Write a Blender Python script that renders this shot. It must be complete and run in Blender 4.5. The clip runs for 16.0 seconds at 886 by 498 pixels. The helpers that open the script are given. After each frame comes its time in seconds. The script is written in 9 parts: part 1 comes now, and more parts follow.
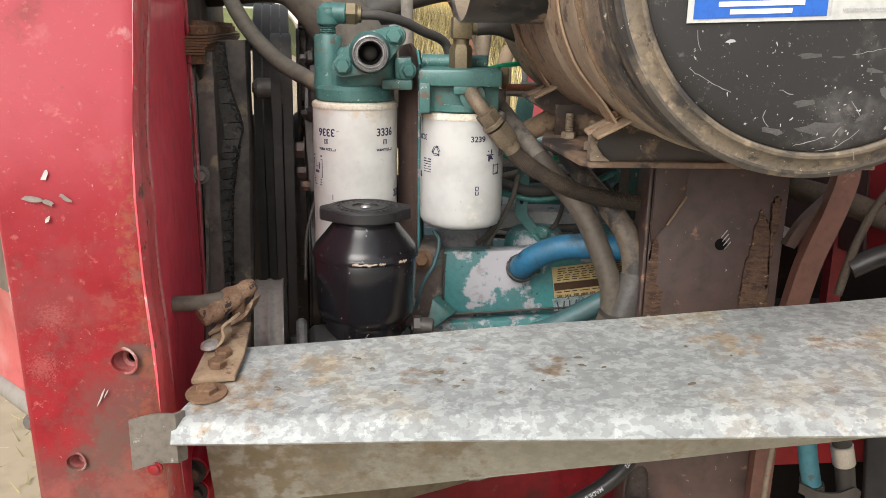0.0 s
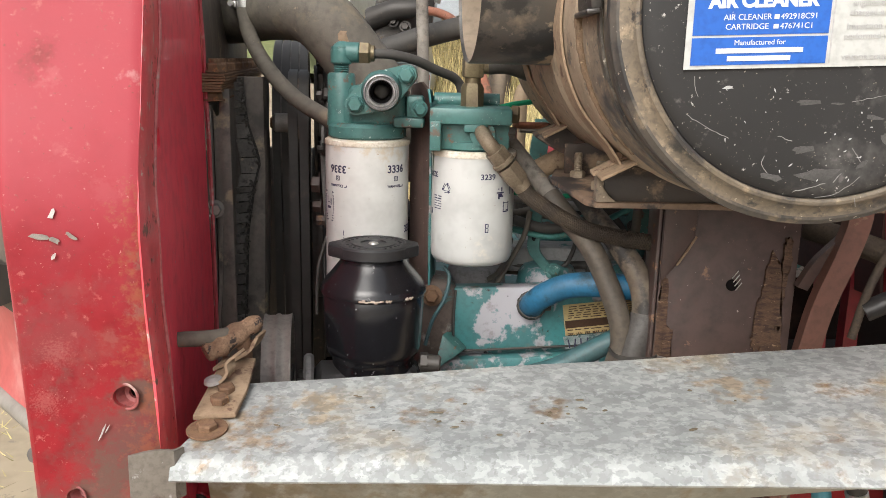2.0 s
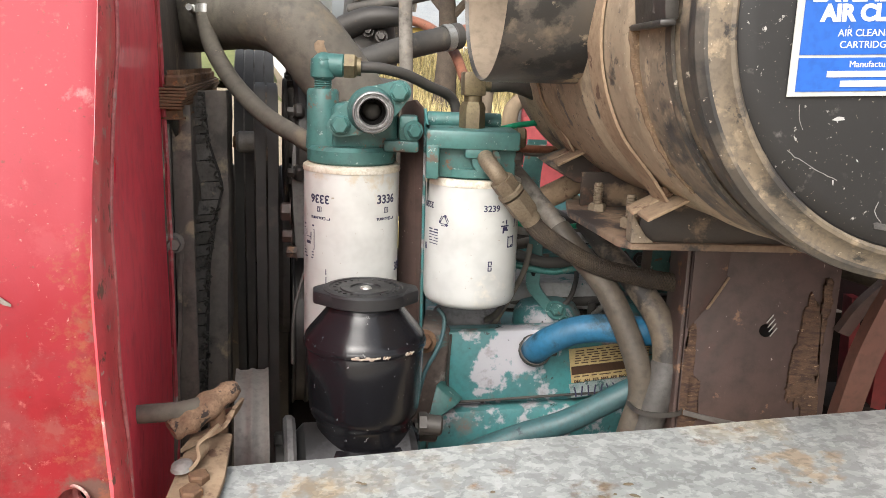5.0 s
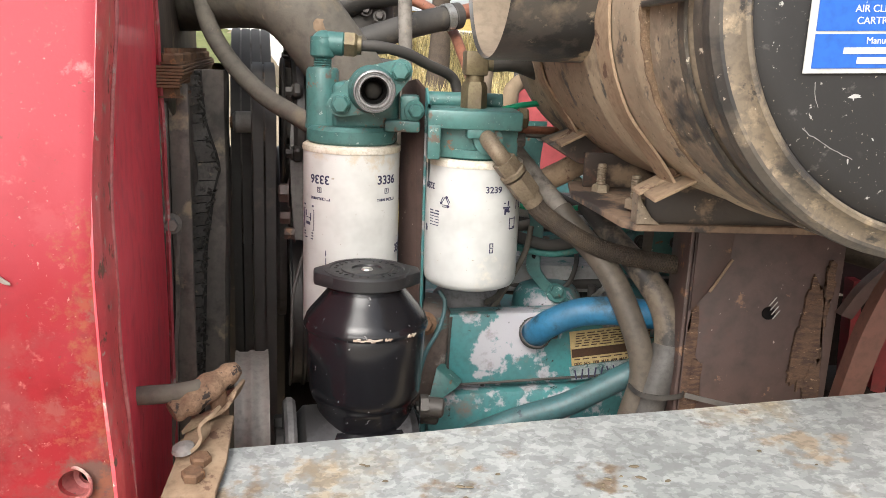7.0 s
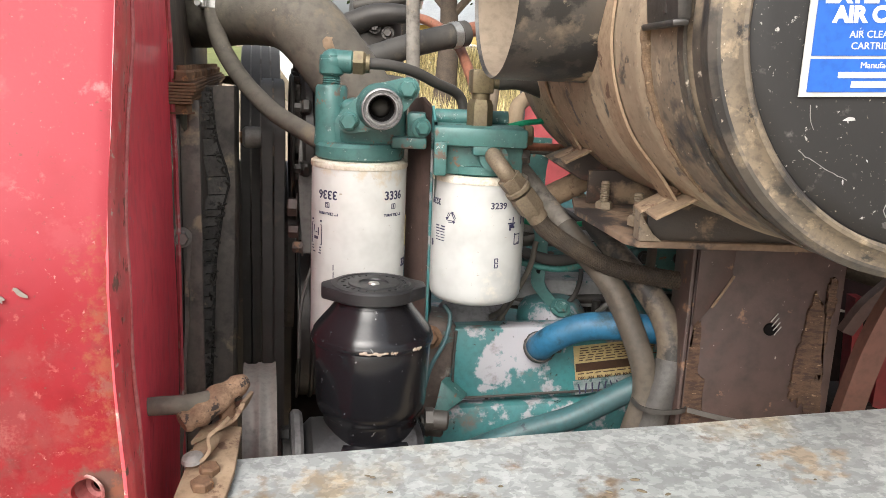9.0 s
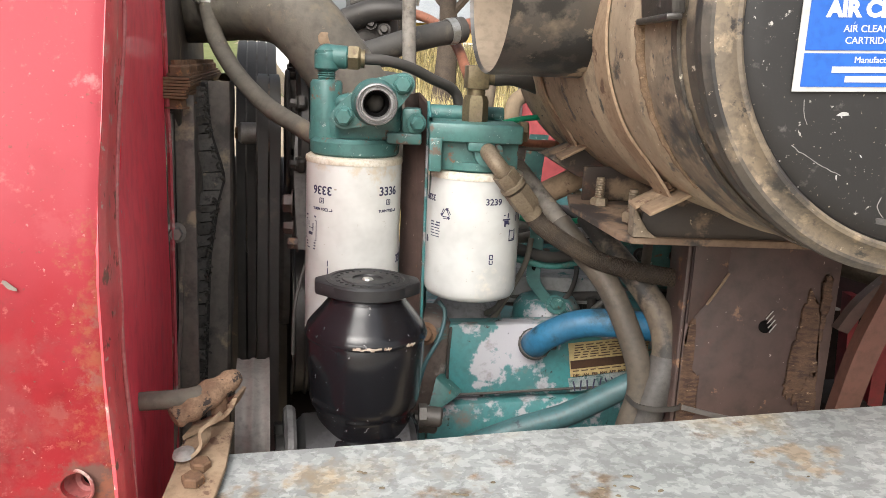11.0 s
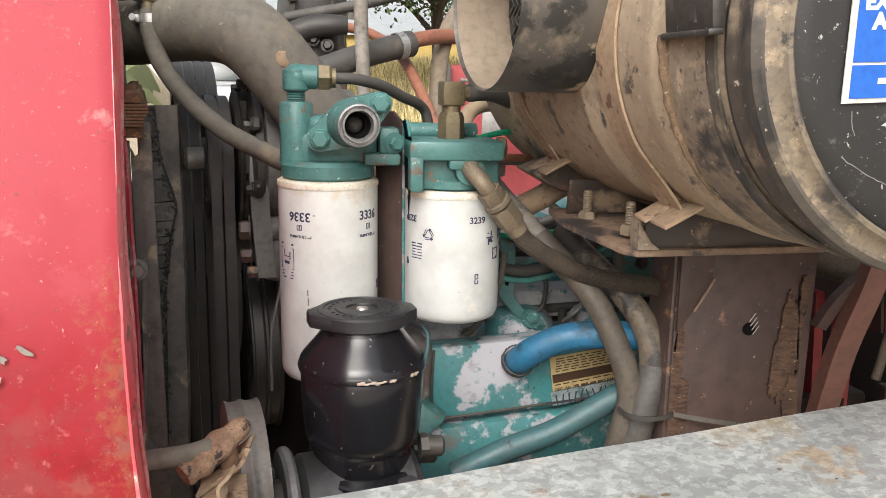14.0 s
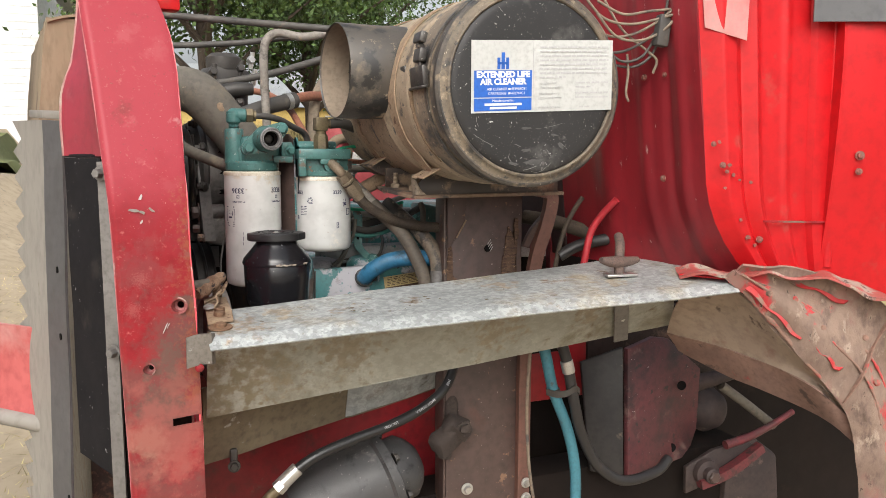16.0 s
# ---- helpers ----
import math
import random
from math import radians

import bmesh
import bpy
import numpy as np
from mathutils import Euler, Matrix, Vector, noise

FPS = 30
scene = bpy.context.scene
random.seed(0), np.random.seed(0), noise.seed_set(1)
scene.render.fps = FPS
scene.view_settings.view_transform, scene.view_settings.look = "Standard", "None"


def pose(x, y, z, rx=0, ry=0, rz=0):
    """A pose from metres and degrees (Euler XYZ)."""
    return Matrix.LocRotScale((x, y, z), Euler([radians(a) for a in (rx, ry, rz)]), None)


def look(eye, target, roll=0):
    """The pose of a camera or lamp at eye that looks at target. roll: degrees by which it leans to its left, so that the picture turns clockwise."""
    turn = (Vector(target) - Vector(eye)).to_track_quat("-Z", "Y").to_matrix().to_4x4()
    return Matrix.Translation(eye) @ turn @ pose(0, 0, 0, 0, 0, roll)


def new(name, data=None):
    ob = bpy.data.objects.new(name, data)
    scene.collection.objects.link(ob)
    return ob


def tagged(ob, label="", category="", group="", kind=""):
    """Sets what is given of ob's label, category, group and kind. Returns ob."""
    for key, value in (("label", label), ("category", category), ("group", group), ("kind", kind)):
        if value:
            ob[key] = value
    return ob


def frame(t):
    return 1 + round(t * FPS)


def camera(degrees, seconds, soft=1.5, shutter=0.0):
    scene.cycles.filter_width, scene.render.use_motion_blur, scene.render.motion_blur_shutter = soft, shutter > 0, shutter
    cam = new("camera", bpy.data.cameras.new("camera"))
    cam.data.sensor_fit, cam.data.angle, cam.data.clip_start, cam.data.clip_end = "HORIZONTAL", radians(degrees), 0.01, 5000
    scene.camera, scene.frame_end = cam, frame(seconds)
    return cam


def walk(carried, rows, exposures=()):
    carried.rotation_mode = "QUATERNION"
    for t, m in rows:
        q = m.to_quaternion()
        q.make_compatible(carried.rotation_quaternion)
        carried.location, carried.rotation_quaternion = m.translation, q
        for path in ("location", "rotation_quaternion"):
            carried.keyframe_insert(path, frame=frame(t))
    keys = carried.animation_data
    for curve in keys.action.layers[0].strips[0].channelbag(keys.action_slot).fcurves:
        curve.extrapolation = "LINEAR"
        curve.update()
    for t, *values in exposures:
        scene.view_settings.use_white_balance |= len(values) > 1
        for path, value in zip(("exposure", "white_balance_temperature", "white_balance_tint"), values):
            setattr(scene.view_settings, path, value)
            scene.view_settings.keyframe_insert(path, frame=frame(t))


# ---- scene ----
cam = camera(56.3, 16.0, soft=0.7)
METRES, EYE, TILT, LEAN, TURN = 1.15, 1.55, 0.0, 0.0, 0.0
ROWS = [
    (0.0, 0.0, 0.0, 0.0, 0.28, -14.79, -1.06),
    (0.5, 0.0032, 0.003, 0.0013, 0.61, -14.33, -0.83),
    (1.0, 0.005, 0.0032, 0.0052, 0.68, -13.75, -0.96),
    (1.5, 0.007, 0.0, 0.0083, 1.24, -13.26, -1.02),
    (2.0, 0.0193, 0.0003, 0.0089, 2.37, -12.85, -1.27),
    (2.5, 0.0415, -0.002, 0.0076, 3.9, -12.36, -1.6),
    (3.0, 0.056, -0.01, 0.0086, 6.07, -11.78, -2.05),
    (3.5, 0.0473, 0.0075, 0.0099, 6.29, -11.66, -1.77),
    (4.0, -0.0053, 0.0669, 0.0158, 0.98, -11.45, -1.93),
    (6.5, -0.0408, 0.1173, 0.0069, -2.17, -13.26, -1.99),
    (7.0, -0.0406, 0.1128, 0.0082, -1.98, -13.16, -2.22),
    (7.5, -0.0418, 0.1101, 0.0085, -1.87, -12.88, -2.46),
    (8.0, -0.0431, 0.1059, 0.0119, -1.73, -12.51, -2.46),
    (8.5, -0.0394, 0.1042, 0.0133, -1.65, -12.34, -2.37),
    (9.0, -0.0402, 0.1024, 0.0124, -1.46, -12.29, -2.44),
    (11.5, -0.034, 0.104, 0.01, -1.48, -12.49, -2.73),
    (12.0, -0.0317, 0.0907, 0.0086, -1.18, -12.9, -2.85),
    (12.5, -0.0503, 0.079, 0.0041, -0.91, -13.25, -2.72),
    (13.0, -0.0691, 0.0987, 0.0078, -3.16, -13.04, -2.12),
    (13.5, -0.0933, 0.1243, 0.0115, -6.53, -12.22, -1.43),
    (14.0, -0.1109, 0.1333, 0.0145, -9.14, -11.57, -0.99),
    (14.5, -0.1235, 0.1268, 0.0089, -11.97, -12.02, -0.89),
    (15.0, -0.1308, 0.0174, 0.0022, -13.92, -10.0, -1.65),
    (15.5, -0.1418, -0.2702, -0.0227, -15.12, -7.54, -1.46),
    (16.0, -0.2058, -0.469, -0.0378, -17.71, -6.82, -0.19),
]
walk(cam, [(t, pose(0, 0, EYE, TILT, LEAN, TURN) @ pose(METRES * x, METRES * y, METRES * z, 90 + pitch, roll, yaw)) for t, x, y, z, yaw, pitch, roll in ROWS],
     [(0.0, 0.58), (3.0, 0.61), (3.5, 0.62), (4.0, 0.76), (7.0, 0.93), (9.0, 0.93), (11.0, 0.90), (12.5, 0.79), (13.5, 0.85), (14.5, 0.88), (15.0, 0.74), (15.5, 0.55), (16.0, 0.5)])

# ---- world and sun: overcast daylight ----
world = bpy.data.worlds.new("overcast_sky")
scene.world = world
world.use_nodes = True
wn, wl = world.node_tree.nodes, world.node_tree.links
wn.clear()
sky = wn.new("ShaderNodeTexSky")
sky.sky_type, sky.sun_disc = "NISHITA", False
sky.sun_elevation, sky.sun_rotation = radians(40), radians(200)
sky.air_density, sky.dust_density, sky.ozone_density = 1.0, 6.0, 1.0
grey = wn.new("ShaderNodeHueSaturation")
grey.inputs["Saturation"].default_value = 0.30
bg = wn.new("ShaderNodeBackground")
bg.inputs["Strength"].default_value = 0.15
wo = wn.new("ShaderNodeOutputWorld")
wl.new(sky.outputs["Color"], grey.inputs["Color"])
wl.new(grey.outputs["Color"], bg.inputs["Color"])
wl.new(bg.outputs["Background"], wo.inputs["Surface"])
sun = new("sun", bpy.data.lights.new("sun", "SUN"))
sun.data.energy, sun.data.angle, sun.data.color = 1.2, radians(45), (1.0, 0.96, 0.9)
sun.matrix_world = look((-1.2, -2.7, 4.4), (0.1, 0.8, 1.3))

# ---- materials ----


def mat(name, c1, c2=None, rough=0.5, metal=0.0, scale=30.0, patches=(), bump=0.15, fine=400.0, spec=0.5, coat=0.0, stretch=None, vary=0.0, pale_top=None):
    """Two colours in soft clouds, then sharp-edged patches (colour, amount, scale, roughness, metal)."""
    m = bpy.data.materials.new(name)
    m.use_nodes = True
    n, l = m.node_tree.nodes, m.node_tree.links
    b = n["Principled BSDF"]
    b.inputs["Specular IOR Level"].default_value = spec
    b.inputs["Coat Weight"].default_value = coat
    tc = n.new("ShaderNodeTexCoord")
    src = tc.outputs["Object"]
    if stretch:
        mp = n.new("ShaderNodeMapping")
        mp.inputs["Scale"].default_value = stretch
        l.new(src, mp.inputs["Vector"])
        src = mp.outputs["Vector"]

    def noise_at(s, detail=5.0, r=0.6):
        t = n.new("ShaderNodeTexNoise")
        t.inputs["Scale"].default_value, t.inputs["Detail"].default_value, t.inputs["Roughness"].default_value = s, detail, r
        l.new(src, t.inputs["Vector"])
        return t.outputs["Fac"]

    def ramp(fac, lo, hi):
        r = n.new("ShaderNodeMapRange")
        r.inputs["From Min"].default_value, r.inputs["From Max"].default_value = lo, hi
        l.new(fac, r.inputs["Value"])
        return r.outputs["Result"]

    def mixc(fac, a, c):
        x = n.new("ShaderNodeMix")
        x.data_type = "RGBA"
        l.new(fac, x.inputs["Factor"])
        for sock, v in ((x.inputs["A"], a), (x.inputs["B"], c)):
            if hasattr(v, "links"):
                l.new(v, sock)
            else:
                sock.default_value = (*v, 1)
        return x.outputs["Result"]

    def mixv(fac, a, c):
        x = n.new("ShaderNodeMix")
        l.new(fac, x.inputs["Factor"])
        for sock, v in ((x.inputs["A"], a), (x.inputs["B"], c)):
            if hasattr(v, "links"):
                l.new(v, sock)
            else:
                sock.default_value = v
        return x.outputs["Result"]

    c2 = c2 or tuple(v * 0.72 for v in c1)
    col = mixc(ramp(noise_at(scale), 0.32, 0.68), c1, c2)
    col = mixc(ramp(noise_at(scale * 9.0, 3.0), 0.45, 0.8), col, tuple(v * 0.8 for v in c2))
    if pale_top:
        # paler towards the top in uneven clouds: painted sky sheen with oxidised paint
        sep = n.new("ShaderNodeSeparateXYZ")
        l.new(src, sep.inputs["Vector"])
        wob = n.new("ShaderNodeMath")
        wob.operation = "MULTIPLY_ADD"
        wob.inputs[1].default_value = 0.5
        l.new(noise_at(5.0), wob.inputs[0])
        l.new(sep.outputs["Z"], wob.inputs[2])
        lo, hi = pale_top[1] + 0.25, pale_top[2] + 0.25
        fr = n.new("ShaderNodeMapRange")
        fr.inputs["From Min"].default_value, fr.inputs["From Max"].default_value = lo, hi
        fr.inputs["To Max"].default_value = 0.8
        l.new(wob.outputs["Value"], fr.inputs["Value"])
        col = mixc(fr.outputs["Result"], col, pale_top[0])
    ro = mixv(noise_at(scale * 3.0), max(rough - 0.12, 0.05), min(rough + 0.12, 1.0))
    me = None
    for pc, amount, ps, pr, pm, *soft in patches:
        hi = 0.70 - amount * 0.42
        f = ramp(noise_at(ps, 6.0, 0.65), hi, hi + (soft[0] if soft else 0.035))
        col = mixc(f, col, pc)
        ro = mixv(f, ro, pr)
        me = mixv(f, metal if me is None else me, pm)
    if vary:
        oi = n.new("ShaderNodeObjectInfo")
        hs = n.new("ShaderNodeHueSaturation")
        l.new(ramp(oi.outputs["Random"], 0.0, 1.0), hs.inputs["Value"])
        vr = n.new("ShaderNodeMapRange")
        vr.inputs["To Min"].default_value, vr.inputs["To Max"].default_value = 1 - vary, 1 + vary
        l.new(oi.outputs["Random"], vr.inputs["Value"])
        l.new(vr.outputs["Result"], hs.inputs["Value"])
        l.new(col, hs.inputs["Color"])
        col = hs.outputs["Color"]
    l.new(col, b.inputs["Base Color"])
    l.new(ro, b.inputs["Roughness"])
    if me is None:
        b.inputs["Metallic"].default_value = metal
    else:
        l.new(me, b.inputs["Metallic"])
    if bump:
        bp = n.new("ShaderNodeBump")
        bp.inputs["Strength"].default_value, bp.inputs["Distance"].default_value = bump, 0.002
        l.new(mixv(ramp(noise_at(fine, 4.0), 0, 1), noise_at(scale * 2.0), noise_at(fine, 4.0)), bp.inputs["Height"])
        l.new(bp.outputs["Normal"], b.inputs["Normal"])
    return m


def by_island(m, lo, hi):
    """Each blade or leaf a little lighter or darker than the next."""
    n, l = m.node_tree.nodes, m.node_tree.links
    b = n["Principled BSDF"]
    geo, mr, hs = n.new("ShaderNodeNewGeometry"), n.new("ShaderNodeMapRange"), n.new("ShaderNodeHueSaturation")
    mr.inputs["To Min"].default_value, mr.inputs["To Max"].default_value = lo, hi
    l.new(geo.outputs["Random Per Island"], mr.inputs["Value"])
    l.new(mr.outputs["Result"], hs.inputs["Value"])
    l.new(b.inputs["Base Color"].links[0].from_socket, hs.inputs["Color"])
    l.new(hs.outputs["Color"], b.inputs["Base Color"])
    return m


def galvanised(name, lo, hi, dirt, dirt_amount, rust, rough=0.42, metal=0.55, stains=(), flakes=75, spangle=0.75):
    """Zinc with its crystal spangle, dirt in clouds and some rust blooms."""
    m = mat(name, lo, hi, rough, metal, 16.0, ((dirt, dirt_amount, 9.0, 0.8, 0.0, 0.16), (rust, 0.20, 14.0, 0.9, 0.0, 0.10)), 0.06, 300)
    n, l = m.node_tree.nodes, m.node_tree.links
    b = n["Principled BSDF"]
    tc = n.new("ShaderNodeTexCoord")
    warp = n.new("ShaderNodeTexNoise")
    warp.inputs["Scale"].default_value = 110
    add = n.new("ShaderNodeMix")
    add.data_type = "RGBA"
    add.inputs["Factor"].default_value = 0.03
    l.new(tc.outputs["Object"], warp.inputs["Vector"])
    l.new(tc.outputs["Object"], add.inputs["A"])
    l.new(warp.outputs["Color"], add.inputs["B"])
    v = n.new("ShaderNodeTexVoronoi")
    v.inputs["Scale"].default_value = 120
    l.new(add.outputs["Result"], v.inputs["Vector"])
    bw = n.new("ShaderNodeRGBToBW")
    l.new(v.outputs["Color"], bw.inputs["Color"])
    mr = n.new("ShaderNodeMapRange")
    mr.inputs["From Min"].default_value, mr.inputs["From Max"].default_value = 0.2, 0.8
    mr.inputs["To Min"].default_value, mr.inputs["To Max"].default_value = 1 - 0.14 * spangle, 1 + 0.14 * spangle
    l.new(bw.outputs["Val"], mr.inputs["Value"])
    flake = n.new("ShaderNodeTexNoise")
    flake.inputs["Scale"].default_value, flake.inputs["Detail"].default_value = flakes, 3.5
    st = n.new("ShaderNodeMapping")
    st.inputs["Scale"].default_value = (0.75, 1.0, 1.0)
    l.new(tc.outputs["Object"], st.inputs["Vector"])
    l.new(st.outputs["Vector"], flake.inputs["Vector"])
    fr = n.new("ShaderNodeMapRange")
    fr.inputs["From Min"].default_value, fr.inputs["From Max"].default_value = 0.485, 0.53
    fr.inputs["To Min"].default_value, fr.inputs["To Max"].default_value = 1 - 0.13 * spangle, 1 + 0.13 * spangle
    l.new(flake.outputs["Fac"], fr.inputs["Value"])
    mm = n.new("ShaderNodeMath")
    mm.operation = "MULTIPLY"
    l.new(mr.outputs["Result"], mm.inputs[0])
    l.new(fr.outputs["Result"], mm.inputs[1])
    old = b.inputs["Base Color"].links[0].from_socket
    for c, r, sc in stains:
        # a stain with a ragged edge round one spot
        dist = n.new("ShaderNodeVectorMath")
        dist.operation = "DISTANCE"
        dist.inputs[1].default_value = c
        l.new(tc.outputs["Object"], dist.inputs[0])
        rag = n.new("ShaderNodeTexNoise")
        rag.inputs["Scale"].default_value, rag.inputs["Detail"].default_value = 70, 6
        l.new(tc.outputs["Object"], rag.inputs["Vector"])
        sm = n.new("ShaderNodeMath")
        sm.operation = "MULTIPLY_ADD"
        sm.inputs[1].default_value = -2.6 * r
        l.new(rag.outputs["Fac"], sm.inputs[0])
        l.new(dist.outputs["Value"], sm.inputs[2])
        sr = n.new("ShaderNodeMapRange")
        sr.inputs["From Min"].default_value, sr.inputs["From Max"].default_value = -0.75 * r, -1.15 * r
        sr.inputs["To Max"].default_value = 0.85
        l.new(sm.outputs["Value"], sr.inputs["Value"])
        sx = n.new("ShaderNodeMix")
        sx.data_type = "RGBA"
        sx.inputs["B"].default_value = (*sc, 1)
        l.new(sr.outputs["Result"], sx.inputs["Factor"])
        l.new(old, sx.inputs["A"])
        old = sx.outputs["Result"]
    mul = n.new("ShaderNodeMix")
    mul.data_type, mul.blend_type = "RGBA", "MULTIPLY"
    mul.inputs["Factor"].default_value = 1.0
    l.new(old, mul.inputs["A"])
    l.new(mm.outputs["Value"], mul.inputs["B"])
    l.new(mul.outputs["Result"], b.inputs["Base Color"])
    return m


GALV = galvanised("galvanised_steel", (0.29, 0.309, 0.302), (0.395, 0.415, 0.41), (0.30, 0.26, 0.19), 0.36, (0.22, 0.14, 0.075), 0.45, 0.25, (((-0.37, -0.03, 0.02), 0.075, (0.27, 0.20, 0.13)), ((-0.215, -0.022, 0.022), 0.030, (0.20, 0.14, 0.085)), ((-0.105, -0.01, 0.027), 0.030, (0.20, 0.14, 0.085)), ((-0.30, 0.0, 0.02), 0.05, (0.33, 0.27, 0.19)), ((0.05, 0.03, 0.04), 0.05, (0.33, 0.26, 0.18)), ((0.22, -0.03, 0.04), 0.05, (0.36, 0.30, 0.21))), flakes=120, spangle=1.0)
GALV_DIRTY = galvanised("dirty_galvanised_steel", (0.25, 0.245, 0.205), (0.32, 0.315, 0.27), (0.18, 0.16, 0.115), 0.42, (0.15, 0.115, 0.075), 0.6, 0.15, spangle=0.35, stains=((((-0.34, 0.0, 0.08), 0.12, (0.20, 0.165, 0.11)), ((-0.20, 0.0, 0.10), 0.10, (0.21, 0.175, 0.12)), ((0.05, 0.0, 0.10), 0.09, (0.23, 0.19, 0.13)), ((0.22, 0.0, 0.12), 0.07, (0.21, 0.17, 0.115)), ((-0.40, 0.0, 0.03), 0.13, (0.17, 0.14, 0.09)))))
MUDDY = mat("mud_covered_sheet", (0.19, 0.155, 0.10), (0.125, 0.098, 0.066), 0.85, 0, 8, (((0.34, 0.33, 0.30), 0.22, 22, 0.7, 0.2, 0.06), ((0.07, 0.05, 0.035), 0.24, 14, 0.85, 0, 0.1)), 0.3)
LINER = mat("mud_coated_liner", (0.35, 0.275, 0.21), (0.26, 0.195, 0.15), 0.85, 0, 6, (((0.19, 0.075, 0.065), 0.30, 9, 0.8, 0, 0.16), ((0.12, 0.085, 0.065), 0.18, 22, 0.85, 0, 0.06)), 0.25)
RED_DARK = mat("deep_red_paint", (0.50, 0.012, 0.030), (0.42, 0.010, 0.024), 0.36, 0, 7, (((0.15, 0.06, 0.05), 0.12, 30, 0.7, 0),), 0.06, coat=0.2)
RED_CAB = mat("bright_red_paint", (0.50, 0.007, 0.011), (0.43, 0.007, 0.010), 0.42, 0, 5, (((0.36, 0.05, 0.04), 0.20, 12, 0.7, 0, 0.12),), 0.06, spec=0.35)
RED_FIREWALL = mat("dull_red_paint", (0.34, 0.012, 0.018), (0.24, 0.010, 0.014), 0.45, 0, 5, (((0.16, 0.09, 0.07), 0.16, 12, 0.75, 0),), 0.1)
TEAL = mat("teal_engine_paint", (0.060, 0.180, 0.168), (0.050, 0.130, 0.122), 0.42, 0, 16, (((0.11, 0.085, 0.065), 0.22, 28, 0.75, 0), ((0.19, 0.10, 0.06), 0.15, 45, 0.85, 0), ((0.32, 0.40, 0.38), 0.16, 150, 0.6, 0)), 0.16)
TEAL_WORN = mat("worn_teal_paint_over_grey_primer", (0.050, 0.215, 0.22), (0.06, 0.165, 0.168), 0.45, 0, 14, (((0.36, 0.355, 0.38), 0.41, 13, 0.55, 0), ((0.16, 0.135, 0.12), 0.40, 19, 0.8, 0, 0.12), ((0.04, 0.036, 0.034), 0.16, 60, 0.8, 0, 0.05)), 0.12)
TEAL_HOSE = mat("teal_painted_hose", (0.036, 0.115, 0.125), (0.050, 0.090, 0.095), 0.5, 0, 20, (((0.03, 0.05, 0.06), 0.18, 40, 0.7, 0),), 0.15)
BLUE_HOSE = mat("blue_hose_rubber", (0.022, 0.145, 0.275), (0.02, 0.10, 0.18), 0.5, 0, 18, (((0.02, 0.05, 0.07), 0.30, 26, 0.7, 0, 0.1), ((0.20, 0.19, 0.16), 0.16, 45, 0.85, 0, 0.08)), 0.2)
LIGHTBLUE = mat("light_blue_hose_rubber", (0.05, 0.20, 0.25), (0.045, 0.15, 0.19), 0.5, 0, 20, (((0.06, 0.08, 0.08), 0.12, 40, 0.7, 0),), 0.1)
WHITE = mat("white_filter_paint", (0.53, 0.545, 0.53), (0.49, 0.50, 0.488), 0.34, 0, 3, (((0.68, 0.63, 0.53), 0.22, 12, 0.6, 0, 0.12), ((0.35, 0.32, 0.27), 0.08, 130, 0.6, 0)), 0.02)
STAINED = mat("stained_white_rim", (0.74, 0.72, 0.66), (0.55, 0.48, 0.36), 0.5, 0, 30, (), 0.05)
BLACK = mat("black_gloss_paint", (0.008, 0.008, 0.010), (0.011, 0.011, 0.013), 0.22, 0, 20, (((0.20, 0.19, 0.19), 0.10, 150, 0.5, 0.1),), 0.06, spec=0.5)
CAPBLACK = mat("black_moulded_plastic", (0.015, 0.015, 0.017), (0.022, 0.022, 0.023), 0.45, 0, 40, (((0.12, 0.115, 0.11), 0.05, 120, 0.7, 0),), 0.15)
RUBBER = mat("dusty_black_rubber", (0.034, 0.033, 0.032), (0.075, 0.068, 0.060), 0.65, 0, 14, (((0.12, 0.105, 0.085), 0.22, 25, 0.8, 0, 0.1),), 0.2)
RUBBER_DUSTY = mat("grey_brown_dusty_rubber", (0.165, 0.146, 0.116), (0.10, 0.090, 0.075), 0.75, 0, 9, (((0.24, 0.19, 0.128), 0.32, 11, 0.9, 0, 0.16), ((0.048, 0.044, 0.040), 0.30, 15, 0.55, 0, 0.14), ((0.30, 0.245, 0.17), 0.14, 60, 0.9, 0, 0.06)), 0.25)
RUBBER_TAN = mat("tan_dusted_rubber", (0.27, 0.21, 0.145), (0.16, 0.13, 0.10), 0.8, 0, 10, (((0.08, 0.073, 0.066), 0.34, 15, 0.8, 0, 0.08),), 0.2)
SHINYRUBBER = mat("clean_black_hose_rubber", (0.012, 0.012, 0.013), (0.016, 0.016, 0.016), 0.38, 0, 30, (), 0.05)
BELT = mat("worn_belt_rubber", (0.034, 0.033, 0.032), (0.056, 0.053, 0.050), 0.55, 0, 18, (((0.09, 0.08, 0.07), 0.18, 24, 0.8, 0, 0.12),), 0.15, spec=0.4)
DARKSTEEL = mat("oily_dark_steel", (0.040, 0.038, 0.036), (0.07, 0.062, 0.055), 0.5, 0.3, 18, (((0.14, 0.105, 0.075), 0.27, 24, 0.85, 0, 0.06),), 0.2)
GREYSTEEL = mat("grey_steel", (0.22, 0.21, 0.20), (0.16, 0.15, 0.14), 0.5, 0.5, 14, (((0.12, 0.09, 0.07), 0.12, 30, 0.85, 0),), 0.1)
PULLEY = mat("dull_pulley_steel", (0.24, 0.222, 0.20), (0.175, 0.163, 0.148), 0.55, 0.35, 20, (((0.10, 0.07, 0.05), 0.10, 50, 0.85, 0),), 0.08)
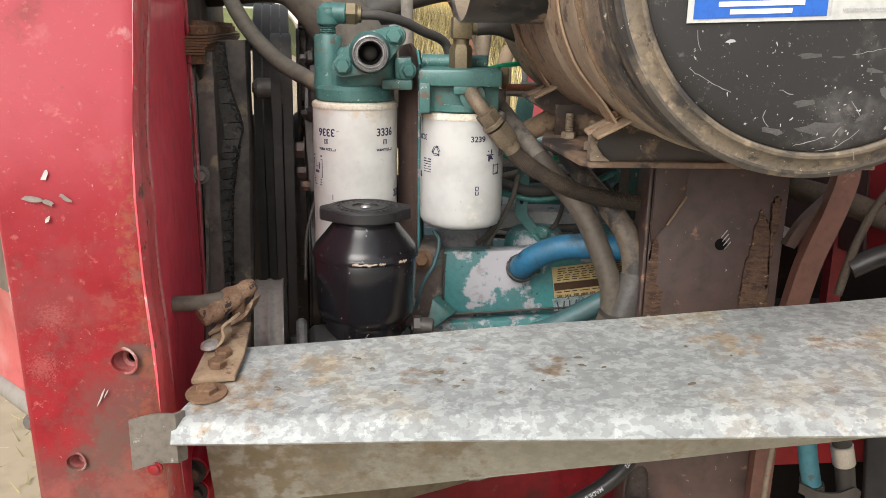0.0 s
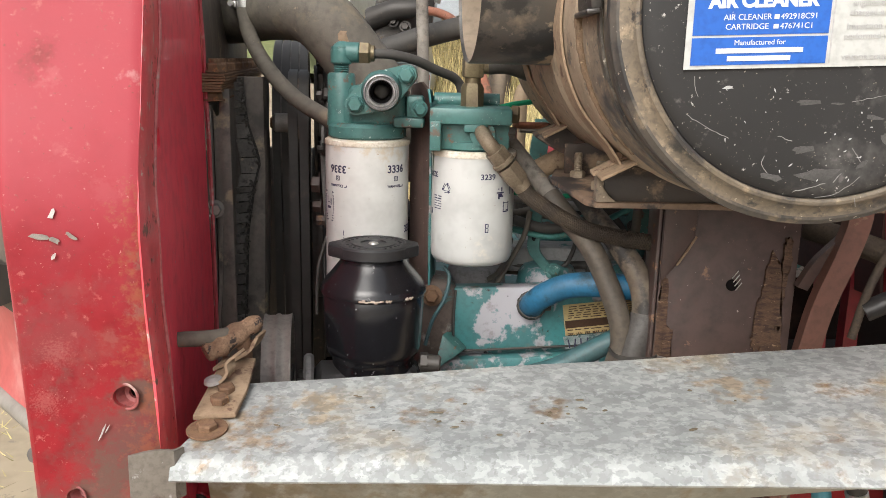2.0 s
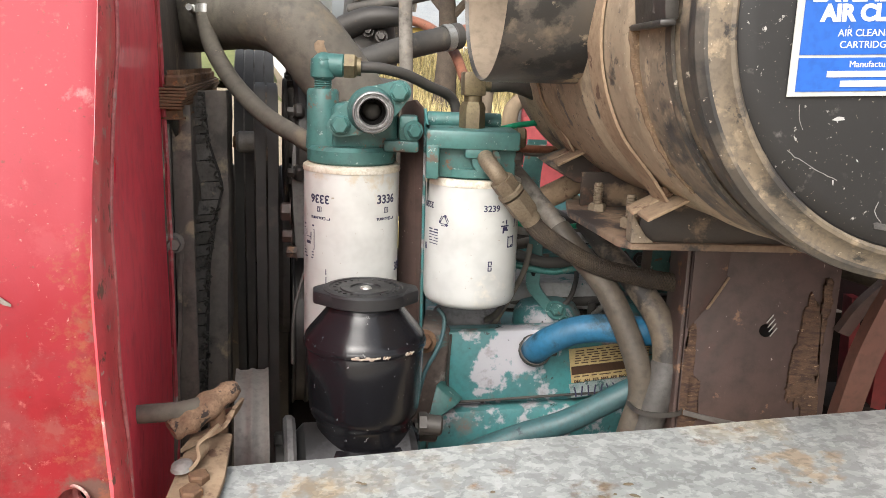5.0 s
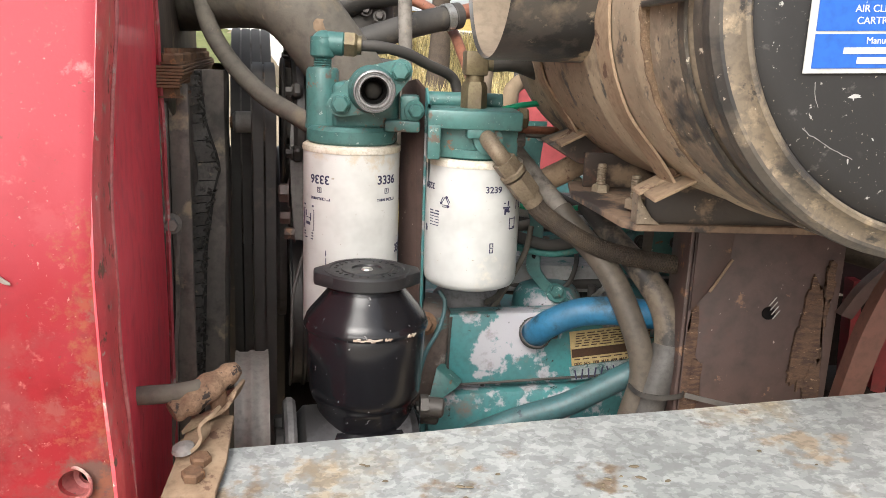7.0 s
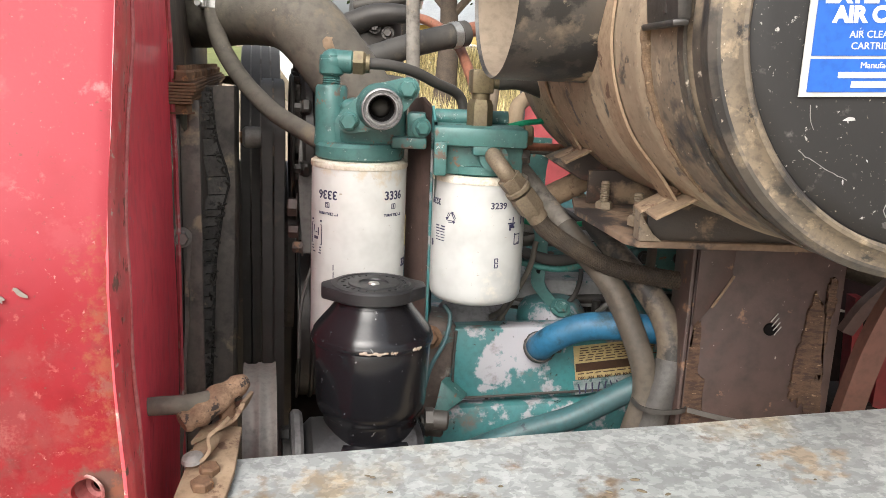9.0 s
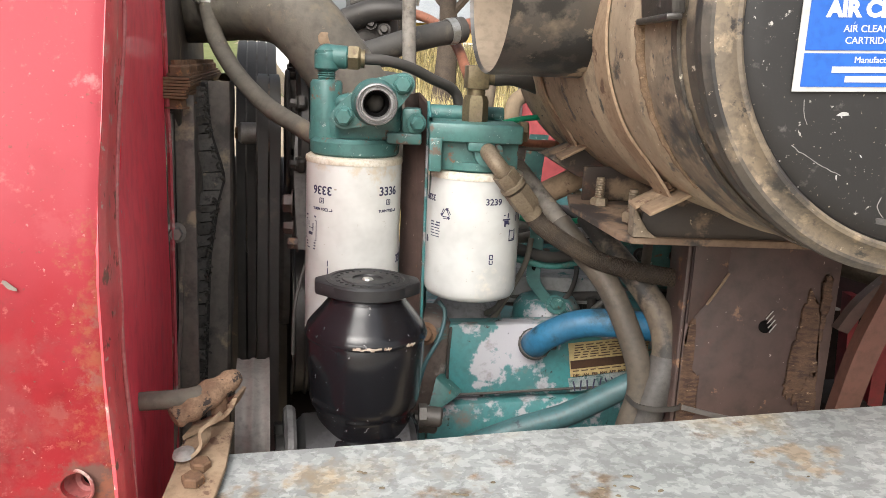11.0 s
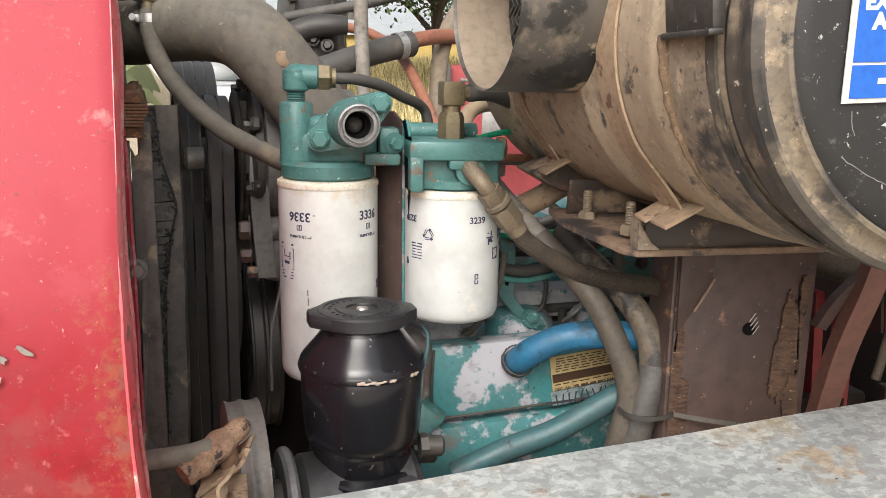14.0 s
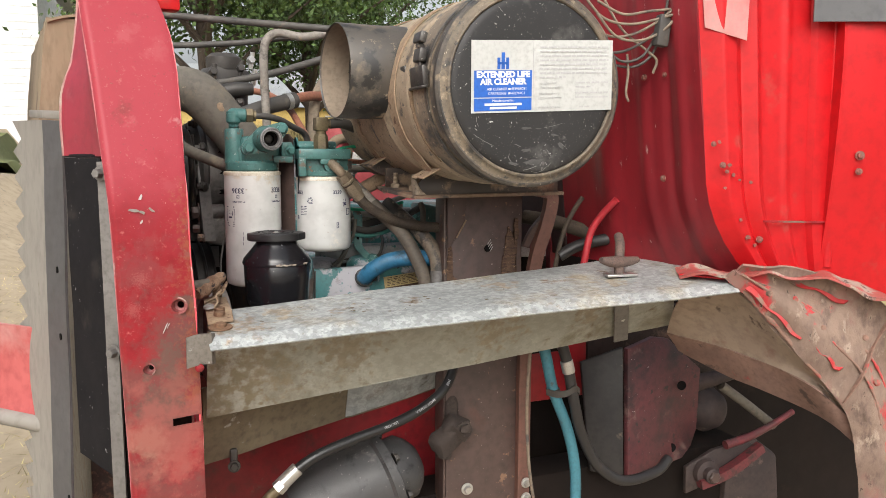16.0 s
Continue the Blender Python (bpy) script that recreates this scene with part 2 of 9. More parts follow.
ALU = mat("dull_cast_aluminium", (0.36, 0.35, 0.33), (0.27, 0.255, 0.24), 0.55, 0.4, 20, (((0.12, 0.10, 0.085), 0.14, 30, 0.85, 0),), 0.2)
PUMPGREY = mat("grey_oversprayed_casting", (0.085, 0.082, 0.088), (0.030, 0.029, 0.031), 0.5, 0.2, 16, (((0.018, 0.018, 0.018), 0.46, 12, 0.5, 0),), 0.12)
DUSTYTAN = mat("tan_dust_on_black_sheet", (0.37, 0.295, 0.205), (0.30, 0.235, 0.165), 0.8, 0, 9, (((0.22, 0.165, 0.11), 0.22, 14, 0.85, 0, 0.2), ((0.15, 0.118, 0.085), 0.32, 26, 0.7, 0, 0.16), ((0.050, 0.045, 0.041), 0.275, 11, 0.5, 0, 0.09), ((0.060, 0.053, 0.047), 0.24, 30, 0.5, 0, 0.06), ((0.45, 0.37, 0.275), 0.22, 90, 0.85, 0, 0.1), ((0.075, 0.062, 0.05), 0.19, 75, 0.6, 0, 0.05), ((0.14, 0.10, 0.065), 0.20, 210, 0.85, 0, 0.08), ((0.55, 0.47, 0.37), 0.09, 230, 0.85, 0)), 0.3)
DUSTINSIDE = mat("even_tan_dust", (0.25, 0.20, 0.148), (0.19, 0.15, 0.11), 0.85, 0, 14, (((0.20, 0.155, 0.115), 0.2, 20, 0.85, 0, 0.15),), 0.1)
SHROUDGREY = mat("dusty_dark_shroud", (0.16, 0.138, 0.12), (0.095, 0.084, 0.076), 0.6, 0, 12, (((0.055, 0.050, 0.046), 0.36, 16, 0.6, 0, 0.1), ((0.27, 0.225, 0.165), 0.24, 22, 0.9, 0, 0.08)), 0.25)
# near-black that stands in for shade behind and under parts
UNDERDARK = mat("underside_shade_black", (0.010, 0.0075, 0.0065), (0.016, 0.011, 0.009), 0.8, 0, 8, (((0.035, 0.022, 0.018), 0.25, 12, 0.9, 0, 0.2),), 0.3, spec=0.15)
DUSTYBLACK = mat("dusty_black_sheet", (0.038, 0.036, 0.035), (0.058, 0.053, 0.047), 0.5, 0, 9, (((0.20, 0.165, 0.125), 0.14, 9, 0.8, 0),), 0.08)
RINGDUST = mat("dust_on_black_rim", (0.105, 0.088, 0.069), (0.055, 0.049, 0.043), 0.55, 0, 18, (((0.028, 0.027, 0.027), 0.44, 26, 0.40, 0, 0.08), ((0.24, 0.19, 0.135), 0.34, 30, 0.85, 0, 0.12), ((0.48, 0.43, 0.35), 0.12, 170, 0.8, 0)), 0.2)
LIDBLACK = mat("scuffed_black_lid", (0.018, 0.0175, 0.018), (0.026, 0.025, 0.025), 0.5, 0, 6, (((0.085, 0.082, 0.078), 0.34, 15, 0.65, 0, 0.16), ((0.14, 0.13, 0.125), 0.16, 45, 0.7, 0, 0.12), ((0.36, 0.35, 0.33), 0.12, 190, 0.7, 0), ((0.30, 0.27, 0.22), 0.10, 420, 0.7, 0)), 0.08, spec=0.32)
RIMTAN = mat("tan_dust_in_the_rim", (0.19, 0.150, 0.105), (0.095, 0.080, 0.062), 0.7, 0, 22, (((0.038, 0.035, 0.033), 0.47, 24, 0.5, 0, 0.09), ((0.29, 0.23, 0.16), 0.26, 50, 0.9, 0, 0.1), ((0.03, 0.028, 0.027), 0.26, 80, 0.5, 0, 0.06), ((0.50, 0.44, 0.35), 0.11, 210, 0.8, 0)), 0.25)
BANDMIX = mat("patchy_tan_dust_on_black", (0.26, 0.205, 0.145), (0.15, 0.12, 0.09), 0.75, 0, 16, (((0.036, 0.033, 0.032), 0.48, 18, 0.5, 0, 0.10), ((0.31, 0.245, 0.17), 0.26, 46, 0.9, 0, 0.08), ((0.035, 0.032, 0.03), 0.24, 90, 0.5, 0, 0.06), ((0.50, 0.43, 0.34), 0.10, 230, 0.85, 0)), 0.25)
SMUDGE = mat("grey_scuff", (0.085, 0.082, 0.079), (0.042, 0.040, 0.039), 0.6, 0, 90, (), 0.1)
RUSTY = mat("rusty_steel", (0.20, 0.115, 0.065), (0.13, 0.075, 0.045), 0.85, 0.1, 30, (((0.30, 0.15, 0.065), 0.25, 45, 0.9, 0),), 0.4)
BROWNPLATE = mat("brown_oily_plate", (0.105, 0.066, 0.056), (0.062, 0.042, 0.037), 0.5, 0.05, 6, (((0.14, 0.050, 0.036), 0.30, 7, 0.7, 0, 0.2), ((0.055, 0.038, 0.033), 0.28, 14, 0.5, 0, 0.12), ((0.25, 0.15, 0.095), 0.17, 34, 0.9, 0, 0.05), ((0.42, 0.36, 0.31), 0.07, 150, 0.8, 0)), 0.2)
RUSTPATCH = mat("flaking_rust", (0.15, 0.088, 0.053), (0.075, 0.044, 0.030), 0.92, 0, 45, (((0.06, 0.034, 0.025), 0.50, 70, 0.9, 0, 0.1), ((0.36, 0.25, 0.15), 0.18, 110, 0.9, 0, 0.05)), 0.8, 250, stretch=(1, 1, 3.2))
TANPLATE = mat("dusty_rusted_plate", (0.34, 0.25, 0.165), (0.22, 0.15, 0.095), 0.85, 0, 18, (((0.12, 0.07, 0.045), 0.22, 25, 0.85, 0),), 0.2)
BRASS = mat("tarnished_brass", (0.20, 0.165, 0.095), (0.14, 0.11, 0.07), 0.5, 0.55, 40, (((0.16, 0.12, 0.08), 0.25, 60, 0.85, 0),), 0.15)
FITTING = mat("dirty_steel_fitting", (0.25, 0.20, 0.14), (0.17, 0.135, 0.095), 0.6, 0.35, 50, (), 0.2)
BRIGHT = mat("bright_zinc", (0.62, 0.62, 0.60), (0.50, 0.49, 0.46), 0.35, 0.8, 60, (), 0.1)
COPPER = mat("orange_brown_tube", (0.33, 0.130, 0.078), (0.22, 0.090, 0.055), 0.5, 0, 20, (((0.14, 0.085, 0.055), 0.26, 25, 0.8, 0),), 0.1)
GREENWIRE = mat("green_wire", (0.012, 0.32, 0.17), (0.010, 0.24, 0.12), 0.45, 0, 30, (), 0.05)
REDHOSE = mat("red_rubber_hose", (0.42, 0.02, 0.03), (0.34, 0.016, 0.022), 0.5, 0, 20, (), 0.1)
CREAM = mat("tan_painted_tank", (0.30, 0.225, 0.15), (0.22, 0.16, 0.10), 0.75, 0, 9, (((0.12, 0.08, 0.05), 0.14, 14, 0.85, 0),), 0.1, stretch=(1, 1, 0.3))
TANKDARK = mat("dirty_tank_metal", (0.13, 0.105, 0.08), (0.075, 0.06, 0.048), 0.7, 0.1, 14, (((0.22, 0.18, 0.13), 0.18, 20, 0.85, 0),), 0.2, stretch=(1, 1, 0.4))
BLACKPANEL = mat("black_sheet_panel", (0.008, 0.0075, 0.009), (0.012, 0.011, 0.013), 0.62, 0, 8, (((0.25, 0.25, 0.25), 0.09, 120, 0.7, 0), ((0.035, 0.030, 0.028), 0.25, 9, 0.75, 0, 0.1)), 0.06, spec=0.12)
GREYSHEET = mat("weathered_grey_sheet", (0.30, 0.28, 0.25), (0.25, 0.23, 0.205), 0.6, 0.2, 5, (((0.19, 0.15, 0.115), 0.14, 16, 0.85, 0, 0.1),), 0.08, stretch=(1, 1, 0.6))
LABELWHITE = mat("white_label_film", (0.475, 0.485, 0.47), (0.43, 0.435, 0.42), 0.4, 0, 15, (), 0.01)
LABELBLUE = mat("blue_label_print", (0.016, 0.11, 0.46), (0.014, 0.095, 0.40), 0.4, 0, 20, (((0.5, 0.5, 0.5), 0.03, 90, 0.6, 0),), 0.01)
PRINTGREY = mat("grey_print", (0.42, 0.42, 0.42), (0.38, 0.38, 0.38), 0.5, 0, 30, (), 0.0)
PRINTDARK = mat("dark_blue_print", (0.025, 0.025, 0.075), (0.03, 0.03, 0.07), 0.5, 0, 30, (), 0.0)
PRINTWHITE = mat("white_print", (0.66, 0.67, 0.70), (0.62, 0.63, 0.66), 0.45, 0, 30, (), 0.0)
DECAL = mat("aged_yellow_decal", (0.50, 0.40, 0.20), (0.42, 0.32, 0.15), 0.5, 0, 30, (), 0.03)
DECALBROWN = mat("brown_decal_print", (0.07, 0.035, 0.018), (0.055, 0.03, 0.018), 0.5, 0, 40, (), 0.0)
SCRATCH = mat("bare_scratched_metal", (0.55, 0.53, 0.50), (0.42, 0.40, 0.38), 0.5, 0.3, 200, (), 0.2)
CHIPGREY = mat("exposed_primer", (0.26, 0.235, 0.21), (0.20, 0.175, 0.155), 0.7, 0, 200, (), 0.3)
DIRT = mat("dry_dirt_ground", (0.41, 0.335, 0.235), (0.33, 0.265, 0.18), 0.95, 0, 0.8, (((0.24, 0.20, 0.15), 0.2, 6.0, 0.95, 0),), 0.5, 30)
GRASSY = mat("dry_field", (0.44, 0.36, 0.17), (0.30, 0.27, 0.11), 0.95, 0, 0.7, (((0.36, 0.32, 0.19), 0.25, 3.0, 0.95, 0),), 0.5, 12)
STRAW = by_island(mat("dry_grass_blades", (0.62, 0.49, 0.25), (0.42, 0.36, 0.16), 0.8, 0, 3.0, (), 0), 0.35, 1.45)
LEAF = by_island(mat("green_leaves", (0.085, 0.14, 0.035), (0.055, 0.10, 0.025), 0.6, 0, 1.2, (((0.13, 0.17, 0.04), 0.2, 5.0, 0.6, 0),), 0), 0.5, 1.5)
BARK = mat("bark", (0.10, 0.075, 0.055), (0.06, 0.045, 0.035), 0.9, 0, 5, (), 0.6, 60)
YELLOWWALL = mat("yellow_wall", (0.50, 0.36, 0.12), (0.45, 0.33, 0.11), 0.8, 0, 1, (), 0.05)
WHITEWALL = mat("white_siding", (0.78, 0.78, 0.76), (0.70, 0.70, 0.69), 0.6, 0, 1, (), 0.05)
GREYROOF = mat("grey_metal_roof", (0.36, 0.38, 0.39), (0.30, 0.32, 0.33), 0.5, 0.2, 2, (), 0.05)
CARPAINT = mat("silver_car_paint", (0.30, 0.315, 0.335), (0.27, 0.285, 0.30), 0.35, 0.15, 3, (), 0.0, coat=0.4)
GLASSDARK = mat("dark_window_glass", (0.02, 0.03, 0.03), (0.025, 0.035, 0.035), 0.08, 0, 3, (), 0.0)
TAILRED = mat("red_lens", (0.55, 0.01, 0.015), (0.45, 0.01, 0.015), 0.25, 0, 10, (), 0.0)
TYRE = mat("tyre_rubber", (0.03, 0.03, 0.03), (0.05, 0.047, 0.043), 0.8, 0, 10, (), 0.2)

# ---- mesh helpers ----
BASE = {}


def thing(name, base, label, category, group="", kind=""):
    ob = new(name)
    ob.empty_display_size = 0.05
    ob.location = base
    BASE[ob] = Vector(base)
    return tagged(ob, label, category, group, kind)


def shade(me, angle=38):
    bm = bmesh.new()
    bm.from_mesh(me)
    lim = radians(angle)
    for f in bm.faces:
        f.smooth = True
    for e in bm.edges:
        e.smooth = len(e.link_faces) == 2 and e.calc_face_angle(0.0) < lim
    bm.to_mesh(me)
    bm.free()


def part(name, bm, material, parent, label=""):
    """One mesh object, drawn in world coordinates, under its thing or part."""
    me = bpy.data.meshes.new(name)
    bmesh.ops.recalc_face_normals(bm, faces=bm.faces)
    bm.to_mesh(me)
    bm.free()
    shade(me)
    me.transform(Matrix.Translation(-BASE[parent]))
    me.materials.append(material)
    ob = new(name, me)
    ob.parent = parent
    BASE[ob] = BASE[parent]
    return tagged(ob, label)


def single(name, bm, material, label, category, group="", kind=""):
    """A thing that is one mesh, with its origin at its base."""
    lo = Vector([min(v.co[i] for v in bm.verts) for i in range(3)])
    hi = Vector([max(v.co[i] for v in bm.verts) for i in range(3)])
    base = Vector(((lo.x + hi.x) / 2, (lo.y + hi.y) / 2, lo.z))
    me = bpy.data.meshes.new(name)
    bmesh.ops.recalc_face_normals(bm, faces=bm.faces)
    bm.to_mesh(me)
    bm.free()
    shade(me)
    me.transform(Matrix.Translation(-base))
    me.materials.append(material)
    ob = new(name, me)
    ob.location = base
    BASE[ob] = base
    return tagged(ob, label, category, group, kind)


def merge(bm, other):
    me = bpy.data.meshes.new("tmp")
    other.to_mesh(me)
    other.free()
    bm.from_mesh(me)
    bpy.data.meshes.remove(me)
    return bm


def box(c, s, rot=(0, 0, 0), bevel=0.0, seg=2, bm=None):
    b = bmesh.new()
    bmesh.ops.create_cube(b, size=1.0, matrix=Matrix.Diagonal((*s, 1)))
    if bevel:
        bmesh.ops.bevel(b, geom=b.edges[:], offset=bevel, segments=seg, affect="EDGES", profile=0.5)
    bmesh.ops.transform(b, matrix=pose(*c, *rot), verts=b.verts)
    return merge(bm, b) if bm else b


def axis_matrix(p, d):
    return Matrix.Translation(p) @ Vector(d).normalized().to_track_quat("Z", "Y").to_matrix().to_4x4()


def lathe(profile, p, d=(0, 0, 1), seg=40, bm=None, cap=True):
    """Turns (radius, height) pairs round the axis d from the point p."""
    b = bmesh.new()
    rings = []
    for r, h in profile:
        if r < 1e-5:
            rings.append([b.verts.new((0, 0, h))])
        else:
            rings.append([b.verts.new((r * math.cos(2 * math.pi * i / seg), r * math.sin(2 * math.pi * i / seg), h)) for i in range(seg)])
    for a, c in zip(rings, rings[1:]):
        for i in range(seg):
            j = (i + 1) % seg
            if len(a) == 1 and len(c) == 1:
                continue
            if len(a) == 1:
                b.faces.new((a[0], c[i], c[j]))
            elif len(c) == 1:
                b.faces.new((a[i], a[j], c[0]))
            else:
                b.faces.new((a[i], a[j], c[j], c[i]))
    if cap:
        for r in (rings[0], rings[-1]):
            if len(r) > 2:
                b.faces.new(r)
    bmesh.ops.transform(b, matrix=axis_matrix(p, d), verts=b.verts)
    return merge(bm, b) if bm else b


def cyl(p0, p1, r0, r1=None, seg=24, edge=0.0, bm=None):
    p0, p1 = Vector(p0), Vector(p1)
    h = (p1 - p0).length
    r1 = r0 if r1 is None else r1
    e = edge
    prof = [(0, 0), (r0 - e, 0), (r0, e), (r1, h - e), (r1 - e, h), (0, h)] if e else [(0, 0), (r0, 0), (r1, h), (0, h)]
    return lathe(prof, p0, p1 - p0, seg, bm, cap=False)


def hexa(p0, d, r, h, bm=None):
    """A hexagon bolt head or nut, with a chamfered top."""
    return lathe([(0, 0), (r, 0), (r, h * 0.8), (r * 0.82, h), (0, h)], p0, d, 6, bm, cap=False)


def bolt_bm(p, d, r=0.009, h=0.007, washer=1.45, bm=None):
    bm = lathe([(0, 0), (r * washer, 0), (r * washer, 0.0016), (0, 0.0016)], p, d, 20, bm, cap=False)
    q = Vector(p) + Vector(d).normalized() * 0.0016
    return hexa(q, d, r, h, bm)


def stud_bm(p, d, r, h, nut=None, bm=None):
    prof = [(0, 0)]
    n = max(4, int(h / 0.0022))
    for i in range(n):
        z = h * i / n
        prof += [(r, z), (r * 0.86, z + h / n * 0.5)]
    prof += [(r * 0.8, h), (0, h)]
    bm = lathe(prof, p, d, 16, bm, cap=False)
    if nut:
        hexa(Vector(p) + Vector(d).normalized() * nut[0], d, nut[1], nut[2], bm)
    return bm


def smooth_path(pts, n=10):
    P = [Vector(p) for p in pts]
    P = [P[0] * 2 - P[1]] + P + [P[-1] * 2 - P[-2]]
    out = []
    for i in range(1, len(P) - 2):
        a, b, c, d = P[i - 1:i + 3]
        for k in range(n):
            t = k / n
            out.append(0.5 * ((2 * b) + (c - a) * t + (2 * a - 5 * b + 4 * c - d) * t * t + (3 * b - a - 3 * c + d) * t ** 3))
    return out + [P[-2]]


def sweep(path, section, bm=None, closed=True, scale=None):
    """Sweeps a closed section (u, v pairs) along a path of points."""
    b = bmesh.new()
    prev = None
    rings = []
    for i, p in enumerate(path):
        t = (path[min(i + 1, len(path) - 1)] - path[max(i - 1, 0)]).normalized()
        if prev is None:
            u = t.cross(Vector((0, 0, 1)))
            u = t.cross(Vector((0, 1, 0))) if u.length < 0.2 else u
        else:
            u = prev - t * prev.dot(t)
        u.normalize()
        prev = u
        v = t.cross(u)
        k = scale(i / (len(path) - 1)) if scale else 1.0
        rings.append([b.verts.new(p + u * x * k + v * y * k) for x, y in section])
    m = len(section)
    for a, c in zip(rings, rings[1:]):
        for i in range(m):
            b.faces.new((a[i], a[(i + 1) % m], c[(i + 1) % m], c[i]))
    b.faces.new(rings[0])
    b.faces.new(rings[-1])
    return merge(bm, b) if bm else b


def ring_section(r, seg=16, sx=1.0, sy=1.0):
    return [(r * sx * math.cos(2 * math.pi * i / seg), r * sy * math.sin(2 * math.pi * i / seg)) for i in range(seg)]


def tube(pts, r, seg=16, n=10, bm=None, scale=None):
    return sweep(smooth_path(pts, n), ring_section(r, seg), bm, scale=scale)


def ribbed(pts, r, pitch=0.006, depth=0.04, seg=20):
    """A hose with shallow ribs round it."""
    path = smooth_path(pts, 14)
    length = sum((a - b).length for a, b in zip(path, path[1:]))
    k = length / pitch
    return sweep(path, ring_section(r, seg), scale=lambda t: 1 + depth * math.sin(t * k * 2 * math.pi))


def strip(pts, w, t, side, n=8, bm=None):
    """A flat bar of width w along side and thickness t, bent along points."""
    path = smooth_path(pts, n)
    s = Vector(side).normalized()
    b = bmesh.new()
    rings = []
    for i, p in enumerate(path):
        d = (path[min(i + 1, len(path) - 1)] - path[max(i - 1, 0)]).normalized()
        q = d.cross(s).normalized()
        rings.append([b.verts.new(p + s * w * x + q * t * y) for x, y in ((-0.5, -0.5), (0.5, -0.5), (0.5, 0.5), (-0.5, 0.5))])
    for a, c in zip(rings, rings[1:]):
        for i in range(4):
            b.faces.new((a[i], a[(i + 1) % 4], c[(i + 1) % 4], c[i]))
    b.faces.new(rings[0])
    b.faces.new(rings[-1])
    return merge(bm, b) if bm else b


def prism(poly, thick, bevel=0.0, bm=None):
    """A flat plate: a polygon of points, thickened by the vector thick."""
    b = bmesh.new()
    th = Vector(thick)
    lo = [b.verts.new(p) for p in poly]
    hi = [b.verts.new(Vector(p) + th) for p in poly]
    b.faces.new(lo)
    b.faces.new(hi)
    m = len(poly)
    for i in range(m):
        b.faces.new((lo[i], lo[(i + 1) % m], hi[(i + 1) % m], hi[i]))
    bmesh.ops.recalc_face_normals(b, faces=b.faces)
    if bevel:
        bmesh.ops.bevel(b, geom=b.edges[:], offset=bevel, segments=2, affect="EDGES", profile=0.5)
    return merge(bm, b) if bm else b


def surface(fn, nu, nv, thick, bm=None, wobble=0.0, freq=9.0, plain=False):
    """A bent sheet: fn(u, v) over a grid, thickened along its normals, with slight dents."""
    b = bmesh.new()
    g = [[b.verts.new(fn(i / nu, j / nv)) for j in range(nv + 1)] for i in range(nu + 1)]
    for i in range(nu):
        for j in range(nv):
            b.faces.new((g[i][j], g[i + 1][j], g[i + 1][j + 1], g[i][j + 1]))
    b.normal_update()
    if wobble:
        moves = [(v, v.normal * wobble * noise.noise(v.co * freq)) for v in b.verts]
        for v, d in moves:
            v.co += d
        b.normal_update()
    if plain:
        # crumpled sheets: the back is the front moved straight along the normals
        back = [[b.verts.new(v.co - v.normal * thick) for v in row] for row in g]
        for i in range(nu):
            for j in range(nv):
                b.faces.new((back[i][j], back[i][j + 1], back[i + 1][j + 1], back[i + 1][j]))
        edge = [(i, 0) for i in range(nu)] + [(nu, j) for j in range(nv)] + [(i, nv) for i in range(nu, 0, -1)] + [(0, j) for j in range(nv, 0, -1)]
        for (i, j), (k, m) in zip(edge, edge[1:] + edge[:1]):
            b.faces.new((g[i][j], back[i][j], back[k][m], g[k][m]))
    else:
        bmesh.ops.solidify(b, geom=b.faces[:], thickness=thick)
    return merge(bm, b) if bm else b


def lerp(a, b, t):
    return Vector(a).lerp(Vector(b), t)


def quad_surface(bl, br, tr, tl, nu, nv, thick, wobble=0.0, freq=9.0):
    return surface(lambda u, v: lerp(lerp(bl, br, u), lerp(tl, tr, u), v), nu, nv, thick, None, wobble, freq)


def lettering(text, size, depth=0.0004, align="CENTER", bold=0.0, spacing=1.0):
    """Letters as a mesh in the XY plane, from the built-in font."""
    cu = bpy.data.curves.new("letters", "FONT")
    cu.body, cu.size, cu.extrude, cu.align_x, cu.align_y, cu.offset, cu.space_character = text, size, depth / 2, align, "CENTER", bold, spacing
    cu.resolution_u = 3
    ob = new("letters", cu)
    bpy.context.view_layer.update()
    me = bpy.data.meshes.new_from_object(ob.evaluated_get(bpy.context.evaluated_depsgraph_get()))
    bpy.data.objects.remove(ob)
    b = bmesh.new()
    b.from_mesh(me)
    bpy.data.meshes.remove(me)
    return b


def bar(w, h, x=0, y=0, depth=0.0004):
    return box((x, y, 0), (w, h, depth))


def wrap(b, axis, r, angle, z, turned=False):
    """Lays flat print round an upright cylinder; angle 0 faces -y, growing to +x."""
    for v in b.verts:
        x, y, d = v.co
        if turned:
            x, y = -x, -y
        a = angle + x / r
        v.co = Vector((axis[0] + (r + 0.0003 + d) * math.sin(a), axis[1] - (r + 0.0003 + d) * math.cos(a), z + y))
    return b


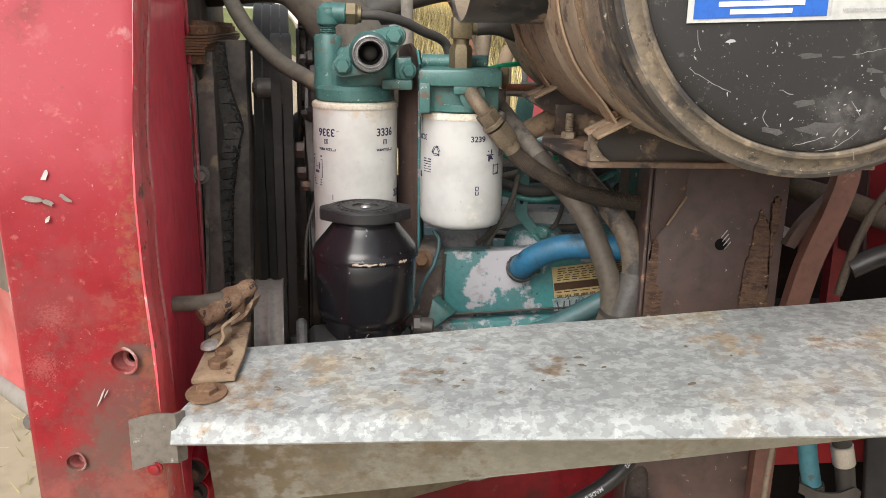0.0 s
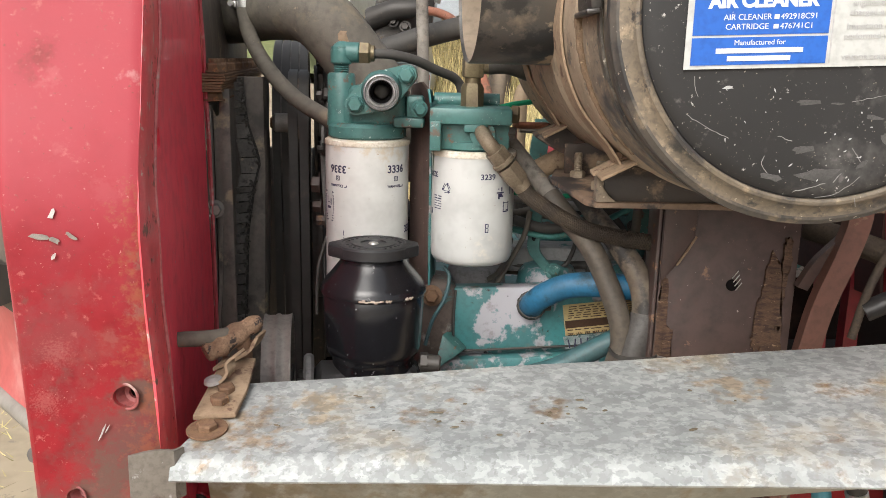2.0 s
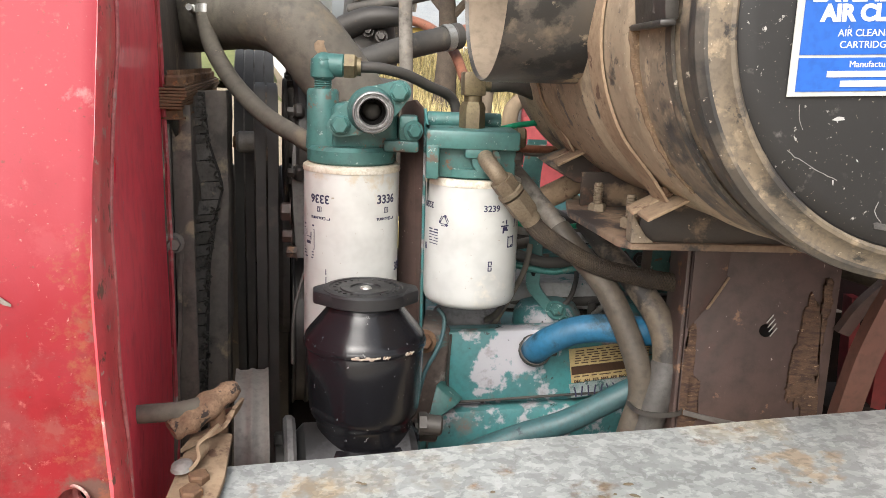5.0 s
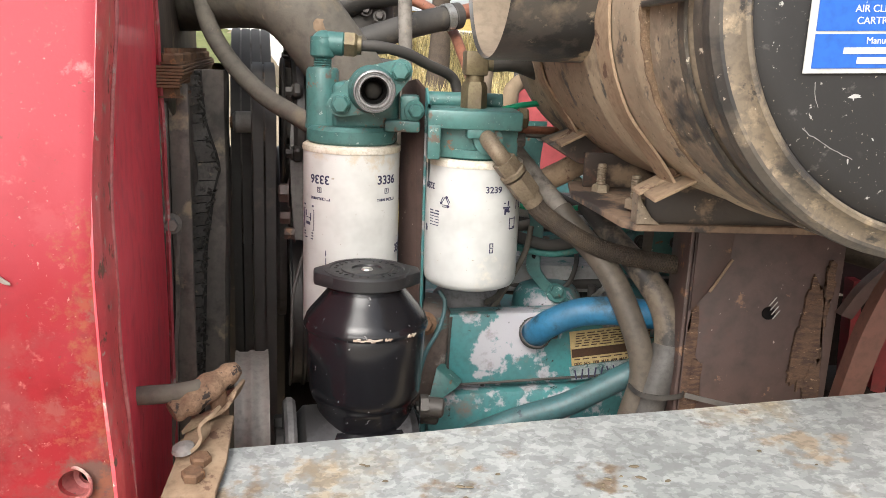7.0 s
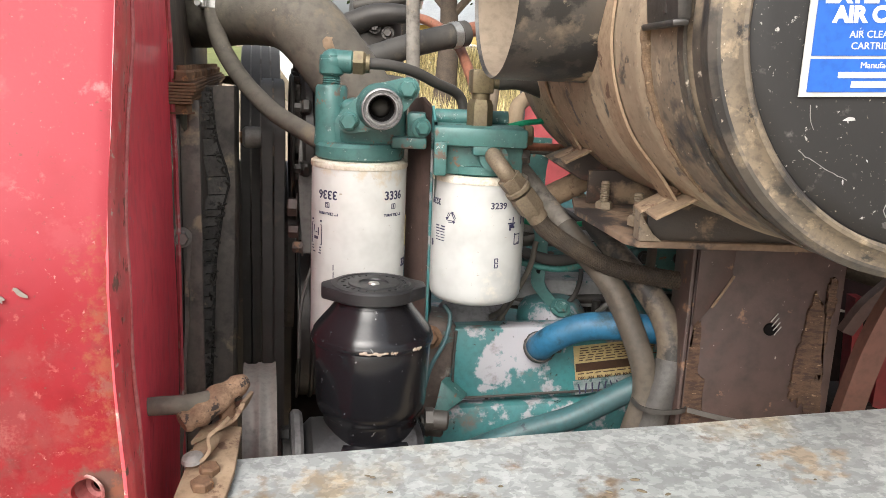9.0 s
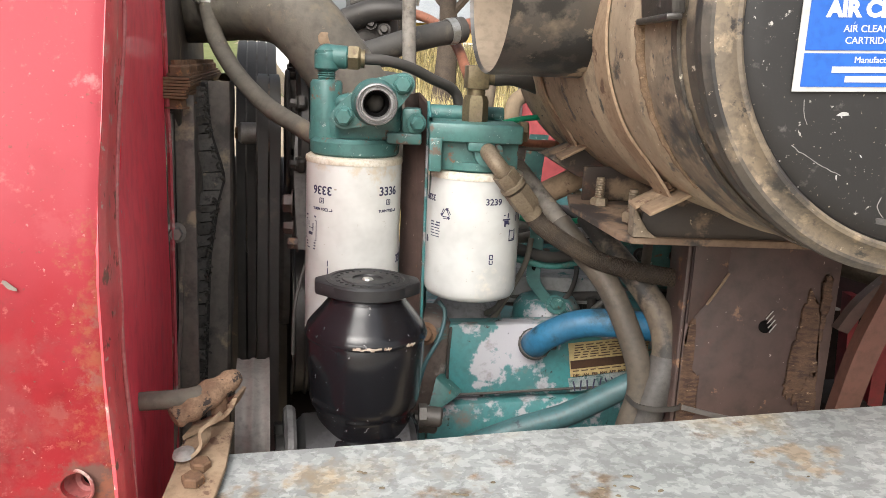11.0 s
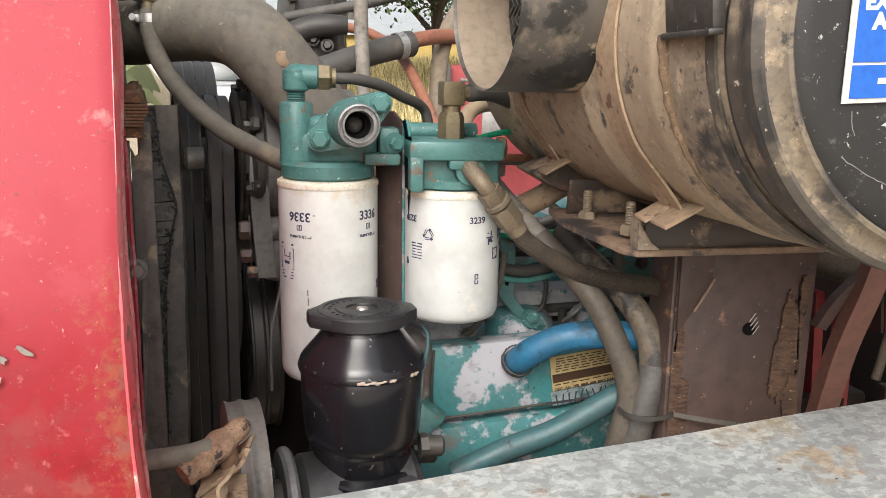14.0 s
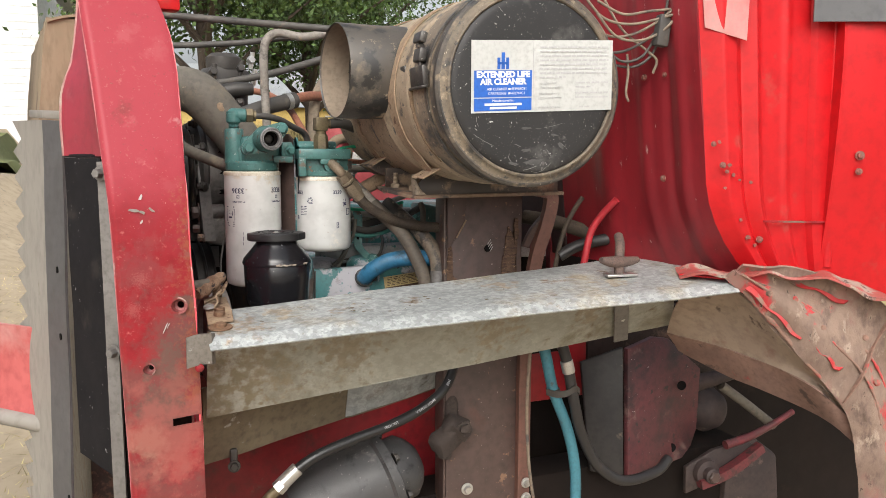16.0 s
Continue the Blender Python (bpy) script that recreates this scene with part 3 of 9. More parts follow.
def clamp_band(p, d, r, w=0.012, bm=None):
    """A worm-drive hose clamp: slotted band and screw housing."""
    bm = lathe([(r, -w / 2), (r + 0.0014, -w / 2), (r + 0.0014, w / 2), (r, w / 2), (r, -w / 2)], p, d, 28, bm, cap=False)
    m = axis_matrix(p, d)
    for i in range(14):
        a = 2 * math.pi * i / 14
        slot = box((0, 0, 0), (0.0012, 0.0022, w * 0.6))
        bmesh.ops.transform(slot, matrix=m @ Matrix.Rotation(a, 4, "Z") @ Matrix.Translation((r + 0.0013, 0, 0)), verts=slot.verts)
        merge(bm, slot)
    b2 = box((0, 0, 0), (0.008, 0.014, w * 0.9), (0, 0, 0), 0.0015)
    bmesh.ops.transform(b2, matrix=m @ Matrix.Translation((r + 0.004, 0, 0)), verts=b2.verts)
    merge(bm, b2)
    b3 = cyl((r + 0.005, 0.006, 0), (r + 0.005, 0.015, 0), 0.0042, seg=8)
    bmesh.ops.transform(b3, matrix=m, verts=b3.verts)
    return merge(bm, b3)

# ---- ground and distance ----

def rough_ground(x, y):
    z = 0.03 * noise.noise(Vector((x * 0.25, y * 0.25, 0.0))) if abs(x) < 60 and abs(y) < 60 else 0.0
    if y > 5:
        # the yard climbs to a bank ahead of the truck
        w = max(0.0, min(1.0, (-x / y - 0.155) / 0.03)) * max(0.0, min(1.0, (60 - y) / 20))
        k = max(0.0, min(1.0, (y - 5) / 13))
        z += w * (1.2 * k * k * (3 - 2 * k) + 0.82 * max(0.0, min(1.0, (y - 18) / 6)))
    return z


def grid_axis():
    near = [i * 1.5 for i in range(-20, 21)]
    far = [45, 80, 150, 300, 700, 2000]
    return [-v for v in reversed(far)] + near + far


def field_rise(y):
    k = max(0.0, min(1.0, (y - 15) / 20))
    return 1.9 * k * k * (3 - 2 * k)


gx = grid_axis()
bm = bmesh.new()
gv = [[bm.verts.new((x, y, rough_ground(x, y))) for y in gx] for x in gx]
for i in range(len(gx) - 1):
    for j in range(len(gx) - 1):
        bm.faces.new((gv[i][j], gv[i + 1][j], gv[i + 1][j + 1], gv[i][j + 1]))
single("ground", bm, DIRT, "dry pale dirt yard ground", "ground", kind="structure")

# the dry field beyond the truck: a slightly raised sheet and its blades
bm = bmesh.new()
cols, rows = 45, 70
fv = [[bm.verts.new((-0.10 * (5.0 + j * 0.6) + i * 0.4, 5.0 + j * 0.6, 0.035 + field_rise(5.0 + j * 0.6) + rough_ground(-0.10 * (5.0 + j * 0.6) + i * 0.4, 5.0 + j * 0.6))) for j in range(rows + 1)] for i in range(cols + 1)]
for i in range(cols):
    for j in range(rows):
        bm.faces.new((fv[i][j], fv[i + 1][j], fv[i + 1][j + 1], fv[i][j + 1]))
single("field", bm, GRASSY, "dry yellow weedy field behind the truck", "field", kind="structure")

rng = random.Random(4)
verts, faces = [], []
for k in range(42000):
    y = 6.0 + 38 * rng.random() ** 1.3
    x = rng.uniform(-0.10, 0.36) * y
    h, a, w = rng.uniform(0.3, 0.8), rng.uniform(0, math.pi), rng.uniform(0.006, 0.016) * (1 + y / 20)
    dx, dy = math.cos(a) * w, math.sin(a) * w
    lx, ly = rng.uniform(-0.2, 0.2), rng.uniform(-0.2, 0.2)
    i = len(verts)
    z = field_rise(y)
    verts += [(x - dx, y - dy, z + 0.03), (x + dx, y + dy, z + 0.03), (x + lx, y + ly, z + h)]
    faces.append((i, i + 1, i + 2))
me = bpy.data.meshes.new("dry_grass")
me.from_pydata(verts, [], faces)
me.materials.append(STRAW)
tagged(new("dry_grass", me), "tall dry yellow grass and weeds", "grass", kind="stuff")

# small flowers among the grass
verts, faces = [], []
for k in range(600):
    y = 12 + 26 * rng.random()
    z = field_rise(y) + rng.uniform(0.3, 0.8)
    x = rng.uniform(-0.2, 0.35) * y
    s = rng.uniform(0.008, 0.018) * (0.6 + y / 30)
    i = len(verts)
    verts += [(x - s, y, z), (x, y - s, z + s * 0.4), (x + s, y, z), (x, y + s, z + s * 0.4), (x, y, z + s)]
    faces += [(i, i + 1, i + 4), (i + 1, i + 2, i + 4), (i + 2, i + 3, i + 4), (i + 3, i, i + 4)]
me = bpy.data.meshes.new("wild_flowers")
me.from_pydata(verts, [], faces)
me.materials.append(WHITEWALL)
tagged(new("wild_flowers", me), "small white wild flowers in the dry grass", "flowers", kind="stuff")


# a mown green verge across the road, and blades on it
LAWN = mat("green_lawn", (0.17, 0.185, 0.065), (0.12, 0.14, 0.045), 0.95, 0, 1.5, (((0.22, 0.20, 0.08), 0.25, 5, 0.95, 0, 0.1),), 0.5, 40)
bm = bmesh.new()
lv = [[bm.verts.new((-16 + i * 0.9, 17.5 + j * 0.9, 0.04 + rough_ground(-16 + i * 0.9, 17.5 + j * 0.9))) for j in range(8)] for i in range(16)]
for i in range(15):
    for j in range(7):
        bm.faces.new((lv[i][j], lv[i + 1][j], lv[i + 1][j + 1], lv[i][j + 1]))
single("lawn", bm, LAWN, "mown green verge across the dirt road", "lawn", kind="structure")

# straw scattered on the dirt in front of the truck
verts, faces = [], []
for k in range(9000):
    x, y = rng.uniform(-6, -0.6), rng.uniform(1.2, 9)
    a, h = rng.uniform(0, math.pi), rng.uniform(0.03, 0.10)
    z = rough_ground(x, y) + 0.004
    dx, dy = math.cos(a) * h, math.sin(a) * h
    i = len(verts)
    verts += [(x, y, z), (x + 0.006, y + 0.004, z), (x + dx, y + dy, z + rng.uniform(0.0, 0.03))]
    faces.append((i, i + 1, i + 2))
me = bpy.data.meshes.new("straw_litter")
me.from_pydata(verts, [], faces)
me.materials.append(STRAW)
tagged(new("straw_litter", me), "dry straw scattered on the dirt", "straw", kind="stuff")

def tree(x, y, h, spread, seed, name="tree", count=15000, leaf=0.095):
    r = random.Random(seed)
    t = thing(name, (x, y, 0), "broad leafy green tree with gaps in its crown", "tree", "trees behind the yard")
    bm = tube([(x, y, 0), (x + 0.1, y, h * 0.25), (x - 0.05, y + 0.1, h * 0.5), (x, y, h * 0.8)], 0.28, 10, 6, scale=lambda k: 1.15 - 0.95 * k)
    tips = []
    for k in range(13):
        a, z0 = k * 2.4, h * (0.28 + 0.035 * k)
        e = Vector((x + math.cos(a) * spread * r.uniform(0.5, 0.9), y + math.sin(a) * spread * r.uniform(0.5, 0.9), z0 + h * r.uniform(0.08, 0.3)))
        tube([(x, y, z0), lerp((x, y, z0 + 0.3), e, 0.5), e], 0.11, 7, 5, bm, scale=lambda q: 1 - 0.85 * q)
        tips += [e, lerp((x, y, z0 + 0.3), e, 0.6)]
    part("trunk", bm, BARK, t)
    verts, faces = [], []
    clumps = [(p + Vector((r.uniform(-1, 1), r.uniform(-1, 1), r.uniform(-0.4, 0.9))), r.uniform(0.5, 1.25)) for p in tips for q in range(3)]
    for k in range(count):
        c, s = r.choice(clumps)
        d = Vector((r.gauss(0, 1), r.gauss(0, 1), r.gauss(0, 0.8))) * s * 0.55
        p = c + d - Vector((x, y, 0))
        u = Vector((r.uniform(-1, 1), r.uniform(-1, 1), r.uniform(-1, 1))).normalized() * leaf * r.uniform(0.6, 1.2)
        v = u.cross(Vector((r.uniform(-1, 1), r.uniform(-1, 1), r.uniform(-1, 1)))).normalized() * leaf * 0.5
        i = len(verts)
        verts += [p - u, p + v, p + u, p - v]
        faces.append((i, i + 1, i + 2, i + 3))
    me = bpy.data.meshes.new("crown")
    me.from_pydata(verts, [], faces)
    me.materials.append(LEAF)
    ob = new("crown", me)
    ob.parent = t
    BASE[ob] = BASE[t]
    return t


tree(0.5, 21, 9.5, 4.0, 11)
tree(3.8, 26, 9.0, 3.6, 12)
tree(8.0, 34, 10, 5.0, 13)
tree(15.0, 30, 10, 5.0, 14)


def building(name, x0, x1, y0, y1, h, roof_h, wall, roof, label, doors=()):
    b = thing(name, ((x0 + x1) / 2, (y0 + y1) / 2, 0), label, "building")
    part("wall", box(((x0 + x1) / 2, (y0 + y1) / 2, h / 2), (x1 - x0, y1 - y0, h), bevel=0.02), wall, b)
    ym = (y0 + y1) / 2
    bm = bmesh.new()
    prism([(x0 - 0.3, y0 - 0.4, h), (x0 - 0.3, ym, h + roof_h), (x0 - 0.3, y1 + 0.4, h), (x0 - 0.3, ym, h + roof_h - 0.15)], (x1 - x0 + 0.6, 0, 0), bm=bm)
    part("roof", bm, roof, b)
    bm = bmesh.new()
    n = int(h / 0.2)
    for k in range(n):
        box(((x0 + x1) / 2, y0 - 0.008, 0.1 + k * 0.2), (x1 - x0, 0.016, 0.185), bm=bm)
    part("siding", bm, wall, b)
    for dx, dz, w, hh in doors:
        part("window", box((dx, y0 - 0.02, dz), (w, 0.05, hh), bevel=0.01), GLASSDARK, b)
        fb = box((dx, y0 - 0.03, dz + hh / 2 + 0.05), (w + 0.2, 0.05, 0.1))
        for q in (-1, 1):
            box((dx + q * (w / 2 + 0.05), y0 - 0.03, dz), (0.1, 0.05, hh), bm=fb)
        part("window_frame", fb, WHITEWALL, b)
    return b


building("house", -2.0, 24.0, 46, 54, 3.8, 2.6, YELLOWWALL, GREYROOF, "far yellow-walled house with a grey roof", ((3.0, 2.1, 1.4, 1.4), (9.0, 2.1, 1.6, 1.4), (16.0, 2.1, 1.4, 1.4)))
building("shed", -10, -3.6, 24, 34, 6.0, 1.8, WHITEWALL, WHITEWALL, "far white-sided farm shed with a dark doorway", ((-5.6, 2.9, 1.6, 1.6),))

HOLE = mat("dark_opening", (0.006, 0.006, 0.006), (0.008, 0.007, 0.007), 0.9, 0, 30, (), 0, spec=0.1)
# ---- red radiator shell: the upright side of the grille housing ----


def stain(m, spots):
    """Ragged stains round given spots: (centre, radius, colour, raggedness, strength)."""
    n, l = m.node_tree.nodes, m.node_tree.links
    b = n["Principled BSDF"]
    tc = n.new("ShaderNodeTexCoord")
    old = b.inputs["Base Color"].links[0].from_socket
    for c, r, sc, rs, strength in spots:
        dist = n.new("ShaderNodeVectorMath")
        dist.operation = "DISTANCE"
        dist.inputs[1].default_value = c
        l.new(tc.outputs["Object"], dist.inputs[0])
        rag = n.new("ShaderNodeTexNoise")
        rag.inputs["Scale"].default_value, rag.inputs["Detail"].default_value, rag.inputs["Roughness"].default_value = rs, 8, 0.68
        l.new(tc.outputs["Object"], rag.inputs["Vector"])
        sm = n.new("ShaderNodeMath")
        sm.operation = "MULTIPLY_ADD"
        sm.inputs[1].default_value = -3.4 * r
        l.new(rag.outputs["Fac"], sm.inputs[0])
        l.new(dist.outputs["Value"], sm.inputs[2])
        sr = n.new("ShaderNodeMapRange")
        sr.inputs["From Min"].default_value, sr.inputs["From Max"].default_value = -1.0 * r, -1.5 * r
        sr.inputs["To Max"].default_value = strength
        l.new(sm.outputs["Value"], sr.inputs["Value"])
        sx = n.new("ShaderNodeMix")
        sx.data_type = "RGBA"
        sx.inputs["B"].default_value = (*sc, 1)
        l.new(sr.outputs["Result"], sx.inputs["Factor"])
        l.new(old, sx.inputs["A"])
        old = sx.outputs["Result"]
    l.new(old, b.inputs["Base Color"])
    return m


SHELLBASE = Vector((-0.27, 0.62, 0.4))
RED_SHELL = mat("weathered_red_enamel", (0.275, 0.017, 0.023), (0.215, 0.014, 0.019), 0.50, 0, 5, (((0.27, 0.040, 0.048), 0.32, 6, 0.55, 0, 0.3), ((0.15, 0.042, 0.036), 0.24, 20, 0.7, 0, 0.16), ((0.36, 0.13, 0.12), 0.12, 60, 0.7, 0, 0.08), ((0.42, 0.19, 0.17), 0.115, 360, 0.7, 0, 0.05), ((0.15, 0.05, 0.042), 0.17, 260, 0.7, 0, 0.08), ((0.40, 0.12, 0.11), 0.20, 130, 0.7, 0, 0.14)), 0.10, spec=0.22, pale_top=((0.335, 0.046, 0.062), 0.98, 1.10))
BROWNGREY, PALEPINK, DUSTPINK = (0.115, 0.075, 0.06), (0.56, 0.30, 0.26), (0.50, 0.20, 0.19)
HAZE = (0.135, 0.062, 0.054)
WORN = (0.26, 0.085, 0.045)
stain(RED_SHELL, [(Vector((-0.03, 0.03, 1.556)).lerp(Vector(c), 0.977) - SHELLBASE, r, col, rs, k) for c, r, col, rs, k in (
    ((-0.236, 0.600, 1.297), 0.030, BROWNGREY, 60, 0.85), ((-0.225, 0.592, 1.262), 0.022, BROWNGREY, 70, 0.8),
    ((-0.240, 0.59, 1.270), 0.075, HAZE, 26, 0.6), ((-0.285, 0.585, 1.350), 0.05, (0.20, 0.055, 0.055), 30, 0.5), ((-0.265, 0.585, 1.19), 0.12, HAZE, 20, 0.65), ((-0.27, 0.585, 1.12), 0.14, HAZE, 16, 0.6), ((-0.265, 0.585, 1.02), 0.14, HAZE, 14, 0.6),
    *(((-0.2255 + 0.001 * math.sin(z * 70), 0.597, z), 0.030, WORN, 150, 0.6) for z in (1.17, 1.21, 1.25, 1.29, 1.33, 1.37, 1.41, 1.45)),
    ((-0.262, 0.585, 1.215), 0.045, BROWNGREY, 45, 0.75), ((-0.275, 0.583, 1.165), 0.05, BROWNGREY, 45, 0.6),
    ((-0.245, 0.585, 1.08), 0.060, (0.34, 0.08, 0.07), 40, 0.5), ((-0.29, 0.585, 1.10), 0.05, (0.30, 0.15, 0.11), 30, 0.7),
    ((-0.303, 0.585, 1.295), 0.016, PALEPINK, 700, 0.15), ((-0.292, 0.585, 1.335), 0.018, PALEPINK, 700, 0.12),
    ((-0.243, 0.63, 1.545), 0.011, (0.46, 0.25, 0.24), 90, 0.55), ((-0.250, 0.62, 1.53), 0.009, (0.46, 0.25, 0.24), 90, 0.4),
    ((-0.30, 0.62, 1.54), 0.012, DUSTPINK, 90, 0.15), ((-0.285, 0.60, 1.49), 0.012, DUSTPINK, 110, 0.15),
    ((-0.262, 0.585, 1.357), 0.006, BROWNGREY, 130, 0.8), ((-0.236, 0.59, 1.368), 0.006, BROWNGREY, 130, 0.7),
    ((-0.305, 0.58, 1.326), 0.006, BROWNGREY, 130, 0.6), ((-0.228, 0.605, 1.405), 0.012, (0.20, 0.10, 0.08), 200, 0.6), ((-0.230, 0.603, 1.365), 0.014, (0.20, 0.10, 0.08), 200, 0.6), ((-0.222, 0.605, 1.325), 0.012, (0.18, 0.10, 0.08), 200, 0.6), ((-0.255, 0.595, 1.345), 0.012, (0.22, 0.08, 0.07), 160, 0.5), ((-0.275, 0.590, 1.385), 0.016, (0.26, 0.05, 0.05), 90, 0.4), ((-0.250, 0.60, 1.46), 0.02, (0.36, 0.07, 0.08), 90, 0.3), ((-0.262, 0.60, 1.245), 0.02, BROWNGREY, 120, 0.6), ((-0.310, 0.58, 1.375), 0.008, BROWNGREY, 160, 0.5), ((-0.226, 0.595, 1.44), 0.010, (0.30, 0.21, 0.13), 120, 0.8),
    ((-0.222, 0.597, 1.385), 0.008, (0.28, 0.19, 0.13), 160, 0.7), ((-0.218, 0.598, 1.335), 0.008, (0.28, 0.19, 0.13), 160, 0.6),
    ((-0.300, 0.66, 1.66), 0.03, DUSTPINK, 40, 0.15), ((-0.265, 0.66, 1.64), 0.03, DUSTPINK, 40, 0.12), ((-0.27, 0.585, 1.12), 0.10, (0.30, 0.09, 0.075), 24, 0.6), ((-0.24, 0.585, 1.19), 0.05, (0.24, 0.09, 0.07), 40, 0.6), ((-0.255, 0.585, 1.33), 0.04, (0.25, 0.06, 0.05), 50, 0.4))])
shell = thing("radiator_shell", SHELLBASE, "faded red steel radiator shell post, chipped and oxidised", "truck panel")


def along(table, z):
    """Straight-line steps through (z, value) pairs."""
    for (z0, a), (z1, b) in zip(table, table[1:]):
        if z <= z1:
            return a + (b - a) * max(0.0, (z - z0) / (z1 - z0))
    return table[-1][1]


def shell_left(z):
    return along(((0.35, -0.309), (1.065, -0.315), (1.21, -0.3195), (1.40, -0.3255), (1.445, -0.328), (1.61, -0.348), (1.70, -0.360), (1.78, -0.366)), z)


def shell_right(z):
    return along(((0.35, -0.211), (1.05, -0.2145), (1.25, -0.2190), (1.37, -0.2240), (1.44, -0.2265), (1.61, -0.234), (1.66, -0.241), (1.70, -0.252), (1.74, -0.270), (1.78, -0.294)), z)


def squeeze(p):
    """The shell's own scale, about a point in front of it."""
    return Vector((-0.03, 0.03, 1.556)).lerp(Vector(p), 0.977)


def shell_face(u, v):
    z = 0.35 + 1.42 * v
    x0, x1 = shell_left(z), shell_right(z) - 0.004
    y = 0.580 + 0.024 * u + 0.006 * (1.43 - z)
    # the post leans back above its knee
    if z > 1.415:
        k = min(1.0, (z - 1.415) / 0.05)
        y += 0.33 * ((z - 1.44) if k >= 1 else 0.025 * k * k)
    if z > 1.66:
        y += 2.2 * (z - 1.66) ** 2
    # rounded corners
    y += 0.0012 * max(0, (u - 0.97) / 0.03) ** 2 + 0.010 * max(0, (0.08 - u) / 0.08) ** 2
    return squeeze((x0 + (x1 - x0) * u, y, z))


def shell_at(x, z):
    u = (x - shell_left(z)) / (shell_right(z) - 0.004 - shell_left(z))
    return shell_face(u, (z - 0.35) / 1.42)


def cut(ob, cutter):
    """Take the cutter's shape out of a panel for good."""
    me = bpy.data.meshes.new("cutter")
    cutter.to_mesh(me)
    cutter.free()
    tool = new("cutter", me)
    tool.location = ob.location
    md = ob.modifiers.new("opening", "BOOLEAN")
    md.operation, md.object = "DIFFERENCE", tool
    old = ob.data
    parent, ob.parent = ob.parent, None
    dg = bpy.context.evaluated_depsgraph_get()
    res = bpy.data.meshes.new_from_object(ob.evaluated_get(dg))
    ob.modifiers.clear()
    ob.data = res
    ob.parent = parent
    bpy.data.meshes.remove(old)
    bpy.data.objects.remove(tool)
    bpy.data.meshes.remove(me)
    shade(res)


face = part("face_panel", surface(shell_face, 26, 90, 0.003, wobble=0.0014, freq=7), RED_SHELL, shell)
HOLES = ((-0.2460, 1.2960, 0.0085), (-0.2865, 1.2140, 0.0062))
bm = bmesh.new()
for x, z, r in HOLES:
    p = shell_at(x, z) - SHELLBASE
    cyl(p + Vector((-0.005, -0.02, 0)), p + Vector((0.005, 0.02, 0)), r, seg=24, bm=bm)
p = shell_at(-0.240, 1.1363) - SHELLBASE
box(p, (0.037, 0.04, 0.011), (0, -2, 14), bm=bm)
cut(face, bm)
RIMWORN = mat("rubbed_rim_paint", (0.30, 0.09, 0.085), (0.20, 0.05, 0.05), 0.5, 0, 40, (((0.36, 0.25, 0.22), 0.34, 60, 0.6, 0, 0.1), ((0.09, 0.05, 0.045), 0.24, 80, 0.7, 0, 0.06)), 0.15)
for x, z, r in HOLES:
    # the pressed rim round the hole, dished inwards
    part("pressed_rim", lathe([(r * 1.34, 0.0018), (r * 1.28, 0.0011), (r * 1.18, 0.0009), (r * 1.06, 0.0016), (r * 0.98, 0.0040), (r * 0.96, 0.0085), (r * 0.90, 0.0100), (r * 0.55, 0.0110), (r * 0.55, 0.0135)], shell_at(x, z) + Vector((0, -0.0014, 0)), (0.25, 1, 0), 32, cap=False), RIMWORN, shell, "rubbed pinkish rim of the hole")
# sheet added to show the shade seen through the post's holes
part("post_back", quad_surface((-0.315, 0.632, 0.6), (-0.222, 0.640, 0.6), (-0.232, 0.638, 1.36), (-0.322, 0.630, 1.36), 4, 12, 0.003, 0.002), UNDERDARK, shell, "near-black sheet standing for the shade inside the post")


def shell_flange(u, v):
    z = 0.35 + 1.42 * v
    p = shell_face(1.0, v)
    return Vector((p.x + 0.003 * min(1, u * 5) - 0.010 * u + 0.0012 * math.sin(z * 41) * u, p.y + 0.052 * u, p.z))


part("flange_edge", tube([shell_flange(1.0, (z - 0.35) / 1.42) for z in (0.6, 0.8, 1.0, 1.1, 1.2, 1.3, 1.36, 1.42, 1.46, 1.52, 1.58, 1.64, 1.70)], 0.0016, 8, 6), mat("worn_edge", (0.50, 0.20, 0.20), (0.40, 0.07, 0.08), 0.5, 0, 30, (((0.42, 0.34, 0.32), 0.30, 50, 0.6, 0, 0.1), ((0.16, 0.08, 0.07), 0.2, 60, 0.7, 0)), 0.1), shell, "worn pale edge of the flange")
# flange red raised to stand for light on it; chips are wear
part("edge_flange", surface(shell_flange, 6, 70, 0.003, wobble=0.0025, freq=18), stain(mat("chipped_brightened_enamel", (0.72, 0.085, 0.105), (0.62, 0.062, 0.080), 0.36, 0, 8, (((0.55, 0.24, 0.22), 0.33, 30, 0.6, 0, 0.12), ((0.20, 0.10, 0.08), 0.22, 45, 0.75, 0, 0.05), ((0.55, 0.42, 0.36), 0.16, 120, 0.7, 0)), 0.12), [(shell_flange(0.5, (z - 0.35) / 1.42) - SHELLBASE, r, c, 130, 0.85) for z, r, c in ((1.597, 0.006, (0.09, 0.05, 0.045)), (1.55, 0.009, (0.50, 0.36, 0.33)), (1.52, 0.006, (0.50, 0.36, 0.33)), (1.468, 0.007, (0.16, 0.08, 0.065)), (1.44, 0.006, (0.50, 0.36, 0.33)), (1.40, 0.006, (0.45, 0.30, 0.26)), (1.36, 0.007, (0.16, 0.08, 0.065)))]), shell, "chipped edge flange showing primer")


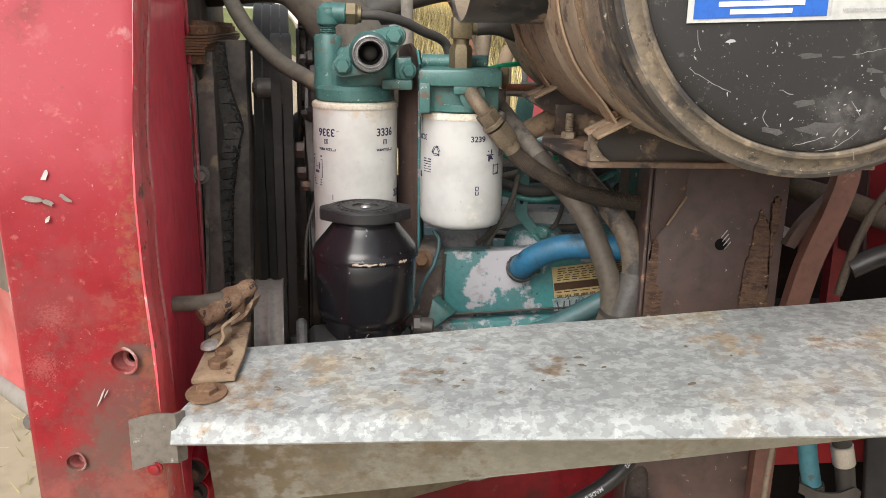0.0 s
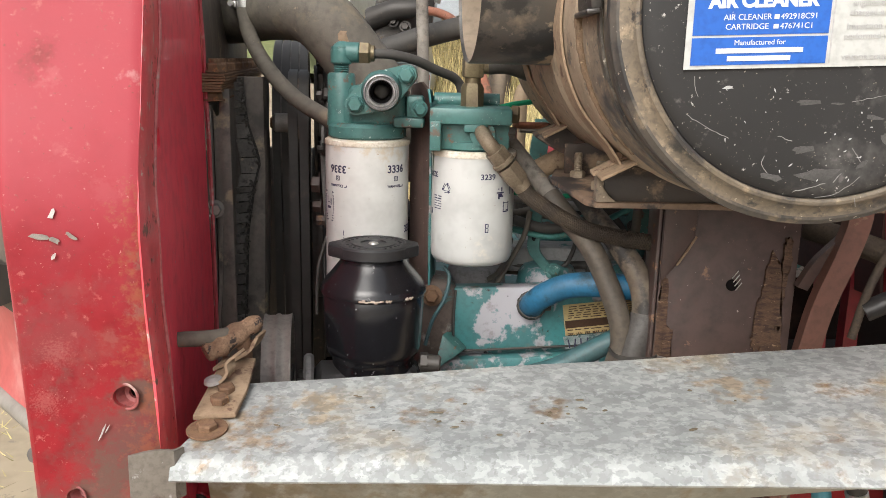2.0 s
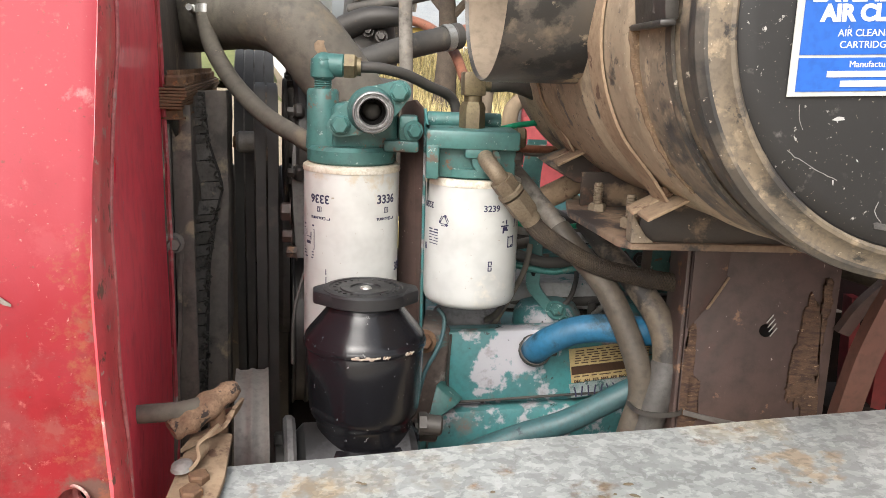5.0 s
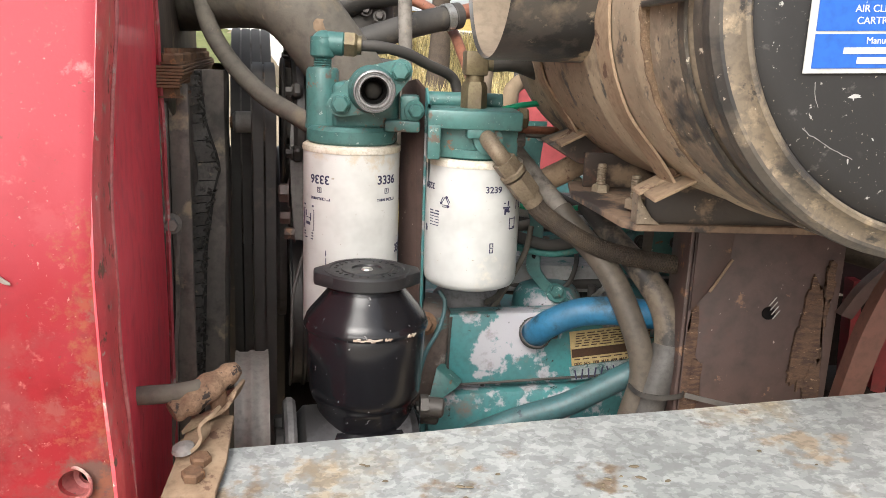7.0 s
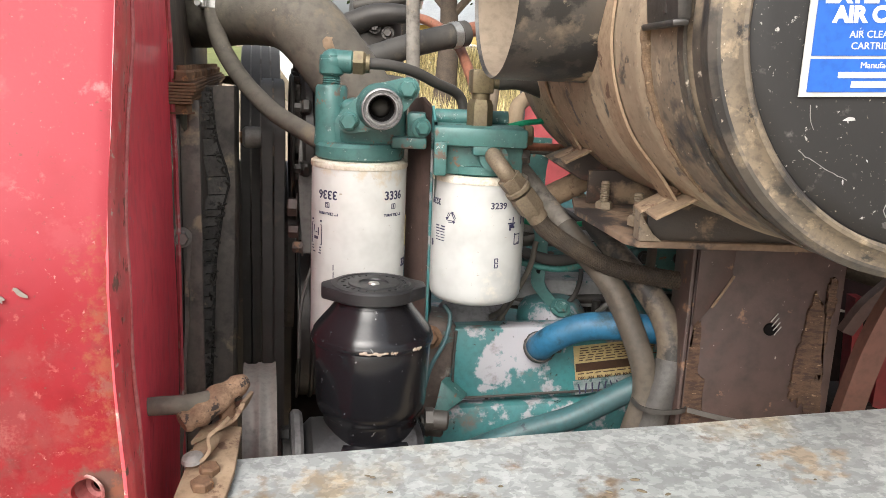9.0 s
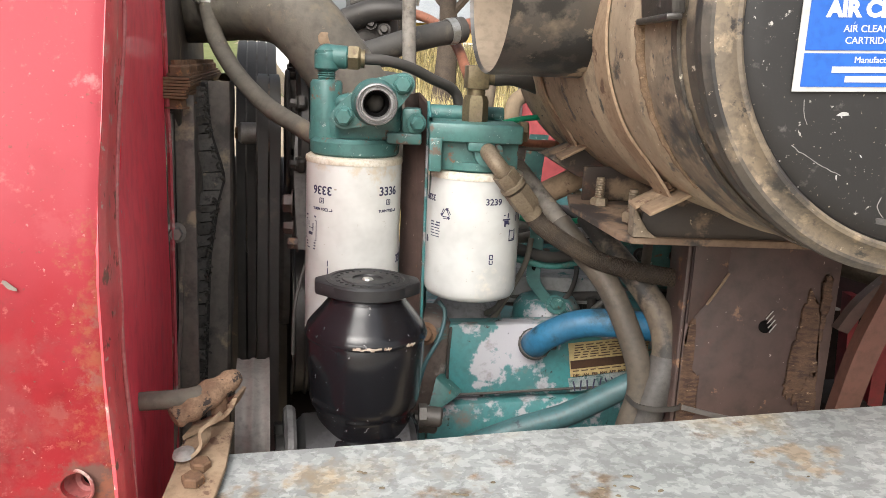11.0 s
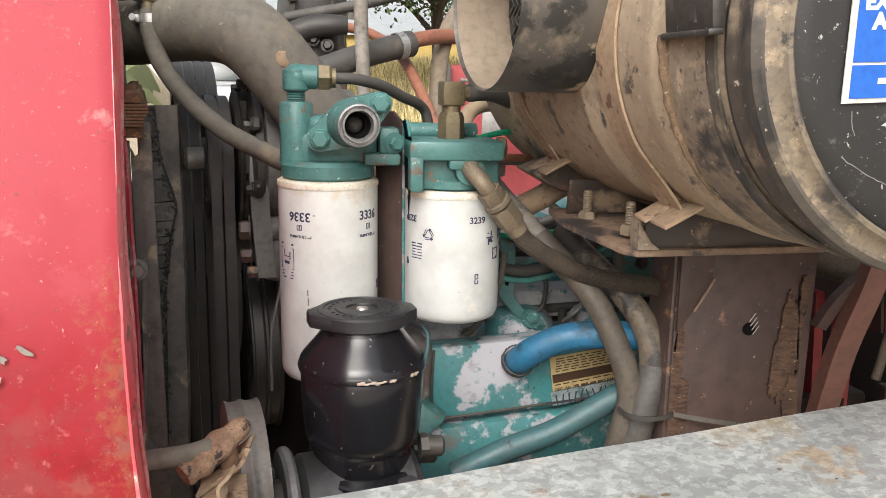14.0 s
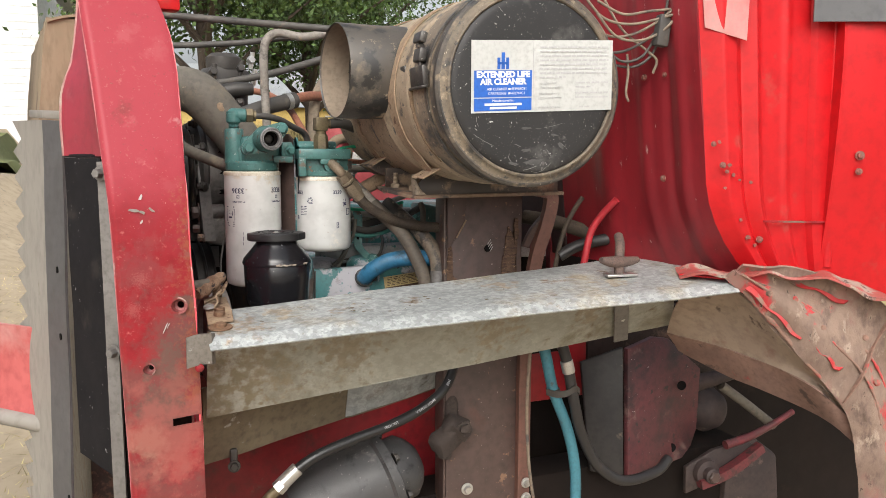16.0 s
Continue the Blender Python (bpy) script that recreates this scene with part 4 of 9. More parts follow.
def shell_inner(u, v):
    z = 0.45 + 1.3 * v
    a = shell_flange(1.0, (z - 0.35) / 1.42)
    lean = 0.25 * max(0.0, z - 1.44)
    end = Vector((-0.305 - 0.004 * max(0, (z - 1.43) / 0.17), 1.0, a.z))
    return lerp(a, end, u) + Vector((-0.003 * math.sin(u * math.pi), 0, 0))


# red far above the face's own, in place of light on this wall
inner = part("inner_wall", surface(shell_inner, 14, 50, 0.004, wobble=0.0022, freq=6), mat("brightened_crimson_enamel", (0.84, 0.060, 0.105), (0.76, 0.052, 0.092), 0.5, 0, 5, (((0.45, 0.14, 0.16), 0.22, 12, 0.6, 0, 0.2), ((0.30, 0.05, 0.06), 0.20, 16, 0.7, 0, 0.2), ((0.50, 0.32, 0.30), 0.10, 150, 0.7, 0)), 0.05, coat=0.06), shell, "crimson inner wall of the shell, brightened in its paint")
bm = bmesh.new()
p = shell_inner(0.07, (1.4905 - 0.45) / 1.3) - SHELLBASE
cyl(p + Vector((-0.03, 0, 0)), p + Vector((0.03, 0, 0)), 0.009, seg=22, bm=bm)
cut(inner, bm)


def shell_lip(u, v):
    z = 0.45 + 1.25 * v
    p = shell_inner(1.0, (z - 0.45) / 1.3)
    return Vector((p.x + 0.0035 * u, p.y + 0.002 - 0.003 * u, z))


part("inner_lip", surface(shell_lip, 3, 60, 0.003, wobble=0.0012, freq=20), mat("worn_lip", (0.46, 0.12, 0.14), (0.36, 0.04, 0.06), 0.5, 0, 14, (((0.42, 0.36, 0.34), 0.36, 24, 0.6, 0, 0.1),), 0.08), shell, "worn pale lip of the inner wall")


def return_edge(z):
    return along(((1.40, -0.385), (1.497, -0.384), (1.544, -0.386), (1.583, -0.383), (1.598, -0.378), (1.624, -0.369), (1.648, -0.366), (1.678, -0.363), (1.74, -0.360)), z)


def shell_front(u, v):
    z = 1.497 + 0.235 * v
    p = shell_face(0.0, (1.556 + (z - 1.556) / 0.977 - 0.35) / 1.42)
    q = Vector((return_edge(z), 0.72 + 0.4 * max(0.0, z - 1.60), z))
    return Vector((p.x + 0.003, p.y + 0.004, z)).lerp(q, u) + Vector((0.010 * math.sin(u * math.pi), 0, 0))


# darker crimson than the inner wall: the return's shade is in the colour
part("front_return", surface(shell_front, 10, 26, 0.003, wobble=0.0015), mat("shaded_crimson_enamel", (0.30, 0.026, 0.045), (0.24, 0.022, 0.038), 0.45, 0, 6, (((0.34, 0.12, 0.13), 0.25, 12, 0.6, 0, 0.2),), 0.06), shell, "return wall with shade put into its crimson")
part("return_rim", tube([shell_front(1.0, k / 12) for k in range(13)], 0.0042, 10, 4), mat("dust_bleached_rim", (0.40, 0.20, 0.19), (0.30, 0.16, 0.14), 0.7, 0, 14, (((0.36, 0.29, 0.24), 0.4, 20, 0.8, 0, 0.1),), 0.1), shell, "dust-bleached rolled rim")
part("front_edge", tube([shell_face(0.0, 0.05 + 0.9 * k / 20) + Vector((0.001, 0.002, 0)) for k in range(21)], 0.0022, 8, 3), mat("worn_front_edge", (0.42, 0.16, 0.16), (0.32, 0.07, 0.08), 0.5, 0, 30, (((0.34, 0.26, 0.24), 0.3, 40, 0.7, 0, 0.1),), 0.1), shell, "worn pale front edge")


def chip_outline(k, w, h):
    """A ragged flake of missing paint."""
    r = random.Random(k)
    bm = bmesh.new()
    n = 11
    ring = []
    for i in range(n):
        a = 2 * math.pi * i / n
        q = r.uniform(0.6, 1.1)
        ring.append(bm.verts.new((w / 2 * math.cos(a) * q, h / 2 * math.sin(a) * q, 0)))
    bm.faces.new(ring)
    ext = bmesh.ops.extrude_face_region(bm, geom=bm.faces[:])
    bmesh.ops.translate(bm, vec=(0, 0, 0.0008), verts=[v for v in ext["geom"] if isinstance(v, bmesh.types.BMVert)])
    return bm


for k, (x, z, w, h, a, m) in enumerate(((-0.2975, 1.4265, 0.0145, 0.0052, -8, CHIPGREY), (-0.2870, 1.4235, 0.0085, 0.0048, -32, CHIPGREY), (-0.2755, 1.4265, 0.0095, 0.0036, -38, CHIPGREY), (-0.2885, 1.4430, 0.0042, 0.0095, -26, SCRATCH), (-0.2880, 1.4115, 0.0028, 0.0070, -26, SCRATCH), (-0.2640, 1.268, 0.0014, 0.015, -25, SCRATCH), (-0.2600, 1.271, 0.0009, 0.009, -28, SCRATCH))):
    bm = chip_outline(k, w, h)
    p = shell_at(x, z)
    lean = 90 if z < 1.43 else 82
    bmesh.ops.transform(bm, matrix=pose(p.x, p.y - 0.0016, p.z, lean, 0, 14) @ Matrix.Rotation(radians(a), 4, "Z"), verts=bm.verts)
    part("paint_chip", bm, m, shell)
part("hood_stop", box((-0.245, 0.72, 1.722), (0.035, 0.03, 0.045), (0, 0, 10), 0.003), RED_CAB, shell)
# small galvanised clip bent round the shell's edge
clip = thing("sheet_clip", (-0.22, 0.585, 1.215), "small grey galvanised clip screwed over the shell's edge", "bracket")
part("plate", surface(lambda u, v: squeeze((-0.2375 + 0.037 * u, 0.577 + 0.012 * u + 0.01 * max(0, u - 0.9) * 8, 1.214 + 0.042 * v + 0.003 * math.sin(u * 3))), 8, 8, 0.003, wobble=0.0007, freq=30), mat("weathered_clip_steel", (0.21, 0.19, 0.165), (0.15, 0.13, 0.11), 0.6, 0.2, 20, (((0.10, 0.075, 0.055), 0.3, 40, 0.85, 0, 0.08), ((0.32, 0.31, 0.29), 0.2, 60, 0.6, 0.2)), 0.2), clip)
part("screw", bolt_bm(squeeze((-0.222, 0.584, 1.213)), (0, -1, 0), 0.004, 0.002), RED_SHELL, clip)

# ---- in front of the shell: black panel, trim strip, grey sheet ----
bp = thing("side_baffle", (-0.35, 0.62, 0.4), "black sheet-metal radiator baffle speckled with paint", "baffle")
part("panel", quad_surface((-0.384, 0.720, 1.070), (-0.326, 0.632, 1.057), (-0.332, 0.630, 1.494), (-0.386, 0.720, 1.494), 8, 30, 0.004, 0.0015), BLACKPANEL, bp)
part("top_fold", prism([(-0.386, 0.720, 1.495), (-0.332, 0.630, 1.495), (-0.322, 0.64, 1.499), (-0.372, 0.732, 1.499)], (0, 0, 0.004), 0.001), BLACKPANEL, bp)
part("edge_strip", surface(lambda u, v: Vector((-0.330 - 0.0060 * v + 0.016 * u, 0.622 - 0.006 * u, 0.45 + 1.04 * v)), 2, 20, 0.004, wobble=0.001), GREYSTEEL, bp)
for z in (1.475, 1.24):
    part("bolt", bolt_bm((-0.331 + (1.475 - z) * 0.03, 0.612, z), (-0.6, -1, 0), 0.0065, 0.010), GREYSTEEL, bp)
gs = thing("grille_sheet", (-0.45, 0.9, 0.4), "weathered grey sheet at the truck's front with a toothed edge", "truck panel")
# the fold's dark grey also carries the shade on this side
part("side_sheet", quad_surface((-0.417, 0.795, 0.4), (-0.45, 0.86, 0.4), (-0.427, 0.86, 1.55), (-0.392, 0.795, 1.547), 8, 30, 0.004, 0.002), mat("shaded_dark_grey_paint", (0.085, 0.083, 0.085), (0.065, 0.064, 0.066), 0.5, 0, 6, (((0.14, 0.12, 0.10), 0.2, 14, 0.8, 0, 0.12),), 0.06), gs, "dark grey painted side fold with shade in its colour")
def sheet_pt(s, z):
    k = (1.555 - z) / 1.155
    return Vector((-0.427 - 0.023 * k, 0.862, z)).lerp(Vector((-0.500 - 0.020 * k, 1.03, z)), s)


poly = [sheet_pt(0.0, 0.4)] + [sheet_pt(1.0 if k % 2 else 0.72, 0.42 + 0.0212 * k) for k in range(53)] + [sheet_pt(1.0, 1.553), sheet_pt(0.0, 1.55)]
bm = prism(poly, (0.0037, 0.0016, 0))
bmesh.ops.triangulate(bm, faces=[f for f in bm.faces if len(f.verts) > 4])
part("front_sheet", bm, GREYSHEET, gs, "weathered grey sheet with a toothed edge")
part("top_cap", prism([(-0.389, 0.790, 1.548), (-0.428, 0.852, 1.552), (-0.460, 0.94, 1.556), (-0.425, 0.95, 1.556), (-0.392, 0.86, 1.552)], (0, 0, 0.012), 0.002), GREYSHEET, gs)
for z in (1.33, 1.23, 0.98):
    part("hole", lathe([(0, 0), (0.005, 0), (0.005, 0.002), (0, 0.002)], (-0.4085, 0.778, z), (-1, -0.3, 0), 16, cap=False), HOLE, gs)

# ---- radiator ----
SEALGREY = mat("cracked_seal_rubber", (0.115, 0.107, 0.10), (0.075, 0.070, 0.066), 0.6, 0, 30, (((0.035, 0.034, 0.033), 0.3, 55, 0.7, 0, 0.08), ((0.22, 0.185, 0.14), 0.15, 70, 0.9, 0, 0.06)), 0.4, vary=0.3)
# darker than the flaps, to stand for the shade in their gaps
SEALBLACK = mat("seal_gap_shade", (0.045, 0.043, 0.041), (0.028, 0.027, 0.026), 0.7, 0, 30, (), 0.2, spec=0.2)
rad = thing("radiator", (-0.268, 0.93, 0.5), "dirty radiator with a bolted header flange and rubber seal", "radiator")


def tank(u, v):
    z = 1.545 + 0.17 * v
    x = -0.285 - 0.03 * v ** 3
    return Vector((x, 0.95 + 0.62 * u, z))


part("tank_rear", surface(tank, 12, 10, 0.004, wobble=0.003, freq=12), TANKDARK, rad)
part("tank_top", surface(lambda u, v: Vector((-0.312 - 0.10 * v, 0.93 + 0.64 * u, 1.715 + 0.012 * math.sin(v * math.pi))), 10, 8, 0.004, wobble=0.004), CREAM, rad)
part("tank_end", quad_surface((-0.432, 0.945, 1.548), (-0.285, 0.945, 1.548), (-0.312, 0.935, 1.72), (-0.412, 0.935, 1.72), 8, 8, 0.004, 0.003, 14), CREAM, rad)
part("tank_front", quad_surface((-0.432, 1.57, 1.548), (-0.432, 0.945, 1.548), (-0.412, 0.935, 1.72), (-0.412, 1.57, 1.72), 10, 8, 0.004, 0.004, 10), CREAM, rad)
rg = random.Random(5)
for k in range(7):
    part("flange_layer", box((-0.3215 + rg.uniform(-0.0012, 0.0012) - (0.004 if k < 3 else 0), 1.26, 1.5180 + k * 0.0032), (0.125, 0.67 + rg.uniform(-0.003, 0.003), 0.0027), bevel=0.0006), RUSTY, rad, "rust-stained layer of the header flange" if k == 6 else "")
bm0 = hexa((0, 0, 0), (0, 0, 1), 0.0105, 0.011)
cyl((0, 0, 0.010), (0, 0, 0.016), 0.0055, seg=10, bm=bm0)
lathe([(0, 0), (0.0135, 0), (0.0135, 0.002), (0, 0.002)], (0, 0, 0), (0, 0, 1), 18, bm0, cap=False)
bolt_me = bpy.data.meshes.new("flange_bolt")
bm0.to_mesh(bolt_me)
bm0.free()
bolt_me.materials.append(RUSTY)
for k in range(17):
    for row, (x, z) in enumerate(((-0.273, 1.5400), (-0.300, 1.5400), (-0.274, 1.5060))):
        if row == 1 and k % 2:
            continue
        ob = new("flange_bolt", bolt_me)
        ob.parent = rad
        BASE[ob] = BASE[rad]
        ob.location = Vector((x, 0.940 + k * 0.037, z)) - BASE[rad]
        ob.rotation_euler = (0, 0, k * 0.7)
part("core", box((-0.335, 1.26, 1.0), (0.085, 0.62, 1.0), bevel=0.003), DARKSTEEL, rad)
part("far_wall", prism([(-0.34, 1.72, 0.5), (-0.06, 1.66, 0.5), (-0.06, 1.66, 1.37), (-0.34, 1.72, 1.37)], (0.002, 0.02, 0), 0.002), DARKSTEEL, rad)
rad.rotation_euler = (0, 0, radians(10.5))
rad.location += Vector((-0.022, 0.072, 0))

# fan shroud beside the radiator, with its stitched rubber seal
fs = thing("fan_shroud", (-0.29, 1.1, 0.5), "dusty dark fan shroud with a torn stapled rubber seal", "shroud")
SHROUD_LINE = ((-0.292, 1.026), (-0.303, 1.09), (-0.309, 1.135), (-0.300, 1.158), (-0.288, 1.165), (-0.277, 1.168), (-0.275, 1.176), (-0.283, 1.225))


def shroud_at(u, z):
    k = u * (len(SHROUD_LINE) - 1)
    i = min(int(k), len(SHROUD_LINE) - 2)
    a, b = SHROUD_LINE[i], SHROUD_LINE[i + 1]
    f = k - i
    low = max(0.0, 1.40 - z)
    return Vector((a[0] + (b[0] - a[0]) * f - 0.03 * low * (u < 0.62), a[1] + (b[1] - a[1]) * f - 0.12 * low, z))


part("wall", surface(lambda u, v: shroud_at(u, 0.7 + 0.832 * v), 28, 60, 0.004, wobble=0.003, freq=14), SHROUDGREY, fs)
part("side_bar", surface(lambda u, v: Vector((-0.322 + 0.017 * u, 1.016 + 0.004 * math.sin(u * 3), 0.7 + 0.802 * v)), 6, 20, 0.004, wobble=0.001), DARKSTEEL, fs, "oily steel side bar")
part("side_bar_edge", surface(lambda u, v: Vector((-0.3065 + 0.004 * u, 1.012, 0.7 + 0.800 * v)), 2, 20, 0.004, wobble=0.0015, freq=30), GREYSTEEL, fs)
part("side_channel", prism([(-0.303, 1.022, 0.7), (-0.281, 1.024, 0.7), (-0.283, 1.024, 1.520), (-0.2935, 1.022, 1.520), (-0.2945, 1.022, 1.490), (-0.299, 1.022, 1.486), (-0.303, 1.022, 1.495)], (0, 0.004, 0), 0.0008), SHROUDGREY, fs)
for z in (1.372, 1.18):
    part("side_bolt", bolt_bm((-0.302, 1.012, z), (0.3, -1, 0), 0.008, 0.010), GREYSTEEL, fs)
SEAL = ((1.10, -0.322, -0.300), (1.20, -0.321, -0.299), (1.316, -0.3180, -0.297), (1.335, -0.316, -0.295), (1.356, -0.3125, -0.292), (1.378, -0.310, -0.290), (1.40, -0.305, -0.2855), (1.412, -0.304, -0.282), (1.431, -0.306, -0.2855), (1.447, -0.308, -0.290), (1.471, -0.3115, -0.296), (1.50, -0.3125, -0.2985), (1.526, -0.314, -0.300))


def seal_pt(w, z, proud=0.0):
    left = along([(q[0], q[1]) for q in SEAL], z)
    right = along([(q[0], q[2]) for q in SEAL], z)
    low = max(0.0, 1.40 - z)
    x = left + (right - left) * w
    return Vector((x, 1.148 + 0.45 * (x + 0.305) - 0.12 * low - proud, z))


part("seal_backing", surface(lambda u, v: seal_pt(-0.12 + u * 1.24, 1.10 + 0.43 * v, 0.0030), 3, 50, 0.002, wobble=0.0015, freq=70), SEALBLACK, fs)
cuts = [1.526, 1.513, 1.500, 1.490, 1.480, 1.469, 1.448, 1.4215, 1.399, 1.381, 1.372, 1.360, 1.344, 1.330, 1.316]
while cuts[-1] > 1.12:
    cuts.append(cuts[-1] - 0.0145)
rg = random.Random(9)
for z1, z0 in zip(cuts, cuts[1:]):
    tip, roll = rg.uniform(0.002, 0.006), rg.uniform(-0.0012, 0.0012)
    part("seal_flap", surface(lambda u, v: seal_pt(u, z0 + 0.0007 + (z1 - z0 - 0.0014) * v + roll * (u - 0.5) * 2, 0.0062 + tip * (1 - u) * (0.3 + v)), 4, 4, 0.0018, wobble=0.0016, freq=110), SEALGREY, fs)
    if rg.random() < 0.95:
        bm = bmesh.new()
        for q in range(4):
            c = seal_pt(1.0 + rg.uniform(-0.10, 0.12), z0 + (z1 - z0) * rg.random(), 0.006)
            e = c + Vector((rg.uniform(-0.006, 0.006), -0.003, rg.uniform(-0.006, 0.006)))
            tube([c, lerp(c, e, 0.5) + Vector((rg.uniform(-0.003, 0.003), -0.002, 0.002)), e], 0.0013, 5, 4, bm)
        part("torn_thread", bm, RUBBER, fs)

# the hood, tipped forward ahead of the radiator, seen from inside
hood = thing("tilted_hood", (-0.8, 1.25, 0.0), "red truck hood tipped forward, dusty grey-brown inside", "hood")


def hood_line(k, z, d=0.0):
    return Vector((-0.50 - 0.25 * k + 0.68 * d, 0.985 + 0.23 * k + 0.73 * d, z))


part("inner_panel", surface(lambda u, v: hood_line((0.25 + 4.2 * u) + 0.55 * v * (1 - u), 1.20 + 0.75 * v, 0.05 * v), 14, 12, 0.004, wobble=0.006, freq=5), mat("dusty_inner_hood", (0.145, 0.118, 0.090), (0.105, 0.085, 0.065), 0.85, 0, 5, (((0.12, 0.09, 0.07), 0.15, 14, 0.85, 0, 0.1),), 0.1), hood, "dusty grey-brown inner skin")
part("skirt", surface(lambda u, v: hood_line(-0.2 + 4.5 * u, 1.055 + 0.155 * v, 0.012 * math.sin(v * 3)), 12, 6, 0.004, wobble=0.004, freq=6), mat("pale_red_hood_paint", (0.46, 0.12, 0.115), (0.38, 0.07, 0.07), 0.42, 0, 5, (((0.50, 0.26, 0.24), 0.36, 7, 0.6, 0, 0.2),), 0.06), hood, "faded red skirt")
part("rim", tube([hood_line(-0.2, 1.045), hood_line(2.0, 1.047), hood_line(4.3, 1.05)], 0.015, 10, 8), GREYSHEET, hood, "grey rolled rim")
part("frame_tube", tube([hood_line(0.45, 1.245, -0.02), hood_line(2.0, 1.25, -0.02), hood_line(4.3, 1.255, -0.02)], 0.030, 12, 8), DARKSTEEL, hood, "dark frame tube")
for k, z in ((1.05, 1.50), (1.25, 1.60), (1.02, 1.40), (1.7, 1.50), (2.3, 1.45)):
    part("rivet", lathe([(0, 0.003), (0.006, 0.002), (0.008, -0.003)], hood_line(k, z, 0.02), (0.6, -0.75, 0), 12, cap=False), RUSTY, hood)
part("stand", box((-1.375, 1.79, 0.55), (0.05, 0.05, 1.1), (0, 0, 30), 0.004), DARKSTEEL, hood)

# ---- galvanised shelf, apron and mounts ----
SB0, SB1 = Vector((-0.176, 0.690, 1.274)), Vector((0.60, 0.786, 1.3175))
SF0, SF1 = Vector((-0.206, 0.581, 1.2590)), Vector((0.592, 0.545, 1.3005))
SE0, SE1 = Vector((-0.203, 0.564, 1.2455)), Vector((0.590, 0.530, 1.2895))


def shelf_fn(u, v):
    b, f, e = SB0.lerp(SB1, u), SF0.lerp(SF1, u), SE0.lerp(SE1, u)
    f = f + Vector((0, 0.004 * math.sin(u * math.pi), 0))
    if v < 0.12:
        return e.lerp(f, v / 0.12)
    return f.lerp(b, (v - 0.12) / 0.88)


shelf = thing("hood_shelf", (0.2, 0.65, 1.25), "galvanised steel shelf with spangle, rust stains and folded lip", "shelf")
part("top_sheet", surface(shelf_fn, 60, 25, 0.0025, wobble=0.0022, freq=6), GALV, shelf)
rg = random.Random(21)
for k in range(26):
    u, v = rg.uniform(0.08, 0.62), rg.uniform(0.2, 0.75)
    if k > 8:
        u, v = ((0.262, 0.45), (0.36, 0.5))[k % 2]
        u, v = u + rg.gauss(0, 0.022), v + rg.gauss(0, 0.10)
    p = shelf_fn(u, v) + Vector((0, 0, 0.0012))
    bm = lathe([(0, 0), (0.5, 0), (0.3, 0.35), (0, 0.4)], (0, 0, 0), (0, 0, 1), 7, cap=False)
    s = rg.uniform(0.0012, 0.0042)
    bmesh.ops.transform(bm, matrix=pose(p.x, p.y, p.z, 0, 0, rg.uniform(-30, 40)) @ Matrix.Diagonal((s * rg.uniform(1.2, 2.8), s, 0.002, 1)), verts=bm.verts)
    part("dirt_flake", bm, MUDDY, shelf)

apron = thing("apron_panel", (0.2, 0.68, 1.11), "dirty galvanised apron sheet hanging below the shelf", "panel")


def apron_fn(u, v):
    top = Vector((-0.204, 0.640, 1.252)).lerp(Vector((0.56, 0.66, 1.294)), u)
    low = Vector((-0.208, 0.690, 1.114)).lerp(Vector((0.62, 0.755, 1.190)), u)
    return low.lerp(top, v)


part("sheet", surface(apron_fn, 50, 12, 0.0025, wobble=0.0022, freq=7), GALV_DIRTY, apron)
part("bottom_flange", surface(lambda u, v: apron_fn(u, 0.0) + Vector((0, 0.03 * v, 0.002)), 40, 3, 0.002), GALV_DIRTY, apron)
part("strap", prism([apron_fn(0.845, 0.0) + Vector((0, -0.006, -0.01)), apron_fn(0.88, 0.0) + Vector((0, -0.006, -0.01)), apron_fn(0.88, 1.0) + Vector((0, -0.006, -0.004)), apron_fn(0.845, 1.0) + Vector((0, -0.006, -0.004))], (0, 0.004, 0), 0.001), GREYSTEEL, apron, "dirty vertical steel strap")
part("strap_bolt", bolt_bm(apron_fn(0.862, 0.35) + Vector((0, -0.007, 0)), (0, -1, -0.3), 0.004, 0.003), BRIGHT, apron)
GALV_PATCH = galvanised("bare_galvanised_patch", (0.34, 0.36, 0.35), (0.44, 0.46, 0.45), (0.17, 0.13, 0.09), 0.46, (0.13, 0.10, 0.07), 0.5, 0.2, (), 60)
low = thing("lower_apron", (0.05, 0.9, 1.0), "mud-covered lower apron with bare galvanised patches", "panel")


def low_fn(u, v):
    a = Vector((-0.212, 0.785, 1.006)).lerp(Vector((0.285, 1.003, 1.044)), u)
    b = Vector((-0.212, 0.720, 1.150)).lerp(Vector((0.285, 0.93, 1.19)), u)
    return a.lerp(b, v) + Vector((0, -0.006 if u > 0.52 else 0, 0))


part("sheet", surface(low_fn, 40, 10, 0.003, wobble=0.003, freq=10), MUDDY, low)
part("galvanised_patch", surface(lambda u, v: low_fn(0.50 + 0.48 * u, 0.03 + 0.9 * v) + Vector((0, -0.005, 0.0)), 20, 8, 0.002, wobble=0.002, freq=14), GALV_PATCH, low, "patched galvanised section")
bm = box((-0.165, 0.80, 1.008), (0.012, 0.02, 0.035), (0, 0, 0), 0.003)
bolt_bm((-0.165, 0.788, 0.998), (0, -1, 0), 0.007, 0.006, bm=bm)
part("bolt", bm, DARKSTEEL, low)
